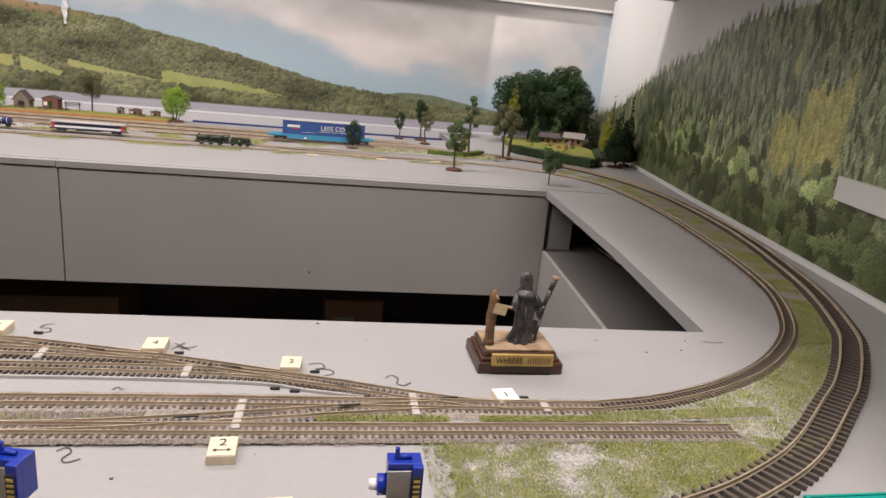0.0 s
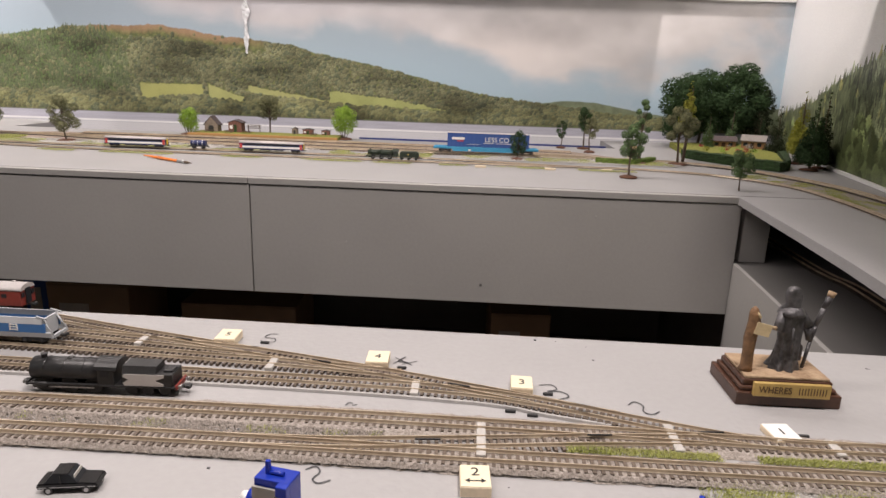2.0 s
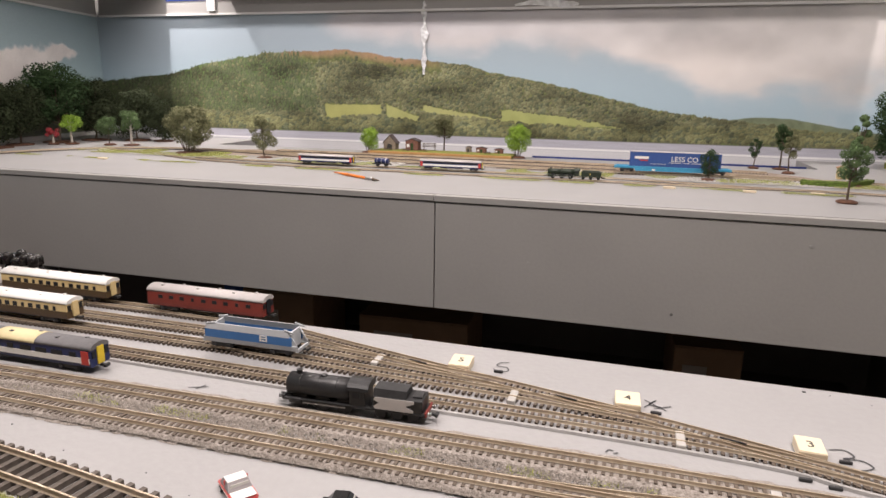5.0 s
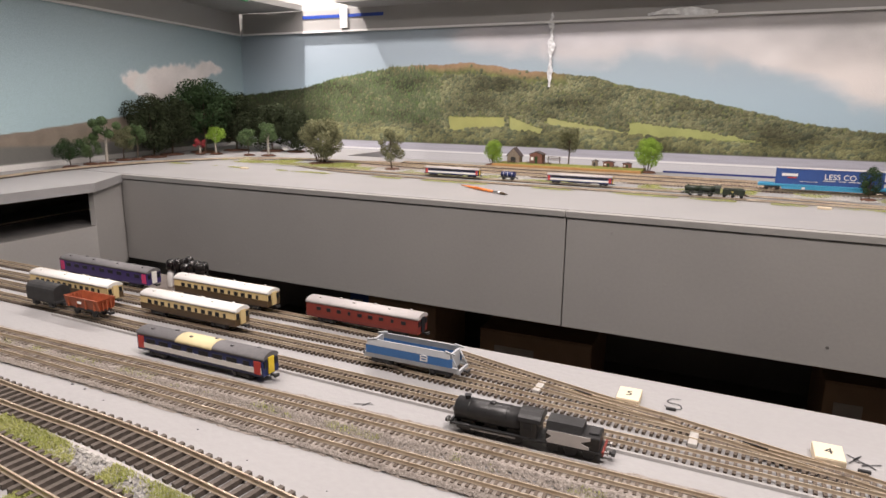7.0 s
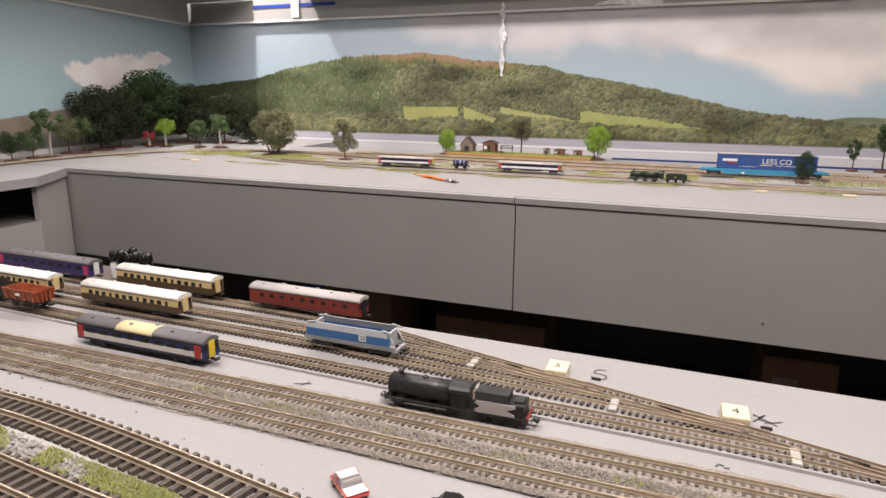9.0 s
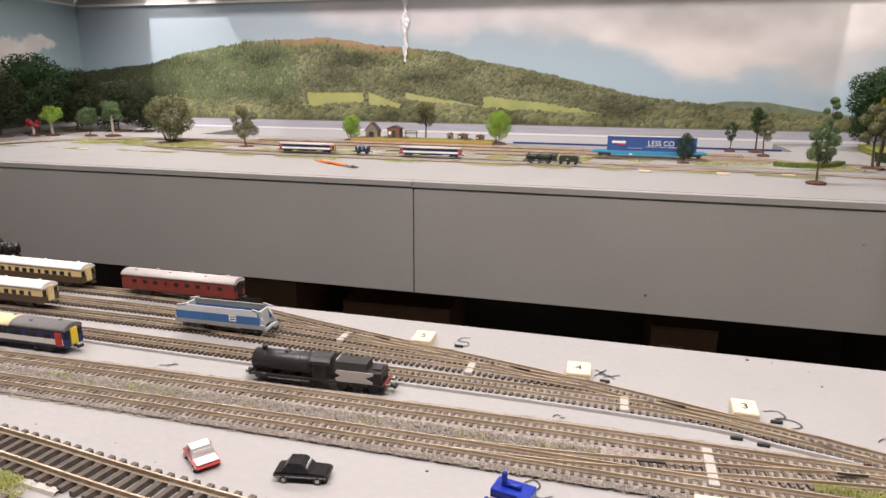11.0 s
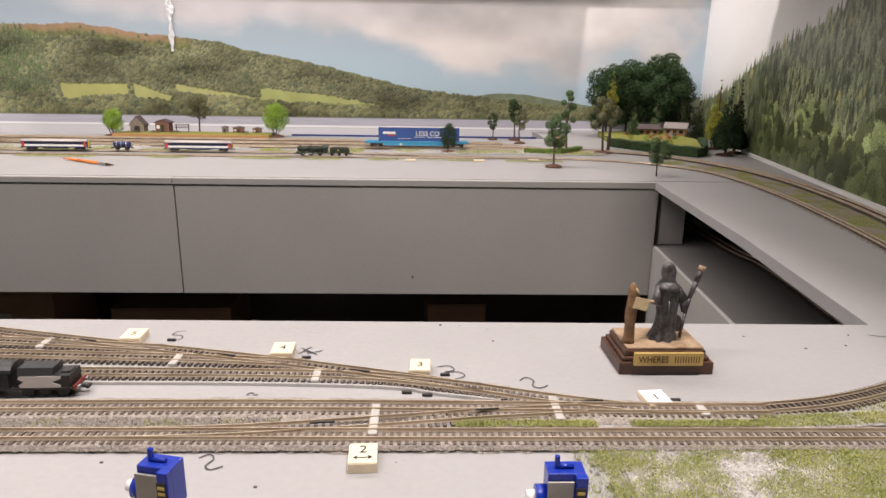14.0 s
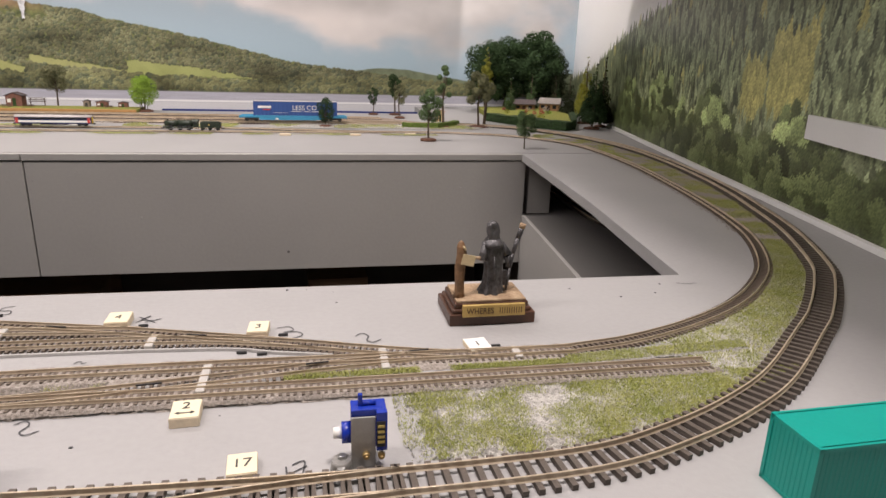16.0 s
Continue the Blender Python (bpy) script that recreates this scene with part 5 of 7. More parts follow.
        for s in (-1, 1):
            bw = boxb(e * (L / 2 + 0.0003) - 0.0004, e * (L / 2 + 0.0003) + 0.0004, s * 0.0062 - 0.0016, s * 0.0062 + 0.0016, win_z - win_h / 2, win_z + win_h / 2 + 0.001)
            part("end_window", bw, GLASS, ob)
        bogie(ob, e * (L / 2 - 0.020))
        coupling(ob, e * (L / 2), e)
    b = boxb(-L * 0.18, L * 0.18, -hw * 0.7, hw * 0.7, 0.003, z0, bevel=0.0006)
    part("underframe_gear", b, BLACK_MATT, ob)
    if y < 1:
        ob.scale = (1, 0.92, 0.88)
    if patch:
        b = nb()
        arc = [(math.cos(a) * hw * 1.06, ze + math.sin(a) * (H - ze) * 1.05) for a in [math.pi * k / 10 for k in range(11)]]
        extrude_x(b, arc, -L * 0.17, L * 0.12, smooth=True)
        part("tape_patch", b, patch, ob, "cream masking tape over the roof")
    return ob


TAPE_CREAM = material("cream_masking_tape", (0.72, 0.62, 0.36), 0.7, vary=0.08, scale=60)
coach(-0.787, 0.6335, 0.136, "purple model coach with pink doors on yard track", PURPLE, PURPLE, ROOF_GREY, windows=9, ends=material("pink_door_paint", (0.62, 0.05, 0.18), 0.4), end_panel=WHITE)
coach(-0.766, 0.580, 0.115, "cream and brown model coach with white roof", BROWN, CREAM, ROOF_WHITE, windows=12, end_panel=CREAM)
coach(-0.622, 0.6335, 0.118, "cream and brown model coach with white roof", BROWN, CREAM, ROOF_WHITE, windows=12, end_panel=CREAM)
coach(-0.608, 0.580, 0.113, "cream and brown model coach with white roof", BROWN, CREAM, ROOF_WHITE, windows=12, end_panel=CREAM)
coach(-0.463, 0.6335, 0.112, "maroon model coach with silver grey roof", MAROON, MAROON, ROOF_SILVER, windows=9, gap=0.4, win_h=0.0034)
coach(-0.531, 0.5175, 0.124, "blue and white model railcar with taped roof on bare board", NAVY, NAVY, ROOF_GREY, rz=0.5, z=0.0003, windows=8, band=WHITE, ends=RED, end_panel=YELLOW, gap=0.7, patch=TAPE_CREAM)
FAR = "model coaches on the far board"
coach(-0.553, 1.725, 0.155, "navy and white model coach with red ends", NAVY, NAVY, ROOF_SILVER, band=WHITE, rz=0.5, windows=9, ends=RED, end_panel=YELLOW, strip_glass=True, win_z=0.0165, win_h=0.003, group=FAR, gap=0.5)
coach(-0.887, 1.722, 0.150, "navy and white model coach with red ends", NAVY, NAVY, ROOF_SILVER, band=WHITE, rz=1.0, windows=9, ends=RED, end_panel=YELLOW, strip_glass=True, win_z=0.0165, win_h=0.003, group=FAR, gap=0.5)


def steam_loco(x, y, L, label, paint, rz=0.0, austerity=True, z=RAILTOP):
    """A tender engine, chimney towards -x."""
    ob = thing("steam_locomotive", x, y, z, rz, label, "model locomotive")
    e, t = -L / 2, L / 2
    W = 0.0175
    split = e + L * 0.60
    b = nb()
    box(b, e + 0.002, t - 0.001, -W / 2, W / 2, 0.0062, 0.0076, bevel=0.0003)
    part("running_plate", b, paint, ob)
    b = nb()
    if austerity:
        prof = [(0.0078 * math.sin(a) * (1.04 if math.cos(a) < 0.2 else 1.0), 0.0152 + 0.0078 * math.cos(a) if math.cos(a) > -0.7 else 0.0088) for a in [2 * math.pi * q / 22 for q in range(22)]]
        extrude_x(b, prof, e + 0.004, split - 0.011, smooth=True)
        for bx in (0.012, 0.024, 0.036):
            cyl(b, (e + bx, 0, 0.0152), (e + bx + 0.0006, 0, 0.0152), 0.0080, seg=22)
        cyl(b, (e + 0.0030, 0, 0.0150), (e + 0.0042, 0, 0.0150), 0.0062, 0.0070, 20)
        cyl(b, (e + 0.0022, 0, 0.0150), (e + 0.0032, 0, 0.0150), 0.0010, seg=8)
    else:
        cyl(b, (e + 0.004, 0, 0.0150), (e + L * 0.26, 0, 0.0152), 0.0058, 0.0064, 18)
        cyl(b, (e + L * 0.26, 0, 0.0152), (split - 0.010, 0, 0.0155), 0.0066, 0.0068, 18)
    part("boiler", b, paint, ob)
    b = nb()
    lathe(b, [(0.0022, 0), (0.0017, 0.001), (0.0019, 0.0026), (0.0023, 0.0032)], 12, e + 0.010, 0, 0.0222 if austerity else 0.0208)
    part("chimney", b, paint, ob)
    b = nb()
    lathe(b, [(0.0024, 0), (0.0022, 0.0012), (0.0012, 0.0019), (0.0004, 0.0021)], 12, e + L * 0.28, 0, 0.0222 if austerity else 0.0208)
    part("dome", b, paint, ob)
    b = nb()
    box(b, split - 0.011, split - 0.001, -0.0085, 0.0085, 0.0076, 0.0185, bevel=0.0004)
    extrude_x(b, [(math.cos(a) * 0.0089, 0.0185 + math.sin(a) * 0.0056) for a in [math.pi * q / 8 for q in range(9)]], split - 0.0125, split + 0.001)
    part("cab", b, paint, ob)
    for s in (-1, 1):
        part("cab_window", boxb(split - 0.009, split - 0.004, s * 0.0086 - 0.0002, s * 0.0086 + 0.0002, 0.0135, 0.0172), GLASS, ob)
    for q in range(3):
        for s in (-1, 1):
            b = nb()
            cx, wr = e + L * (0.13 + 0.155 * q), 0.0056
            cyl(b, (cx, s * 0.0042, wr), (cx, s * 0.0062, wr), wr, seg=18)
            cyl(b, (cx, s * 0.0060, wr), (cx, s * 0.0066, wr), wr * 0.3, seg=10)
            part("driving_wheel", b, BLACK_MATT, ob)
    for s in (-1, 1):
        part("coupling_rod", boxb(e + L * 0.12, e + L * 0.45, s * 0.0070 - 0.0003, s * 0.0070 + 0.0003, 0.0040, 0.0051, bevel=0.0002), STEEL, ob)
        b = nb()
        cyl(b, (e + 0.006, s * 0.0068, 0.0058), (e + 0.014, s * 0.0068, 0.0058), 0.0023, seg=10)
        part("cylinder", b, paint, ob)
    # tender
    b = nb()
    box(b, split + 0.004, t - 0.003, -0.0083, 0.0083, 0.0076, 0.0165 if austerity else 0.0178, bevel=0.0006)
    part("tender_body", b, paint, ob)
    b = nb()
    if austerity:
        extrude_x(b, [(-0.0075, 0.0165), (0.0075, 0.0165), (0.0058, 0.0212), (-0.0058, 0.0212)], split + 0.004, t - 0.013)
        box(b, t - 0.010, t - 0.004, -0.004, 0.004, 0.0165, 0.0178, bevel=0.0005)
    else:
        box(b, split + 0.006, t - 0.006, -0.0062, 0.0062, 0.0178, 0.0196, bevel=0.0012)
    part("tender_top", b, BLACK_MATT if austerity else paint, ob)
    if austerity:
        for s in (-1, 1):
            b = prism([(split + 0.0055, 0.0080), (t - 0.0085, 0.0080), (t - 0.0085, 0.0096), (t - 0.0135, 0.0120), (t - 0.0080, 0.0144), (t - 0.0080, 0.0163), (split + 0.0055, 0.0163), (split + 0.0045, 0.0144), (split + 0.0080, 0.0125), (split + 0.0045, 0.0098)], -0.0002, 0.0002)
            b.transform(Matrix.Translation((0, s * 0.0087, 0)) @ Matrix.Rotation(math.pi / 2, 4, "X"))
            part("tender_panel", b, material("bare_grey_panel", (0.50, 0.475, 0.455), 0.55, vary=0.06, scale=60), ob, "unpainted grey side panel")
    else:
        for s in (-1, 1):
            part("tender_crest", boxb(split + L * 0.17, split + L * 0.20, s * 0.0084 - 0.0002, s * 0.0084 + 0.0002, 0.0115, 0.0140), GOLD, ob)
    for q in range(3):
        for s in (-1, 1):
            b = nb()
            cx = split + 0.008 + q * (t - split - 0.017) / 2
            cyl(b, (cx, s * 0.0042, 0.0036), (cx, s * 0.0060, 0.0036), 0.0036, seg=14)
            part("tender_wheel", b, BLACK_MATT, ob)
    for xx, sg in ((e + 0.002, -1), (t - 0.001, 1)):
        part("buffer_beam", boxb(xx - 0.0006, xx + 0.0006, -0.0085, 0.0085, 0.0058, 0.0088), BLACK_MATT if sg < 0 else MAROON, ob, "" if sg < 0 else "dull red buffer beam")
        for s in (-1, 1):
            b = nb()
            cyl(b, (xx, s * 0.0058, 0.0073), (xx + sg * 0.0022, s * 0.0058, 0.0073), 0.0008, seg=8)
            cyl(b, (xx + sg * 0.0022, s * 0.0058, 0.0073), (xx + sg * 0.003, s * 0.0058, 0.0073), 0.0017, seg=12)
            part("buffer", b, STEEL, ob)
        coupling(ob, xx, sg, 0.0045)
    if austerity:
        ob.scale = (1, 0.92, 0.90)
    return ob


steam_loco(-0.2775, 0.5180, 0.094, "black model tender locomotive with grey panel on bare board", BLACK, rz=2.5, z=0.0003)
steam_loco(-0.25, 1.6655, 0.125, "dark green model tender locomotive on the far track", GREEN_LOCO, austerity=False)


def hopper(x, y):
    """A long blue and silver bogie hopper with an open top."""
    ob = thing("hopper_wagon", x, y, RAILTOP, 0.5, "blue and silver bogie hopper wagon with open top", "model wagon", "model wagons")
    L = 0.078
    for s in (-1, 1):
        b = nb()
        extrude_x(b, [(s * 0.0088, 0.0055), (s * 0.0095, 0.0095), (s * 0.0088, 0.0105), (s * 0.0075, 0.0072)], -L / 2, L / 2)
        part("lower_sill", b, SILVER, ob)
        b = nb()
        extrude_x(b, [(s * 0.0095, 0.0095), (s * 0.0095, 0.0165), (s * 0.0085, 0.0165), (s * 0.0085, 0.0095)], -L / 2 + 0.001, L / 2 - 0.004)
        part("side_panel", b, BLUE, ob)
        b = nb()
        extrude_x(b, [(s * 0.0096, 0.0165), (s * 0.0086, 0.0215), (s * 0.0076, 0.0215), (s * 0.0085, 0.0165)], -L / 2 + 0.002, L / 2 - 0.006)
        part("top_rail", b, SILVER, ob)
        b = nb()
        for dx in (-0.0026, 0.0026):
            box(b, 0.012 + dx - 0.0004, 0.012 + dx + 0.0004, s * 0.0097 - 0.0002, s * 0.0097 + 0.0002, 0.0110, 0.0158)
        for dz in (0.0112, 0.0134, 0.0154):
            box(b, 0.0094, 0.0146, s * 0.0097 - 0.0002, s * 0.0097 + 0.0002, dz, dz + 0.0008)
        part("logo_bars", b, WHITE, ob)
    for e in (-1, 1):
        b = nb()
        extrude_x(b, [(-0.008, 0.006), (0.008, 0.006), (0.0085, 0.020), (-0.0085, 0.020)], e * (L / 2 - 0.006) - 0.0008, e * (L / 2 - 0.006) + 0.0008)
        part("end_wall", b, SILVER, ob)
        b = nb()
        for s in (-1, 1):
            cyl(b, (e * (L / 2 - 0.006), s * 0.0075, 0.020), (e * (L / 2 + 0.001), s * 0.0080, 0.0065), 0.0007, seg=6)
            cyl(b, (e * (L / 2 - 0.010), s * 0.0085, 0.0225), (e * (L / 2 - 0.002), s * 0.0085, 0.0205), 0.0007, seg=6)
        box(b, e * (L / 2 + 0.0005) - 0.0008, e * (L / 2 + 0.0005) + 0.0008, -0.009, 0.009, 0.0050, 0.0075)
        part("end_frame", b, SILVER, ob)
        bogie(ob, e * (L / 2 - 0.014))
        coupling(ob, e * (L / 2), e)
    b = nb()
    extrude_x(b, [(-0.0075, 0.0072), (0.0075, 0.0072), (0.0060, 0.0085), (-0.0060, 0.0085)], -L / 2 + 0.004, L / 2 - 0.006)
    part("hopper_floor", b, DARK_GREY, ob)
    return ob


hopper(-0.3835, 0.5770).scale = (0.97, 0.95, 0.90)


def tank_wagon(x, y, L, mat, label, rz=0, frame=BLACK_MATT, band=None, covered=False):
    ob = thing("tank_wagon", x, y, RAILTOP, rz, label, "model wagon", "model wagons")
    b = boxb(-L / 2, L / 2, -0.0075, 0.0075, 0.0055, 0.0078, bevel=0.0004)
    part("underframe", b, frame, ob)
    b = nb()
    if covered:
        extrude_x(b, [(-0.0082, 0.0078), (0.0082, 0.0078), (0.0082, 0.0165)] + [(math.cos(a) * 0.0084, 0.0165 + math.sin(a) * 0.006) for a in [math.pi * q / 8 for q in range(9)]] + [(-0.0082, 0.0165)], -L / 2 + 0.001, L / 2 - 0.001)
    else:
        cyl(b, (-L / 2 + 0.002, 0, 0.0140), (L / 2 - 0.002, 0, 0.0140), 0.0066, seg=20)
    part("tank_barrel" if not covered else "van_body", b, mat, ob)
    if not covered:
        b = nb()
        lathe(b, [(0.0022, 0), (0.0022, 0.0014), (0.0012, 0.0018)], 12, 0, 0, 0.0203)
        part("filler_dome", b, mat, ob)
        for s in (-1, 0, 1):
            b = nb()
            cyl(b, (s * L * 0.28 - 0.0005, 0, 0.014), (s * L * 0.28 + 0.0005, 0, 0.014), 0.0068, seg=20)
            part("tank_strap", b, band or BLACK_MATT, ob)
    for s in (-1, 1):
        wheelset(ob, s * L * 0.28, 0.0036)
        coupling(ob, s * L / 2, s)
        b = nb()
        for q in (-1, 1):
            box(b, s * L * 0.28 - 0.002, s * L * 0.28 + 0.002, q * 0.0068 - 0.0006, q * 0.0068 + 0.0006, 0.0020, 0.0056)
        part("axle_guard", b, BLACK_MATT, ob)
    return ob


tank_wagon(-0.760, 0.5485, 0.042, BLACK_MATT, "black model brake van with rounded roof on yard track", covered=True)
tank_wagon(-0.735, 1.727, 0.040, NAVY, "small dark blue model tank wagon on the far track", band=WHITE)


def mineral_wagon(x, y):
    ob = thing("mineral_wagon", x, y, RAILTOP, 0, "orange open mineral wagon with white lettering bars", "model wagon", "model wagons")
    L = 0.046
    b = nb()
    o = [(-L / 2, -0.0088), (L / 2, -0.0088), (L / 2, 0.0088), (-L / 2, 0.0088)]
    part("underframe", boxb(-L / 2 + 0.003, L / 2 - 0.003, -0.0068, 0.0068, 0.0052, 0.0076, bevel=0.0004), BLACK_MATT, ob)
    for s in (-1, 1):
        b = nb()
        extrude_x(b, [(s * 0.0072, 0.0076), (s * 0.0095, 0.0175), (s * 0.0086, 0.0175), (s * 0.0064, 0.0076)], -L / 2 + 0.001, L / 2 - 0.001)
        for q in range(4):
            xx = -L / 2 + 0.006 + q * (L - 0.012) / 3
            box(b, xx - 0.0004, xx + 0.0004, s * 0.0086 - 0.0008, s * 0.0086 + 0.0008, 0.0080, 0.0172)
        part("side_wall", b, ORANGE, ob)
        b = prism([(q * 0.0052 - 0.009 + dx, 0) for q, dx in ((0, 0), (1, 0))] + [(-0.0038, 0.0028), (-0.009, 0.0028)], -0.0002, 0.0002)
        b.transform(Matrix.Translation((0.004, s * 0.0090, 0.0118)) @ Matrix.Rotation(math.pi / 2 + s * 0.22, 4, "X"))
        part("lettering_bar", b, WHITE, ob)
    for e in (-1, 1):
        b = nb()
        v = [b.verts.new(c) for c in ((e * (L / 2 - 0.004), -0.0070, 0.0076), (e * (L / 2 - 0.004), 0.0070, 0.0076), (e * L / 2, 0.0090, 0.0175), (e * L / 2, -0.0090, 0.0175))]
        b.faces.new(v)
        bmesh.ops.solidify(b, geom=b.faces[:], thickness=0.0008)
        for s in (-0.004, 0.0, 0.004):
            box(b, e * (L / 2 - 0.001) - 0.0008, e * (L / 2 - 0.001) + 0.0008, s - 0.0005, s + 0.0005, 0.0076, 0.0165)
        part("end_wall", b, ORANGE, ob)
        wheelset(ob, e * L * 0.26, 0.0036)
        coupling(ob, e * L / 2, e)
    part("floor_plate", boxb(-L / 2 + 0.004, L / 2 - 0.004, -0.0068, 0.0068, 0.0076, 0.0082), ORANGE, ob)
    return ob


mineral_wagon(-0.702, 0.5487)


def ribbed_box(L, W, H, pitch, depth=0.0006):
    """A shipping container's body: one corrugated outline drawn upwards."""
    out = []

    def run(a, b, nx, ny):
        n = max(2, int(math.hypot(b[0] - a[0], b[1] - a[1]) / pitch))
        for k in range(n):
            for f, o in ((0.05, 0), (0.45, 0), (0.55, depth), (0.95, depth)):
                t = (k + f) / n
                out.append((a[0] + (b[0] - a[0]) * t - nx * o, a[1] + (b[1] - a[1]) * t - ny * o))

    run((-L / 2, -W / 2), (L / 2, -W / 2), 0, -1)
    run((L / 2, -W / 2), (L / 2, W / 2), 1, 0)
    run((L / 2, W / 2), (-L / 2, W / 2), 0, 1)
    run((-L / 2, W / 2), (-L / 2, -W / 2), -1, 0)
    return prism(out, 0.0006, H - 0.0006)


def container_frame(L, W, H, t):
    b = nb()
    for s in (-1, 1):
        for e in (-1, 1):
            box(b, e * (L / 2 - t / 2) - t / 2, e * (L / 2 - t / 2) + t / 2, s * (W / 2 - t / 2) - t / 2, s * (W / 2 - t / 2) + t / 2, 0, H)
        for z in (0, H - t):
            box(b, -L / 2, L / 2, s * (W / 2 - t / 2) - t / 2 * 0.98, s * (W / 2 - t / 2) + t / 2 * 0.98, z + 0.0001, z + t - 0.0001)
    for e in (-1, 1):
        for z in (0, H - t):
            box(b, e * (L / 2 - t / 2) - t / 2 * 0.97, e * (L / 2 - t / 2) + t / 2 * 0.97, -W / 2, W / 2, z + 0.0002, z + t - 0.0002)
    return b


teal = thing("shipping_container", 0.272, 0.3385, 0.0, 1.5, "teal green model shipping container standing on grey board", "model container")
part("body", ribbed_box(0.0825, 0.0304, 0.0345, 0.0026, 0.00025), TEAL, teal)
part("corner_frame", container_frame(0.083, 0.031, 0.035, 0.0022), TEAL, teal)
part("roof_panel", boxb(-0.040, 0.040, -0.0142, 0.0142, 0.0343, 0.0349, bevel=0.0002), TEAL, teal)

# long container wagon on the wide gauge line
flat = thing("container_wagon", -0.035, 1.848, 0.0078, 0.6, "light blue bogie container flat wagon", "model wagon", "model wagons")
part("deck", boxb(-0.128, 0.128, -0.014, 0.014, 0.0085, 0.0125, bevel=0.0006), SKYBLUE, flat)
for s in (-1, 1):
    b = nb()
    extrude_x(b, [(s * 0.0135, 0.0035), (s * 0.0148, 0.0035), (s * 0.0148, 0.0090), (s * 0.0135, 0.0090)], -0.085, 0.085)
    part("side_sill", b, SKYBLUE, flat)
    part("deck_lip", boxb(-0.131, 0.131, s * 0.0142 - 0.001, s * 0.0142 + 0.001, 0.0105, 0.0145, bevel=0.0003), SKYBLUE, flat)
    part("sill_emblem", boxb(-0.045, -0.038, s * 0.0150 - 0.0002, s * 0.0150 + 0.0002, 0.0042, 0.0086, bevel=0.0001), WHITE, flat)
    bogie(flat, s * 0.104, 1.75)
    part("bolster_end", boxb(s * 0.131 - 0.003, s * 0.131 + 0.003, -0.012, 0.012, 0.008, 0.0135, bevel=0.0008), SKYBLUE, flat)
box45 = thing("shipping_container", -0.030, 1.8485, 0.0078 + 0.0125, 0.6, "long blue model container with white slogan", "model container")
part("body", ribbed_box(0.206, 0.030, 0.036, 0.010, 0.0002), CONT_BLUE, box45)
part("corner_frame", container_frame(0.207, 0.031, 0.0365, 0.0018), CONT_BLUE, box45)
part("roof_panel", boxb(-0.102, 0.102, -0.0150, 0.0150, 0.0362, 0.0370, bevel=0.0003), ROOF_SILVER, box45)
side = Matrix.Translation((0.022, -0.0157, 0.021)) @ Matrix.Rotation(math.pi / 2, 4, "X")
text_mesh("slogan", "LESS CO", 0.0165, WHITE, box45, side)
text_mesh("slogan_index", "2", 0.0095, WHITE, box45, Matrix.Translation((0.064, -0.0157, 0.0165)) @ Matrix.Rotation(math.pi / 2, 4, "X"))
for k, (x0, x1, z0, z1, m) in enumerate(((-0.092, -0.060, 0.020, 0.026, WHITE), (-0.080, -0.062, 0.0155, 0.0180, RED), (-0.012, 0.014, 0.0120, 0.0132, WHITE), (0.020, 0.034, 0.0120, 0.0132, WHITE), (0.038, 0.060, 0.0120, 0.0132, WHITE), (-0.055, -0.02, 0.0085, 0.0092, WHITE))):
    part("lettering_bar", boxb(x0, x1, -0.0158, -0.0153, z0, z1), m, box45)


# ---- loose things on the near board ----
def tag_block(x, y, w, d, h, digits, rz, label, arrow=False, face=None):
    ob = thing("number_tag", x, y, 0, rz, label, "number tag", "numbered turnout tags")
    part("block", boxb(-w / 2, w / 2, -d / 2, d / 2, 0, h - 0.0004, bevel=0.0004), WOOD_TAG, ob)
    part("paper_face", boxb(-w / 2 + 0.0003, w / 2 - 0.0003, -d / 2 + 0.0003, d / 2 - 0.0003, h - 0.0004, h), face or TAG_TOP, ob)
    text_mesh("numeral", digits, 0.0095, INK, ob, Matrix.Translation((0, 0.003 if arrow else 0, h + 0.0001)), depth=0.00008)
    if arrow:
        b = boxb(-0.003, 0.003, -0.0046, -0.0038, h, h + 0.0002)
        for s in (-1, 1):
            v = [b.verts.new(c) for c in ((s * 0.0052, -0.0042, h + 0.0002), (s * 0.0028, -0.0060, h + 0.0002), (s * 0.0028, -0.0024, h + 0.0002))]
            b.faces.new(v)
        part("arrow", b, INK, ob)
    return ob


tag_block(-0.2325, 0.6005, 0.0150, 0.0195, 0.006, "5", 2, "pale wooden tag numbered five beside turnout")
tag_block(-0.1175, 0.5755, 0.0155, 0.0190, 0.006, "4", 2, "pale wooden tag numbered four beside turnout")
tag_block(-0.0200, 0.5480, 0.0140, 0.0180, 0.006, "3", -2, "pale wooden tag numbered three beside turnout")
tag_block(0.1265, 0.5065, 0.0155, 0.0185, 0.004, "1", 6, "white card tag numbered one beside turnout", face=WHITE)
tag_block(-0.0490, 0.4425, 0.0150, 0.0185, 0.006, "2", 3, "pale wooden tag numbered two with arrow", True)
tag_block(-0.0150, 0.3810 + 0.0105, 0.0140, 0.0165, 0.0045, "17", 4, "pale wooden tag numbered seventeen by turnout")


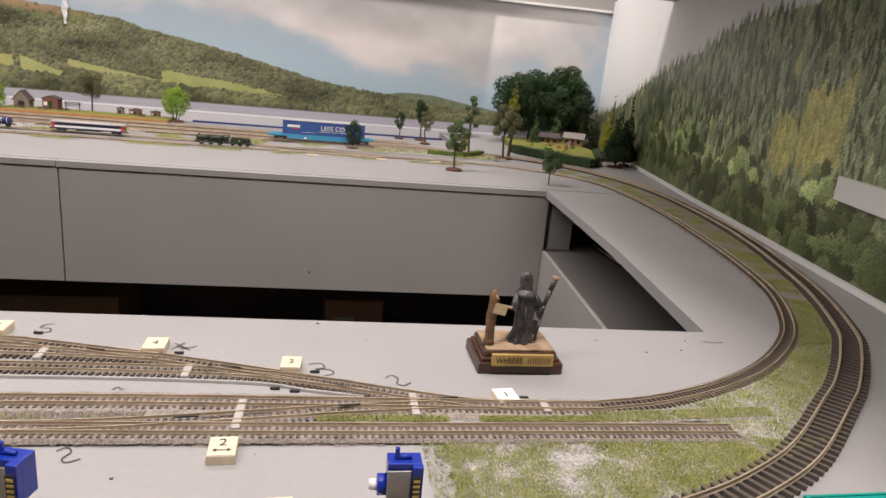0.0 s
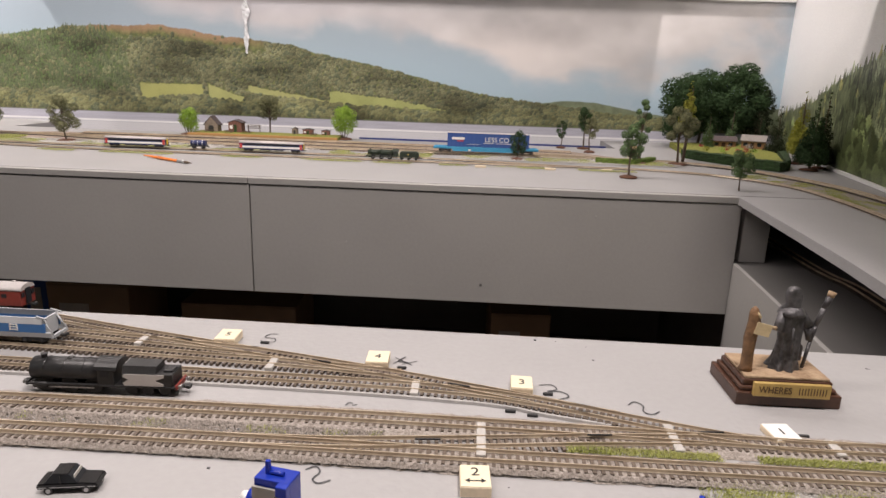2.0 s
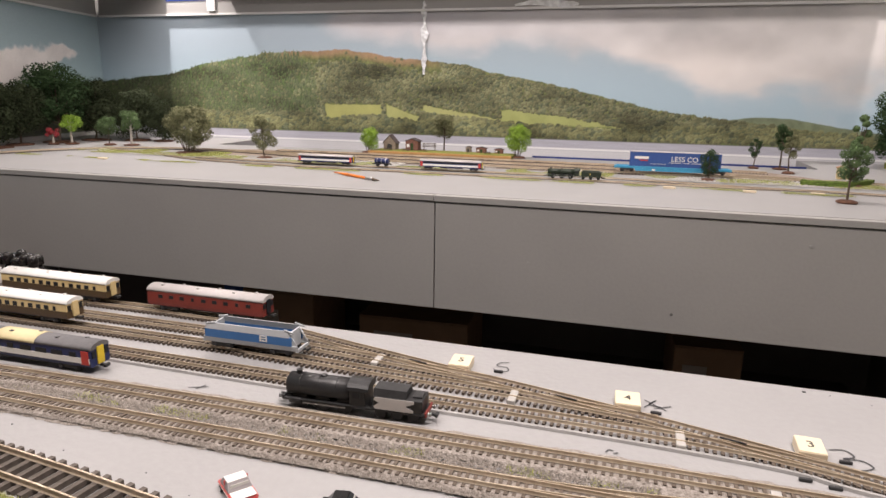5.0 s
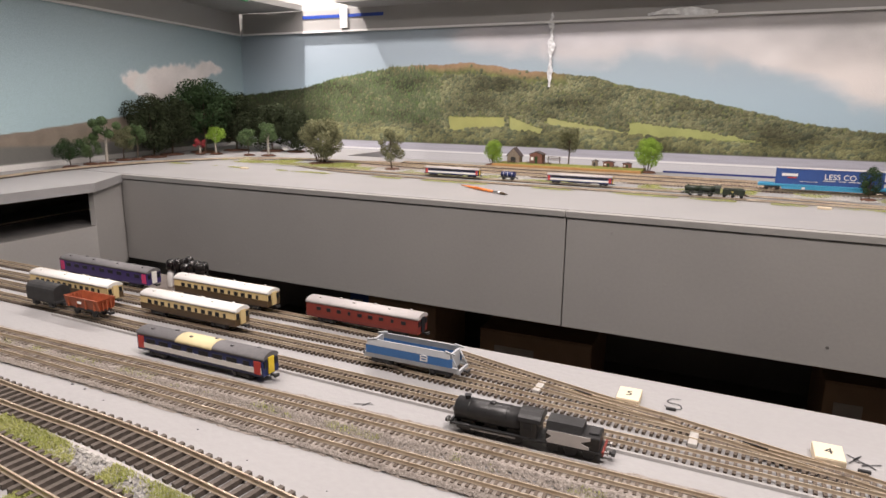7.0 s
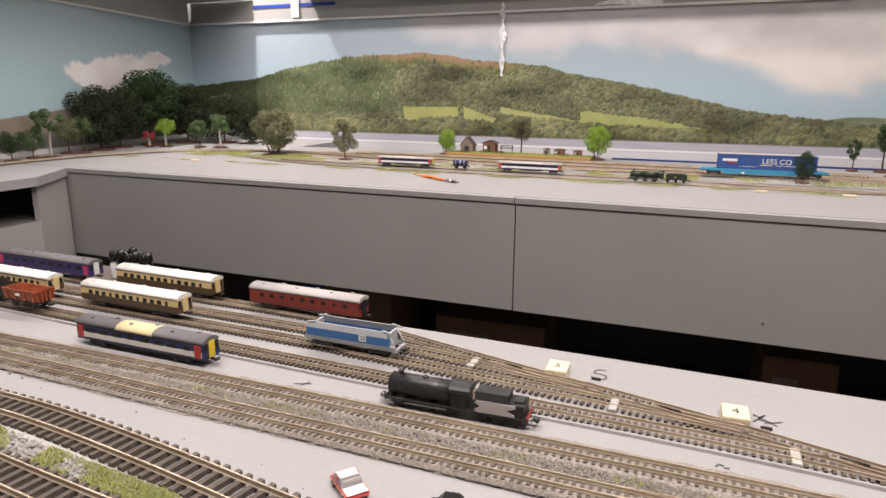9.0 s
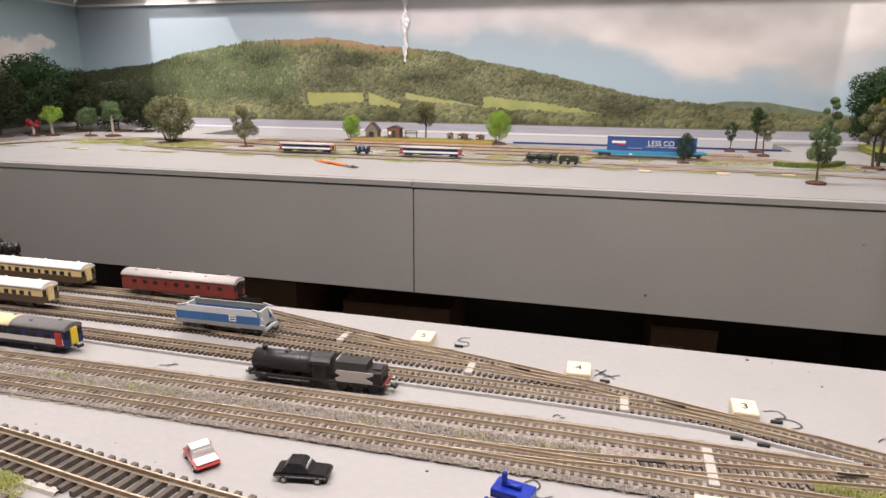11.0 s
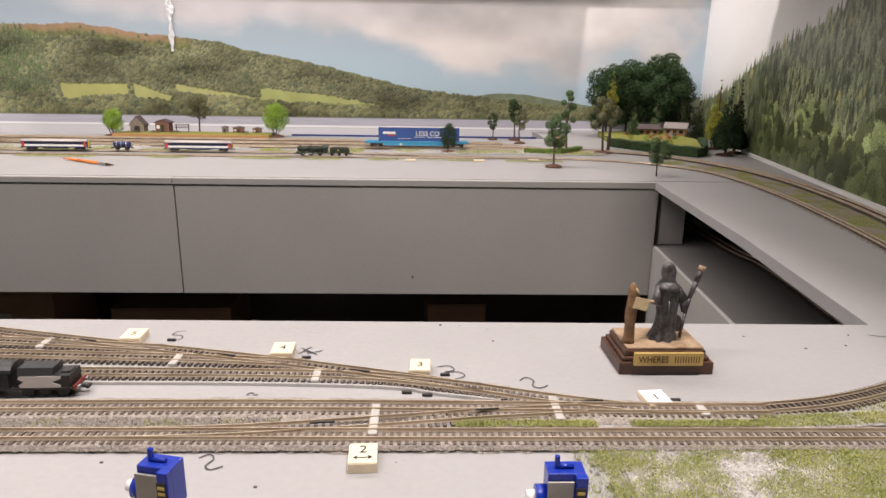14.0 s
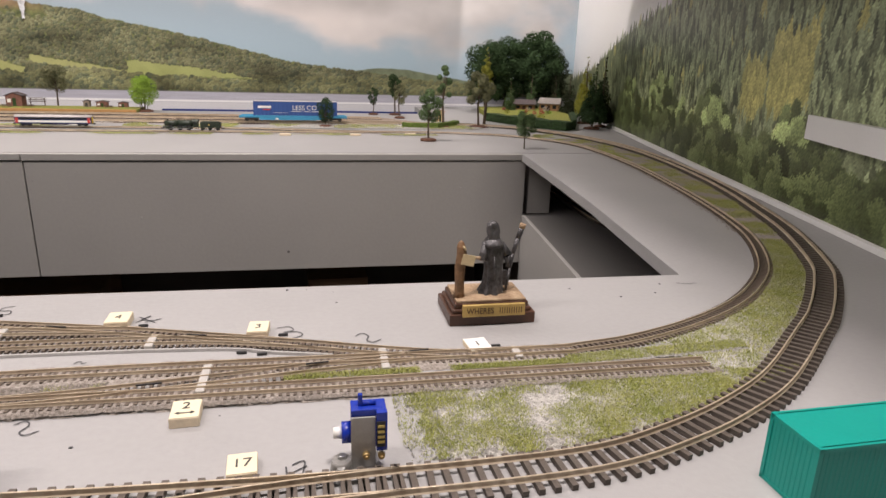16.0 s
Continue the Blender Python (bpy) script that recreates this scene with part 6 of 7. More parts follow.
def pen_mark(strokes, x, y, s, rz=0, w=0.00045):
    """A handwritten mark on the board, in pen."""
    b = nb()
    for st in strokes:
        ln = spline([(p[0] * s, p[1] * s) for p in st], 0.0008)
        if len(ln) > 1:
            ribbon(b, ln, [(-w, 0.0005), (w, 0.0005)])
    b.transform(pose(x, y, 0, 0, 0, rz))
    return tagged(link_mesh("pen_mark", b, PENCIL_INK, None, "handwritten black pen mark on grey board"), category="pen mark", group="pen marks")


THREE = [[(0, 1.0), (0.5, 1.1), (0.7, 0.7), (0.3, 0.5), (0.9, 0.5), (1.1, 0.1), (0.5, -0.2), (0.1, 0.0)]]
TWO = [[(0, 0.7), (0.3, 1.0), (0.6, 0.7), (0.5, 0.2), (0.8, 0.0), (1.2, 0.3)]]
FOUR = [[(0, 0.2), (0.5, 1.0), (0.2, 0.5), (0.7, 0.4)], [(0.0, 0.9), (0.9, 0.1)], [(0.4, 0.2), (1.1, 0.6)]]
FIVE = [[(0.6, 1.1), (0.2, 1.0), (0.1, 0.6), (0.6, 0.5), (0.7, 0.1), (0.2, 0.0), (0.0, 0.2)]]
pen_mark(FIVE, -0.210, 0.602, 0.015)
pen_mark(FOUR, -0.107, 0.574, 0.015)
pen_mark(THREE, -0.008, 0.540, 0.016)
pen_mark(TWO, 0.046, 0.525, 0.015)
pen_mark(TWO, -0.136, 0.438, 0.013, -8)
pen_mark([[(0, 0), (0.1, 1.0)], [(0.4, 1.0), (1.0, 1.1), (0.7, 0.0)], [(0.3, 0.4), (1.1, 0.7)]], 0.006, 0.382, 0.010, 12)
pen_mark([[(0, 0), (1.2, 0.5)], [(0.6, 0.0), (0.9, 0.7)]], -0.395, 0.513, 0.010)
pen_mark([[(0, 0.3), (0.6, 0), (1.6, 0.1)]], 0.335, 0.612, 0.012)
pen_mark([[(0, 0), (0.2, 0.4), (0.6, 0.3)], [(0.5, 0.0), (0.9, 0.2)]], -0.128, 0.515, 0.008)
r_ = random.Random(77)
b = nb()
for k in range(60):
    x, y = r_.uniform(-0.6, 0.35), r_.choice([r_.uniform(0.40, 0.45), r_.uniform(0.56, 0.635)])
    if y > 0.5 and x < 0.634 - y * 1.0 + 0.02 and x < (0.59 - y) * 3.6 + 0.02:
        continue
    s = r_.uniform(0.0003, 0.0011)
    box(b, x - s, x + s, y - s * 0.7, y + s * 0.7, 0, s * 0.6)
tagged(link_mesh("board_debris", b, PENCIL_INK, None, "dark specks of scenery debris on grey board"), category="debris", kind="stuff")


def servo(x, y, rz, label):
    """A small hobby servo clamped to an upright bracket."""
    ob = thing("servo_motor", x, y, 0, rz, label, "servo motor", "turnout servos")
    br = nb()
    box(br, -0.0058, 0.0058, -0.0012, 0.0, 0.0002, 0.0275, bevel=0.0003)
    box(br, -0.0058, 0.0058, -0.001, 0.011, 0.0002, 0.0014, bevel=0.0003)
    part("bracket", br, ALU, ob, "dull grey metal bracket")
    bd = nb()
    box(bd, -0.0056, 0.0110, 0.0006, 0.0105, 0.0100, 0.0305, bevel=0.0005)
    box(bd, 0.0060, 0.0112, -0.0030, 0.0008, 0.0100, 0.0306, bevel=0.0005)
    part("case", bd, SERVO_BLUE, ob)
    part("case_label", boxb(0.0060, 0.0102, -0.0034, -0.0029, 0.0125, 0.0260), BLACK_MATT, ob)
    for z in (0.0145, 0.0172, 0.0200, 0.0228):
        part("lettering_bar", boxb(0.0066, 0.0098, -0.0037, -0.0033, z, z + 0.0013), GOLD, ob)
    g = nb()
    cyl(g, (-0.0056, 0.005, 0.0165), (-0.0100, 0.005, 0.0165), 0.0052, seg=18)
    part("gear_boss", g, SERVO_BLUE, ob)
    g = nb()
    cyl(g, (-0.0100, 0.005, 0.0165), (-0.0140, 0.005, 0.0165), 0.0030, 0.0026, seg=16)
    part("output_shaft", g, WHITE, ob)
    hn = nb()
    box(hn, -0.0022, 0.0000, 0.004, 0.006, 0.0275, 0.0368, bevel=0.0005)
    cyl(hn, (-0.0011, 0.005, 0.0315), (0.0062, 0.005, 0.0315), 0.0010, seg=8)
    part("horn", hn, SERVO_BLUE, ob)
    for sx, sy, sz in ((0.0012, -0.0012, 0.0075), (0.0085, -0.0010, 0.0070)):
        sc = nb()
        cyl(sc, (sx, sy, sz), (sx, sy - 0.0022, sz), 0.0019, 0.0015, seg=10)
        cyl(sc, (sx, sy - 0.0022, sz), (sx, sy - 0.0034, sz), 0.0008, seg=8)
        part("screw", sc, BRASS, ob, "brass screw")
    ft = nb()
    cyl(ft, (-0.0105, -0.001, 0.0), (-0.0105, -0.001, 0.006), 0.0055, 0.0045, seg=16)
    cyl(ft, (-0.0105, -0.006, 0.0), (-0.0105, -0.006, 0.003), 0.0030, seg=12)
    part("mounting_foot", ft, ALU, ob)
    for sx, sy, sz in ((-0.0100, 0.0, 0.006), (-0.0108, -0.006, 0.003)):
        sc = nb()
        cyl(sc, (sx, sy, sz), (sx, sy, sz + 0.0016), 0.0024, 0.0018, seg=12)
        part("screw", sc, STEEL, ob)
    return ob


servo(0.0415, 0.3870, 0, "blue hobby servo on a metal bracket beside turnout")
servo(-0.1370, 0.3935, -12, "blue hobby servo on a metal bracket by tag two")


def car(x, y, rz, label, paint, L, W, H, bonnet=None, roofmat=None, saloon=True):
    ob = thing("toy_car", x, y, 0, rz, label, "toy car", "toy cars")
    h1, z0 = H * 0.58, H * 0.16
    b = nb()
    extrude = [(-L / 2, z0 + 0.001), (-L / 2 + 0.0006, h1 * 0.95), (-L * 0.30, h1), (L * 0.16, h1), (L / 2 - 0.001, h1 * 0.88), (L / 2, z0 + 0.001)]
    prof = [b.verts.new((px, -W / 2, pz)) for px, pz in extrude], [b.verts.new((px, W / 2, pz)) for px, pz in extrude]
    n = len(extrude)
    for k in range(n):
        b.faces.new((prof[0][k], prof[0][(k + 1) % n], prof[1][(k + 1) % n], prof[1][k]))
    b.faces.new(prof[0][::-1])
    b.faces.new(prof[1])
    bmesh.ops.recalc_face_normals(b, faces=b.faces[:])
    bmesh.ops.bevel(b, geom=b.edges[:], offset=H * 0.07, segments=2, affect="EDGES")
    part("body", b, paint, ob, smooth=False)
    cab = [(-L * 0.36, h1), (-L * 0.24, H * 0.98), (L * 0.03, H), (L * 0.17, h1)]
    b = nb()
    w2 = W * 0.40
    va = [b.verts.new((px, -(W / 2 * 0.94 if pz == h1 else w2), pz)) for px, pz in cab]
    vb = [b.verts.new((px, (W / 2 * 0.94 if pz == h1 else w2), pz)) for px, pz in cab]
    for k in range(3):
        b.faces.new((va[k], va[k + 1], vb[k + 1], vb[k]))
    b.faces.new(va)
    b.faces.new(vb[::-1])
    bmesh.ops.recalc_face_normals(b, faces=b.faces[:])
    part("window_glass", b, GLASS if roofmat is None else material("toy_window_grey", (0.25, 0.22, 0.22), 0.3), ob)
    part("roof", boxb(-L * 0.235, L * 0.025, -w2 * 0.98, w2 * 0.98, H * 0.975, H * 1.03, bevel=H * 0.02), roofmat or paint, ob)
    for s in (-1, 1):
        for px in (-L * 0.30, L * 0.30):
            wv = nb()
            cyl(wv, (px, s * W * 0.40, H * 0.20), (px, s * W * 0.52, H * 0.20), H * 0.20, seg=14)
            wh = part("wheel", wv, BLACK_MATT, ob)
            hv = nb()
            cyl(hv, (px, s * W * 0.50, H * 0.20), (px, s * W * 0.535, H * 0.20), H * 0.11, seg=12)
            part("hub", hv, STEEL, wh)
        part("side_trim", boxb(-L * 0.45, L * 0.45, s * W / 2 - 0.0001, s * W / 2 + 0.0002, h1 * 0.62, h1 * 0.68), STEEL if roofmat is None else WHITE, ob)
        part("pillar", boxb(-L * 0.11, -L * 0.09, s * W * 0.44 - 0.0004, s * W * 0.44 + 0.0004, h1, H * 0.99), paint, ob)
    part("windscreen", boxb(L * 0.10, L * 0.115, -w2 * 0.9, w2 * 0.9, h1 + (H - h1) * 0.1, H * 0.93), material("pale_windscreen", (0.62, 0.60, 0.56), 0.2, vary=0.1), ob)
    if bonnet:
        part("bonnet", boxb(L * 0.17, L * 0.47, -W * 0.44, W * 0.44, h1 * 0.93, h1 * 1.03, bevel=0.0003), bonnet, ob, "white bonnet")
    return ob


car(-0.2405, 0.4225, 10, "black vintage toy saloon car on grey board", CAR_BLACK, 0.0280, 0.0115, 0.0098)
car(-0.2975, 0.4215, -38, "small red and white toy racing car", CAR_RED, 0.0240, 0.0125, 0.0085, bonnet=WHITE, roofmat=WHITE)

# ---- wooden plinth with plaque and the pewter figure on it ----
plinth = thing("wooden_plinth", 0.1470, 0.5685, 0, 0.5, "dark stained wooden plinth with a gold plaque", "plinth")
part("foot", boxb(-0.0325, 0.0325, -0.0235, 0.0235, 0, 0.0088, bevel=0.0008), WOOD_DARK, plinth)
b = nb()
box(b, -0.0300, 0.0300, -0.0212, 0.0212, 0.0088, 0.0118, bevel=0.0012)
box(b, -0.0280, 0.0280, -0.0192, 0.0192, 0.0118, 0.0158, bevel=0.0010)
part("moulding", b, WOOD_DARK, plinth)
b = boxb(-0.0265, 0.0265, -0.0180, 0.0180, 0.0158, 0.0178, bevel=0.0006)
part("earth_top", b, STONE_TOP, plinth, "sandy textured ground")
plq = part("plaque", boxb(-0.0235, 0.0235, -0.0262, -0.0232, 0.0078, 0.0168, bevel=0.0003), PLAQUE, plinth, "gold plaque with black lettering")
plq.matrix_local = pose(0, 0, 0)
PLAQUE_INK = material("brown_engraved_ink", (0.10, 0.055, 0.02), 0.6, vary=0.2)
text_mesh("plaque_lettering", "WHERES", 0.0062, PLAQUE_INK, plinth, Matrix.Translation((-0.0105, -0.02635, 0.0123)) @ Matrix.Rotation(math.pi / 2, 4, "X") @ Matrix.Diagonal((0.86, 1.05, 1, 1)))
b = nb()
for k in range(5):
    x0 = 0.0040 + 0.0036 * k
    box(b, x0, x0 + 0.0006, -0.0264, -0.0261, 0.0100, 0.0146)
    box(b, x0 + 0.0018, x0 + 0.0024, -0.0264, -0.0261, 0.0100, 0.0146)
part("plaque_bars", b, PLAQUE_INK, plinth)

# robed figure with hood and staff, one mesh
fb = nb()
R = [(0.0096, 0.0), (0.0092, 0.002), (0.0078, 0.006), (0.0072, 0.012), (0.0070, 0.020), (0.0072, 0.027), (0.0078, 0.034), (0.0074, 0.039), (0.0056, 0.0425), (0.0046, 0.0445), (0.0052, 0.0480), (0.0050, 0.0515), (0.0040, 0.0545), (0.0018, 0.0562)]
seg = 48
rings = []
for rad, h in R:
    ring = []
    for k in range(seg):
        a = 2 * math.pi * k / seg
        fold = 1 + 0.16 * math.sin(a * 8 + h * 90 + 0.6 * math.sin(a * 3)) * max(0.0, 1 - h / 0.043)
        hem = 0.06 * math.sin(a * 5 + 1.0) * max(0.0, 1 - h / 0.010)
        dent = 0.0022 * math.exp(-((a - 4.712) / 0.55) ** 2) * (1.0 if 0.046 < h < 0.054 else 0.0)
        ring.append(fb.verts.new((rad * (fold + hem) * math.cos(a) * (1.10 if 0.026 < h < 0.042 else 1) + 0.0016 * math.sin(h * 75), rad * (fold + hem) * math.sin(a) * 0.82 - (0.0018 if h > 0.043 else 0) + dent, h)))
    rings.append(ring)
for a_, b_ in zip(rings, rings[1:]):
    for k in range(seg):
        f_ = fb.faces.new((a_[k], a_[(k + 1) % seg], b_[(k + 1) % seg], b_[k]))
        f_.smooth = True
fb.faces.new(rings[-1])
# sleeves, wide at the cuff, and the thin hand held out
cyl(fb, (-0.0060, -0.001, 0.0385), (-0.0092, -0.005, 0.0270), 0.0026, 0.0034, 12)
cyl(fb, (-0.0090, -0.005, 0.0285), (-0.0165, -0.0070, 0.0305), 0.0015, 0.0010, 8, mi=1)
cyl(fb, (0.0062, 0.0, 0.0385), (0.0108, -0.003, 0.0300), 0.0028, 0.0036, 12)
cyl(fb, (0.0108, -0.003, 0.0300), (0.0120, -0.004, 0.0210), 0.0030, 0.0018, 10)
# cowl over the shoulders and a cord with its knot
lathe(fb, [(0.0084, 0.0), (0.0078, 0.0022), (0.0058, 0.0046), (0.0040, 0.0060)], 26, 0, -0.0004, 0.0372)
cyl(fb, (-0.0006, -0.0068, 0.0300), (0.0004, -0.0072, 0.0120), 0.0007, 0.0005, 6)
# gnarled staff with a pale broken top
for (xa, za, ra), (xb, zb, rb) in zip(((0.0105, 0.0020, 0.0011), (0.0128, 0.0200, 0.0012), (0.0146, 0.0310, 0.0016), (0.0180, 0.0430, 0.0020)), ((0.0128, 0.0200, 0.0012), (0.0146, 0.0310, 0.0016), (0.0180, 0.0430, 0.0020), (0.0206, 0.0510, 0.0021))):
    cyl(fb, (xa, -0.0045, za), (xb, -0.0045, zb), ra, rb, 9)
cyl(fb, (0.0204, -0.0045, 0.0505), (0.0214, -0.0045, 0.0540), 0.0021, 0.0026, 9, mi=1)
fb.normal_update()
fig = link_mesh("robed_figurine", fb, [FIG_DARK, STONE_TOP], None, "dark pewter hooded robed figurine with a staff")
fig.matrix_world = pose(0.1500, 0.5665, 0.0178, 0, 0, 4)
tagged(fig, category="figurine")
sb = nb()
lathe(sb, [(0.0046, 0), (0.0038, 0.003), (0.0035, 0.012), (0.0040, 0.022), (0.0040, 0.032), (0.0033, 0.0385), (0.0022, 0.0415), (0.0008, 0.043)], 14)
for v in sb.verts:
    v.co.x += 0.0007 * math.sin(v.co.z * 260) + v.co.z * 0.03
cyl(sb, (0.0005, -0.001, 0.0405), (0.0038, -0.003, 0.0365), 0.0014, 0.0008, 8, mi=1)
nv = len(sb.verts)
box(sb, 0.0006, 0.0102, -0.0050, -0.0042, 0.0255, 0.0335, mi=1)
sb.verts.ensure_lookup_table()
bmesh.ops.rotate(sb, cent=(0.005, -0.0045, 0.029), matrix=Matrix.Rotation(0.22, 3, "Y"), verts=sb.verts[nv:])
sign = link_mesh("wooden_post_figurine", sb, [FIG_TAN, material("cream_paper_notice", (0.62, 0.50, 0.30), 0.8, vary=0.15, scale=120)], None, "tan wooden post figurine holding a paper notice")
sign.matrix_world = pose(0.1238, 0.5600, 0.0178)
tagged(sign, category="figurine")
gb = nb()
extrude_x(gb, [(-0.0035, 0), (0.0035, 0), (0.0035, 0.009)] + [(math.cos(a) * 0.0035, 0.009 + math.sin(a) * 0.0035) for a in [math.pi * q / 8 for q in range(1, 8)]] + [(-0.0035, 0.009)], -0.001, 0.001)
gb.transform(Matrix.Rotation(math.pi / 2, 4, "Z"))
grave = link_mesh("headstone", gb, FIG_DARK, None, "small grey rounded headstone on the plinth")
grave.matrix_world = pose(0.1645, 0.5800, 0.0178, 0, 0, -12)
tagged(grave, category="headstone")

# cluster of small black bottles behind the yard
for k in range(9):
    bx, by = -0.7325 + (k % 5) * 0.0105 + (k // 5) * 0.005, 0.668 + (k // 5) * 0.011
    ob = thing("paint_bottle", bx, by, -0.004, 0, "small black capped paint bottle on a ledge", "bottle", "paint bottles")
    b = nb()
    lathe(b, [(0.0052, 0), (0.0056, 0.002), (0.0056, 0.020), (0.0040, 0.024), (0.0034, 0.026)], 14)
    part("glass_body", b, WHITE if k in (0, 3) else BOTTLE, ob)
    b = nb()
    lathe(b, [(0.0058, 0.0262), (0.0060, 0.034), (0.0050, 0.0385), (0.0025, 0.0402)], 14)
    part("cap", b, BOTTLE, ob)
    ob.scale = (0.86, 0.86, 0.76 + 0.06 * math.sin(k * 2.3))
structure("bottle_ledge", boxb(-0.80, -0.66, 0.6455, 0.70, -0.010, -0.004), [BLACK_VOID])

# ---- far board: paintbrush, platform, buildings, hedges ----
brush = thing("paintbrush", -0.722, 1.53, 0.0035, math.degrees(math.atan2(-0.096, 0.152)), "orange handled artist paintbrush lying on the board", "paintbrush")
b = nb()
cyl(b, (-0.088, 0, 0), (-0.03, 0, 0), 0.0012, 0.0034, 12)
cyl(b, (-0.03, 0, 0), (0.040, 0, 0), 0.0034, 0.0028, 12)
part("handle", b, BRUSH_ORANGE, brush, smooth=False)
b = nb()
cyl(b, (0.040, 0, 0), (0.066, 0, 0), 0.0029, 0.0034, 12)
part("ferrule", b, STEEL, brush)
b = nb()
cyl(b, (0.066, 0, 0), (0.090, 0, 0), 0.0033, 0.0008, 12)
part("bristles", b, BROWN, brush)

plat = thing("station_platform", -0.69, 2.12, 0, -1.0, "grassy station platform with an orange timber edge", "platform")
part("platform_edge", boxb(-0.225, 0.225, -0.055, -0.047, 0, 0.010, bevel=0.0008), PLATFORM, plat)
part("platform_top", boxb(-0.222, 0.222, -0.047, 0.045, 0, 0.0095, bevel=0.0006), LAWN, plat)


def hut(x, y, z, w, d, h, wall, roof, label, rz=0, porch=False, ridge=0.5):
    ob = thing("model_building", x, y, z, rz, label, "model building", "platform buildings")
    b = boxb(-w / 2, w / 2, -d / 2, d / 2, 0, h)
    v = [b.verts.new(c) for c in ((-w / 2, -d / 2, h), (w / 2, -d / 2, h), (0, -d / 2, h + w * ridge), (-w / 2, d / 2, h), (w / 2, d / 2, h), (0, d / 2, h + w * ridge))]
    for q in ((0, 1, 2), (3, 5, 4), (0, 2, 5, 3), (1, 4, 5, 2)):
        b.faces.new([v[k] for k in q])
    part("wall", b, wall, ob)
    for s in (-1, 1):
        b = nb()
        e = w * 0.60
        q = [(0, h + w * ridge + 0.0006), (s * e, h - (e - w / 2) * 2 * ridge + 0.0006), (s * e, h - (e - w / 2) * 2 * ridge + 0.0022), (0, h + w * ridge + 0.0024)]
        va = [b.verts.new((a, -d * 0.56, c)) for a, c in q]
        vb = [b.verts.new((a, d * 0.56, c)) for a, c in q]
        for k in range(4):
            b.faces.new((va[k], va[(k + 1) % 4], vb[(k + 1) % 4], vb[k]))
        b.faces.new(va)
        b.faces.new(vb[::-1])
        bmesh.ops.recalc_face_normals(b, faces=b.faces[:])
        part("roof_slope", b, roof, ob)
    if porch:
        b = prism([(-w * 0.2, 0.0), (w * 0.2, 0.0), (w * 0.2, h * 0.62), (w * 0.12, h * 0.80), (-w * 0.12, h * 0.80), (-w * 0.2, h * 0.62)], -0.0006, 0.0006)
        b.transform(Matrix.Translation((0, -d / 2, 0)) @ Matrix.Rotation(math.pi / 2, 4, "X"))
        part("doorway", b, BLACK_MATT, ob, "dark arched doorway")
    else:
        part("door", boxb(-w * 0.08, w * 0.14, -d / 2 - 0.0006, -d / 2 + 0.0004, 0, h * 0.78), HEDGE_DARK, ob, "green door")
        part("window", boxb(-w * 0.40, -w * 0.18, -d / 2 - 0.0006, -d / 2 + 0.0004, h * 0.35, h * 0.7), WHITE, ob, "white framed window")
    return ob


hut(-0.868, 2.145, 0.0095, 0.040, 0.030, 0.022, STONEWORK, SLATE, "small brown stone shelter with an arched doorway", porch=True, ridge=0.55)
hut(-0.795, 2.148, 0.0095, 0.040, 0.032, 0.028, BRICKWORK, SLATE, "red brick station hut with a slate roof", ridge=0.18)
hut(-0.615, 2.150, 0.0095, 0.016, 0.014, 0.014, STONEWORK, SLATE, "tiny grey stone hut on the platform", porch=True, ridge=0.2)
hut(-0.575, 2.152, 0.0095, 0.030, 0.014, 0.013, BRICKWORK, SLATE, "low dark brick store on the platform", ridge=0.1)
hut(-0.520, 2.152, 0.0095, 0.024, 0.014, 0.011, BRICKWORK, SLATE, "low dark brick bin store on the platform", ridge=0.1)


def bench(x, y, z, mat, L=0.022):
    ob = thing("picnic_bench", x, y, z, 0, "tiny brown picnic bench on the platform", "bench", "platform benches")
    part("tabletop", boxb(-L / 2, L / 2, -0.003, 0.003, 0.0062, 0.0072), mat, ob)
    for s in (-1, 1):
        part("seat", boxb(-L / 2, L / 2, s * 0.007 - 0.0012, s * 0.007 + 0.0012, 0.0036, 0.0044), mat, ob)
        b = nb()
        for q in (-1, 1):
            cyl(b, (s * L * 0.35, q * 0.007, 0), (s * L * 0.35, q * 0.001, 0.0064), 0.0006, seg=5)
        part("leg_frame", b, mat, ob)
    return ob


bench(-0.865, 2.108, 0.0095, BARK)
bench(-0.805, 2.106, 0.0095, BARK)
bench(-0.752, 2.108, 0.0095, WOOD_DARK, 0.028)
bench(-0.548, 2.112, 0.0095, WOOD_DARK, 0.020)
gantry = thing("timber_gantry", -0.742, 2.150, 0.0095, 0, "dark timber canopy frame beside the hut", "canopy")
for px in (-0.018, 0.018):
    part("post", boxb(px - 0.001, px + 0.001, -0.001, 0.001, 0, 0.021), WOOD_DARK, gantry)
for z in (0.012, 0.0165, 0.021):
    part("beam", boxb(-0.021, 0.021, -0.006, 0.006, z, z + 0.0012), WOOD_DARK, gantry)

# blue skirting strip at the back of the board
structure("trim_blue_strip", boxb(-0.42, 0.33, 2.165, 2.169, 0.0, 0.005), [material("dark_blue_tape", (0.02, 0.04, 0.20), 0.5)])


def hedge_block(pts, h, mat, label, seed):
    """A clipped hedge: a rough-topped slab with leaf tufts."""
    r = random.Random(seed)
    b = prism(pts, 0, h)
    bmesh.ops.subdivide_edges(b, edges=b.edges[:], cuts=5, use_grid_fill=True)
    for v in b.verts:
        if v.co.z > 0.001:
            v.co += Vector((r.uniform(-1, 1), r.uniform(-1, 1), r.uniform(-1, 1))) * h * 0.07
    return tagged(link_mesh("model_hedge", b, mat, None, label), category="hedge", group="model hedges")


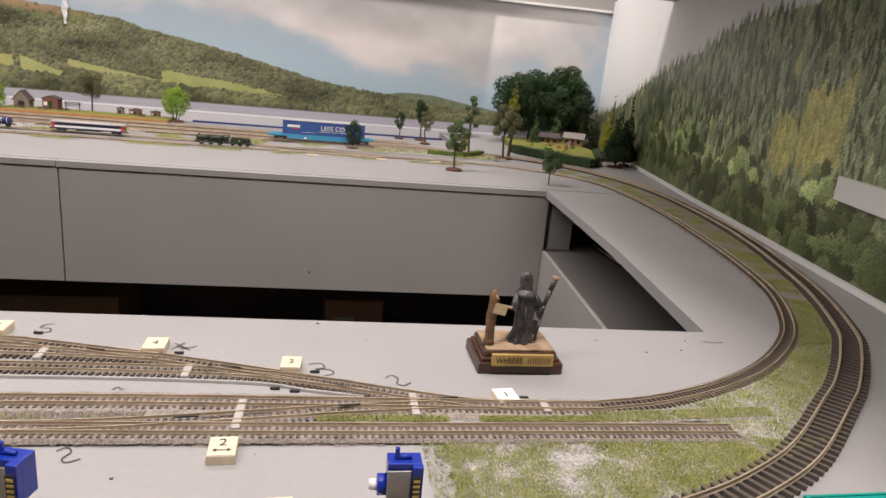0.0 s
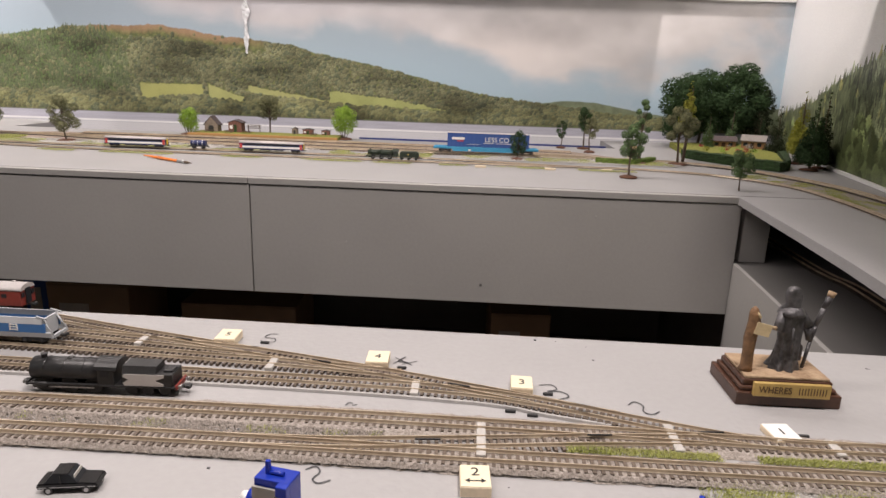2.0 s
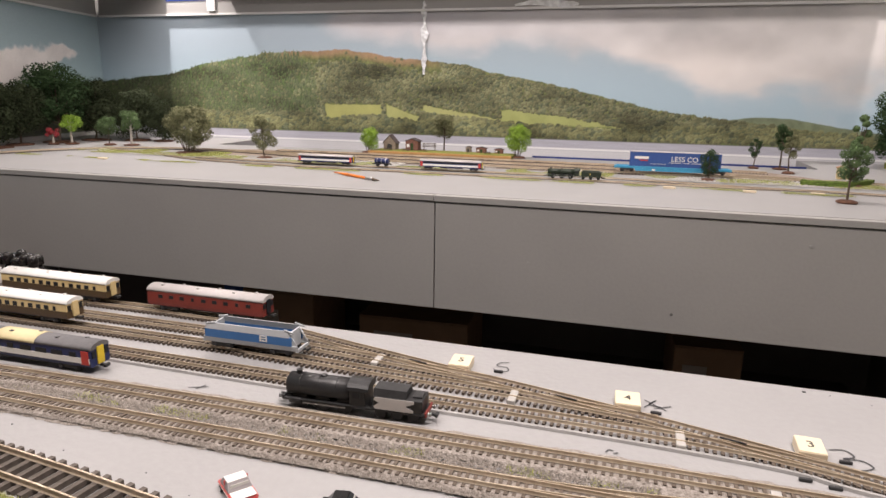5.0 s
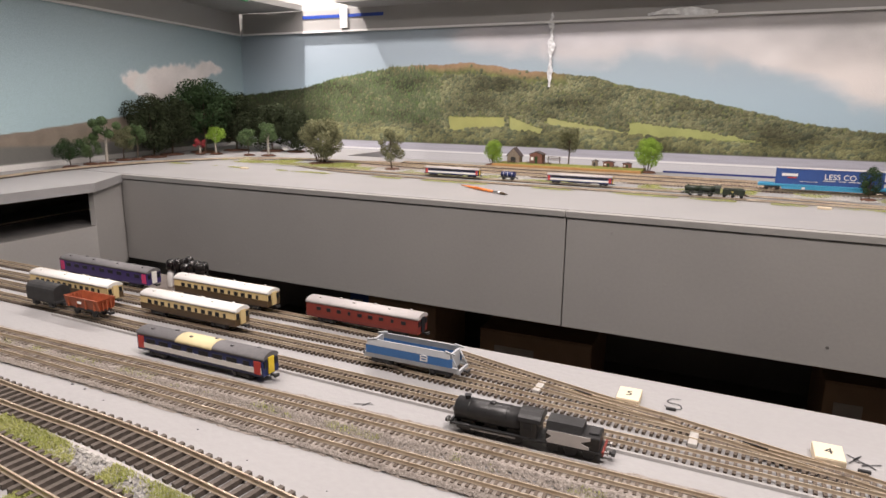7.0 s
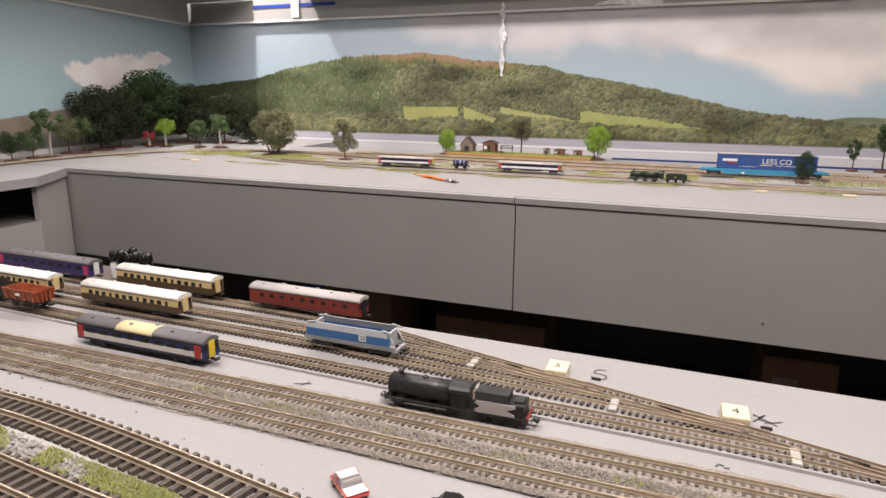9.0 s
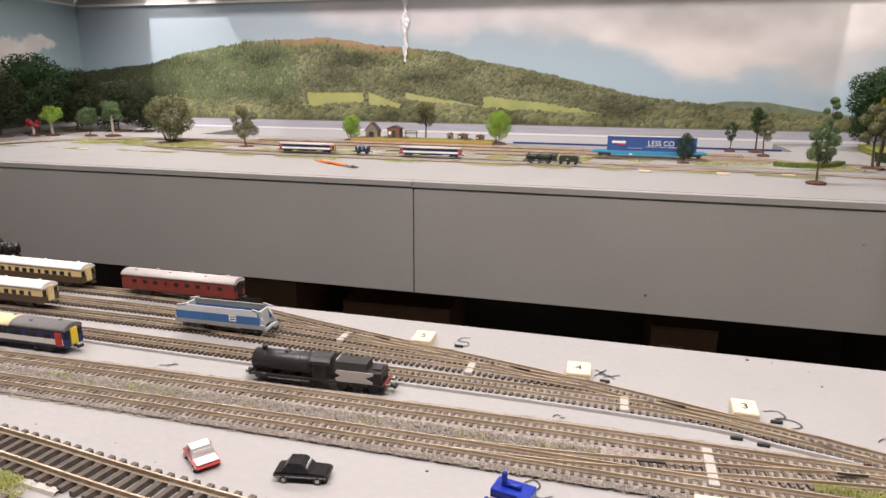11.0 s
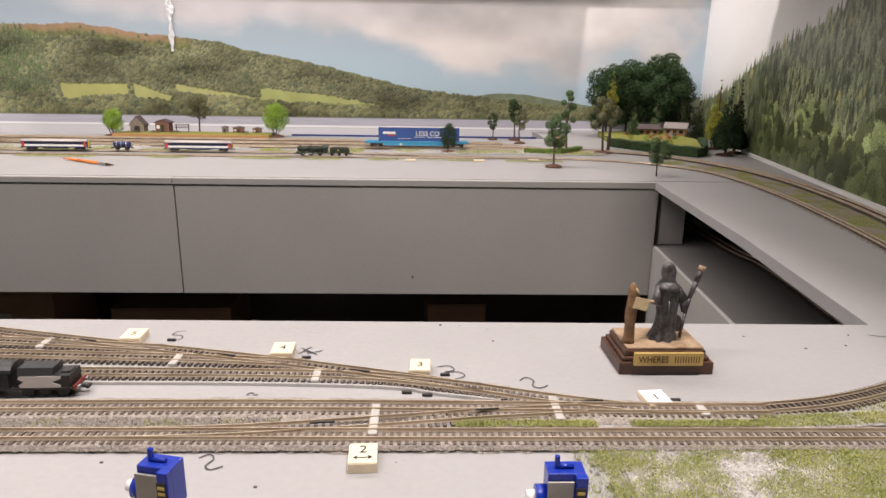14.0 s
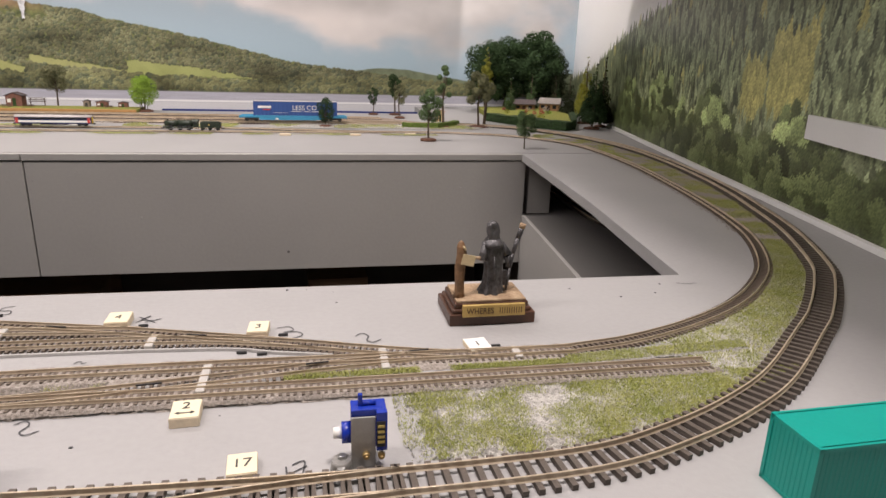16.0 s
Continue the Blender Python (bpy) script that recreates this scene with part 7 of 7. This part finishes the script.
hedge_block([(0.50, 1.985), (0.545, 1.895), (0.61, 1.80), (0.66, 1.745), (0.685, 1.765), (0.62, 1.845), (0.565, 1.925), (0.522, 2.0)], 0.022, HEDGE_DARK, "dark green clipped model hedge round the garden", 1)
hedge_block([(0.685, 1.768), (0.70, 1.78), (0.80, 2.02), (0.775, 2.03)], 0.024, HEDGE_DARK, "dark green model hedge beside the garden", 2)
hedge_block([(0.522, 2.0), (0.565, 1.93), (0.62, 1.85), (0.684, 1.77), (0.775, 2.03), (0.80, 2.28), (0.55, 2.28)], 0.016, LAWN, "raised yellow green cottage garden", 3)
hedge_block([(0.265, 1.775), (0.325, 1.768), (0.325, 1.782), (0.265, 1.789)], 0.013, HEDGE, "low pale green model hedge by the track", 4)
hedge_block([(0.325, 1.768), (0.395, 1.84), (0.385, 1.855), (0.318, 1.782)], 0.013, HEDGE, "low pale green model hedge by the track", 5)
hedge_block([(0.235, 1.79), (0.265, 1.775), (0.268, 1.79), (0.24, 1.805)], 0.012, HEDGE, "low pale green model hedge by the track", 6)
r_ = random.Random(8)
for k in range(22):
    x, y = r_.uniform(0.56, 0.76), r_.uniform(1.86, 2.16)
    if x > 0.60 + (y - 1.8) * 0.6 or x < 0.60 - (y - 1.84) * 0.55:
        continue
    m = (LEAF_RED, LEAF_YELLOW, HEDGE, LEAF_BRIGHT, GRANITE)[k % 5]
    s = r_.uniform(0.006, 0.012)
    v, f = leaf_cloud(r_, [(0, 0, s * 0.6, s)], 90, s * 0.22)
    me = bpy.data.meshes.new("garden_shrub")
    me.from_pydata(v, [], f)
    me.materials.append(m)
    ob = new("garden_shrub", me)
    ob.location = (x, y, 0.015)
    tagged(ob, "tiny flowering shrub in the cottage garden", "shrub", "garden shrubs")


def cottage(x, y, z, w, d, h, rz, label):
    ob = thing("model_cottage", x, y, z, rz, label, "model building")
    part("wall", boxb(-w / 2, w / 2, -d / 2, d / 2, 0, h), TIMBER, ob)
    for k in range(7):
        zz = h * (k + 0.5) / 7
        part("wall_board", boxb(-w / 2 - 0.0006, w / 2 + 0.0006, -d / 2 - 0.0007, -d / 2 + 0.0002, zz - h * 0.055, zz + h * 0.055), TIMBER, ob)
    for s in (-1, 1):
        b = nb()
        q = [(0, h + d * 0.28), (s * d * 0.68, h - d * 0.06), (s * d * 0.68, h - d * 0.06 + 0.002), (0, h + d * 0.28 + 0.0024)]
        va = [b.verts.new((-w * 0.57, a, c)) for a, c in q]
        vb = [b.verts.new((w * 0.57, a, c)) for a, c in q]
        for k in range(4):
            b.faces.new((va[k], va[(k + 1) % 4], vb[(k + 1) % 4], vb[k]))
        b.faces.new(va)
        b.faces.new(vb[::-1])
        bmesh.ops.recalc_face_normals(b, faces=b.faces[:])
        part("roof_slope", b, SLATE if rz > -20 else ROOF_GREY if s > 0 else material("weathered_shingle", (0.30, 0.27, 0.25), 0.8, vary=0.2, scale=200), ob)
    for e in (-1, 1):
        b = prism([(-d / 2, 0), (d / 2, 0), (0, d * 0.27)], -0.0008, 0.0008)
        b.transform(Matrix.Translation((e * w / 2 - e * 0.0008, 0, h)) @ Matrix.Rotation(math.pi / 2, 4, "Z") @ Matrix.Rotation(math.pi / 2, 4, "X"))
        part("gable", b, TIMBER, ob)
    part("door", boxb(-w * 0.10, w * 0.06, -d / 2 - 0.0014, -d / 2 + 0.0004, 0, h * 0.75), WOOD_DARK, ob)
    for px in (-w * 0.32, w * 0.28):
        part("window", boxb(px - w * 0.09, px + w * 0.09, -d / 2 - 0.0014, -d / 2 + 0.0004, h * 0.35, h * 0.75), GLASS, ob)
    return ob


cottage(0.765, 2.17, 0.014, 0.062, 0.046, 0.026, -28, "orange timber model chalet with a pale shingled roof")
cottage(0.685, 2.20, 0.012, 0.066, 0.038, 0.022, -8, "weathered timber model cottage half hidden by shrubs")
hut(0.362, 1.955, 0.0, 0.024, 0.020, 0.026, CREAM, TIMBER, "small cream signal hut beside the hedge", ridge=0.15)
for jx, jy in ((-0.048, 1.621), (0.108, 1.625), (0.236, 1.64), (-1.50, 1.62)):
    b = boxb(jx - 0.012, jx + 0.012, jy - 0.006, jy + 0.006, 0.0, 0.004, bevel=0.0004)
    tagged(link_mesh("wooden_offcut", b, WOOD_TAG, None, "small pale wooden offcut beside the far track"), category="wood offcut", group="wooden offcuts")

# crumpled clear tape hanging over the print
tp = nb()
r_ = random.Random(3)
prev = None
for k in range(26):
    z = 0.492 - k * 0.0098
    wd = 0.010 + 0.006 * math.sin(k * 0.7) * (1 - k / 40) + r_.uniform(-0.002, 0.002) - 0.004 * (k / 26)
    cx = -0.856 + r_.uniform(-0.002, 0.002)
    row = [tp.verts.new((cx - wd, YB - 0.006 - r_.uniform(0, 0.004), z)), tp.verts.new((cx + r_.uniform(-0.003, 0.003), YB - 0.008 - r_.uniform(0.0, 0.008), z)), tp.verts.new((cx + wd, YB - 0.006 - r_.uniform(0, 0.004), z))]
    if prev:
        for q in range(2):
            tp.faces.new((prev[q], prev[q + 1], row[q + 1], row[q]))
    prev = row
tagged(link_mesh("tape_streamer", tp, TAPE, None, "crumpled clear tape hanging over the backdrop"), category="tape")
tp = nb()
prev = None
for k in range(14):
    x = -0.54 + k * 0.016
    row = [tp.verts.new((x, YB - 0.017 - r_.uniform(0, 0.003), 0.466 + 0.004 * math.sin(k * 0.5))), tp.verts.new((x, YB - 0.02 - r_.uniform(0.0, 0.006), 0.474 + r_.uniform(-0.003, 0.003) + 0.012 * math.sin(k / 13 * 3.14)))]
    if prev:
        tp.faces.new((prev[0], prev[1], row[1], row[0]))
    prev = row
tagged(link_mesh("tape_streamer", tp, TAPE, None, "crumpled clear tape stuck along the rail"), category="tape")

# white shelf by the side print
sh = prism([(on_right(0.86) - 0.002, 0.862), (on_right(0.25) - 0.05, 0.25), (on_right(0.25) + 0.05, 0.25), (on_right(0.86) + 0.04, 0.862)], 0.098, 0.128)
tagged(link_mesh("white_shelf", sh, WHITE_EDGE, None, "white painted shelf board fixed to the side wall"), category="shelf")

# things in the dark under the far board
for x0, x1, y0, y1, z0, z1, m, nm, lb in ((-1.045, -0.853, 1.55, 1.75, -0.48, -0.30, CARD, "cardboard_box", "brown cardboard box in the dark beneath the board"), (-0.76, -0.48, 1.62, 1.82, -0.50, -0.36, CARD, "cardboard_box", "brown cardboard box in the dark beneath the board"),
                                         (-1.135, -1.055, 1.60, 1.75, -0.46, -0.285, BLUE_CRATE, "plastic_crate", "dark blue plastic crate beneath the board"), (-0.01, 0.13, 1.60, 1.80, -0.50, -0.34, CARD, "cardboard_box", "dusty brown box beneath the board")):
    ob = thing(nm, (x0 + x1) / 2, (y0 + y1) / 2, z0, 2, lb, "box", "stored boxes")
    w, d, h = x1 - x0, y1 - y0, z1 - z0
    part("carton", boxb(-w / 2, w / 2, -d / 2, d / 2, 0, h, bevel=0.003), m, ob)
    for s in (-1, 1):
        part("flap", boxb(-w / 2, w / 2, s * d * 0.25 - d * 0.245, s * d * 0.25 + d * 0.245, h, h + 0.003), m, ob)
    part("label_bar", boxb(-w * 0.36, w * 0.0, -d / 2 - 0.001, -d / 2, h * 0.35, h * 0.75), material("faded_box_label", (0.42, 0.36, 0.30), 0.8), ob)
structure("under_shelf", boxb(-1.6, 0.42, 1.45, 1.9, -0.52, -0.50), [BLACK_VOID])
b = nb()
box(b, -0.02, 0.42, 1.0, 1.06, -0.36, -0.345)
tagged(link_mesh("timber_brace", b, WOOD_TAG, None, "bare timber brace beneath the side board"), category="timber")
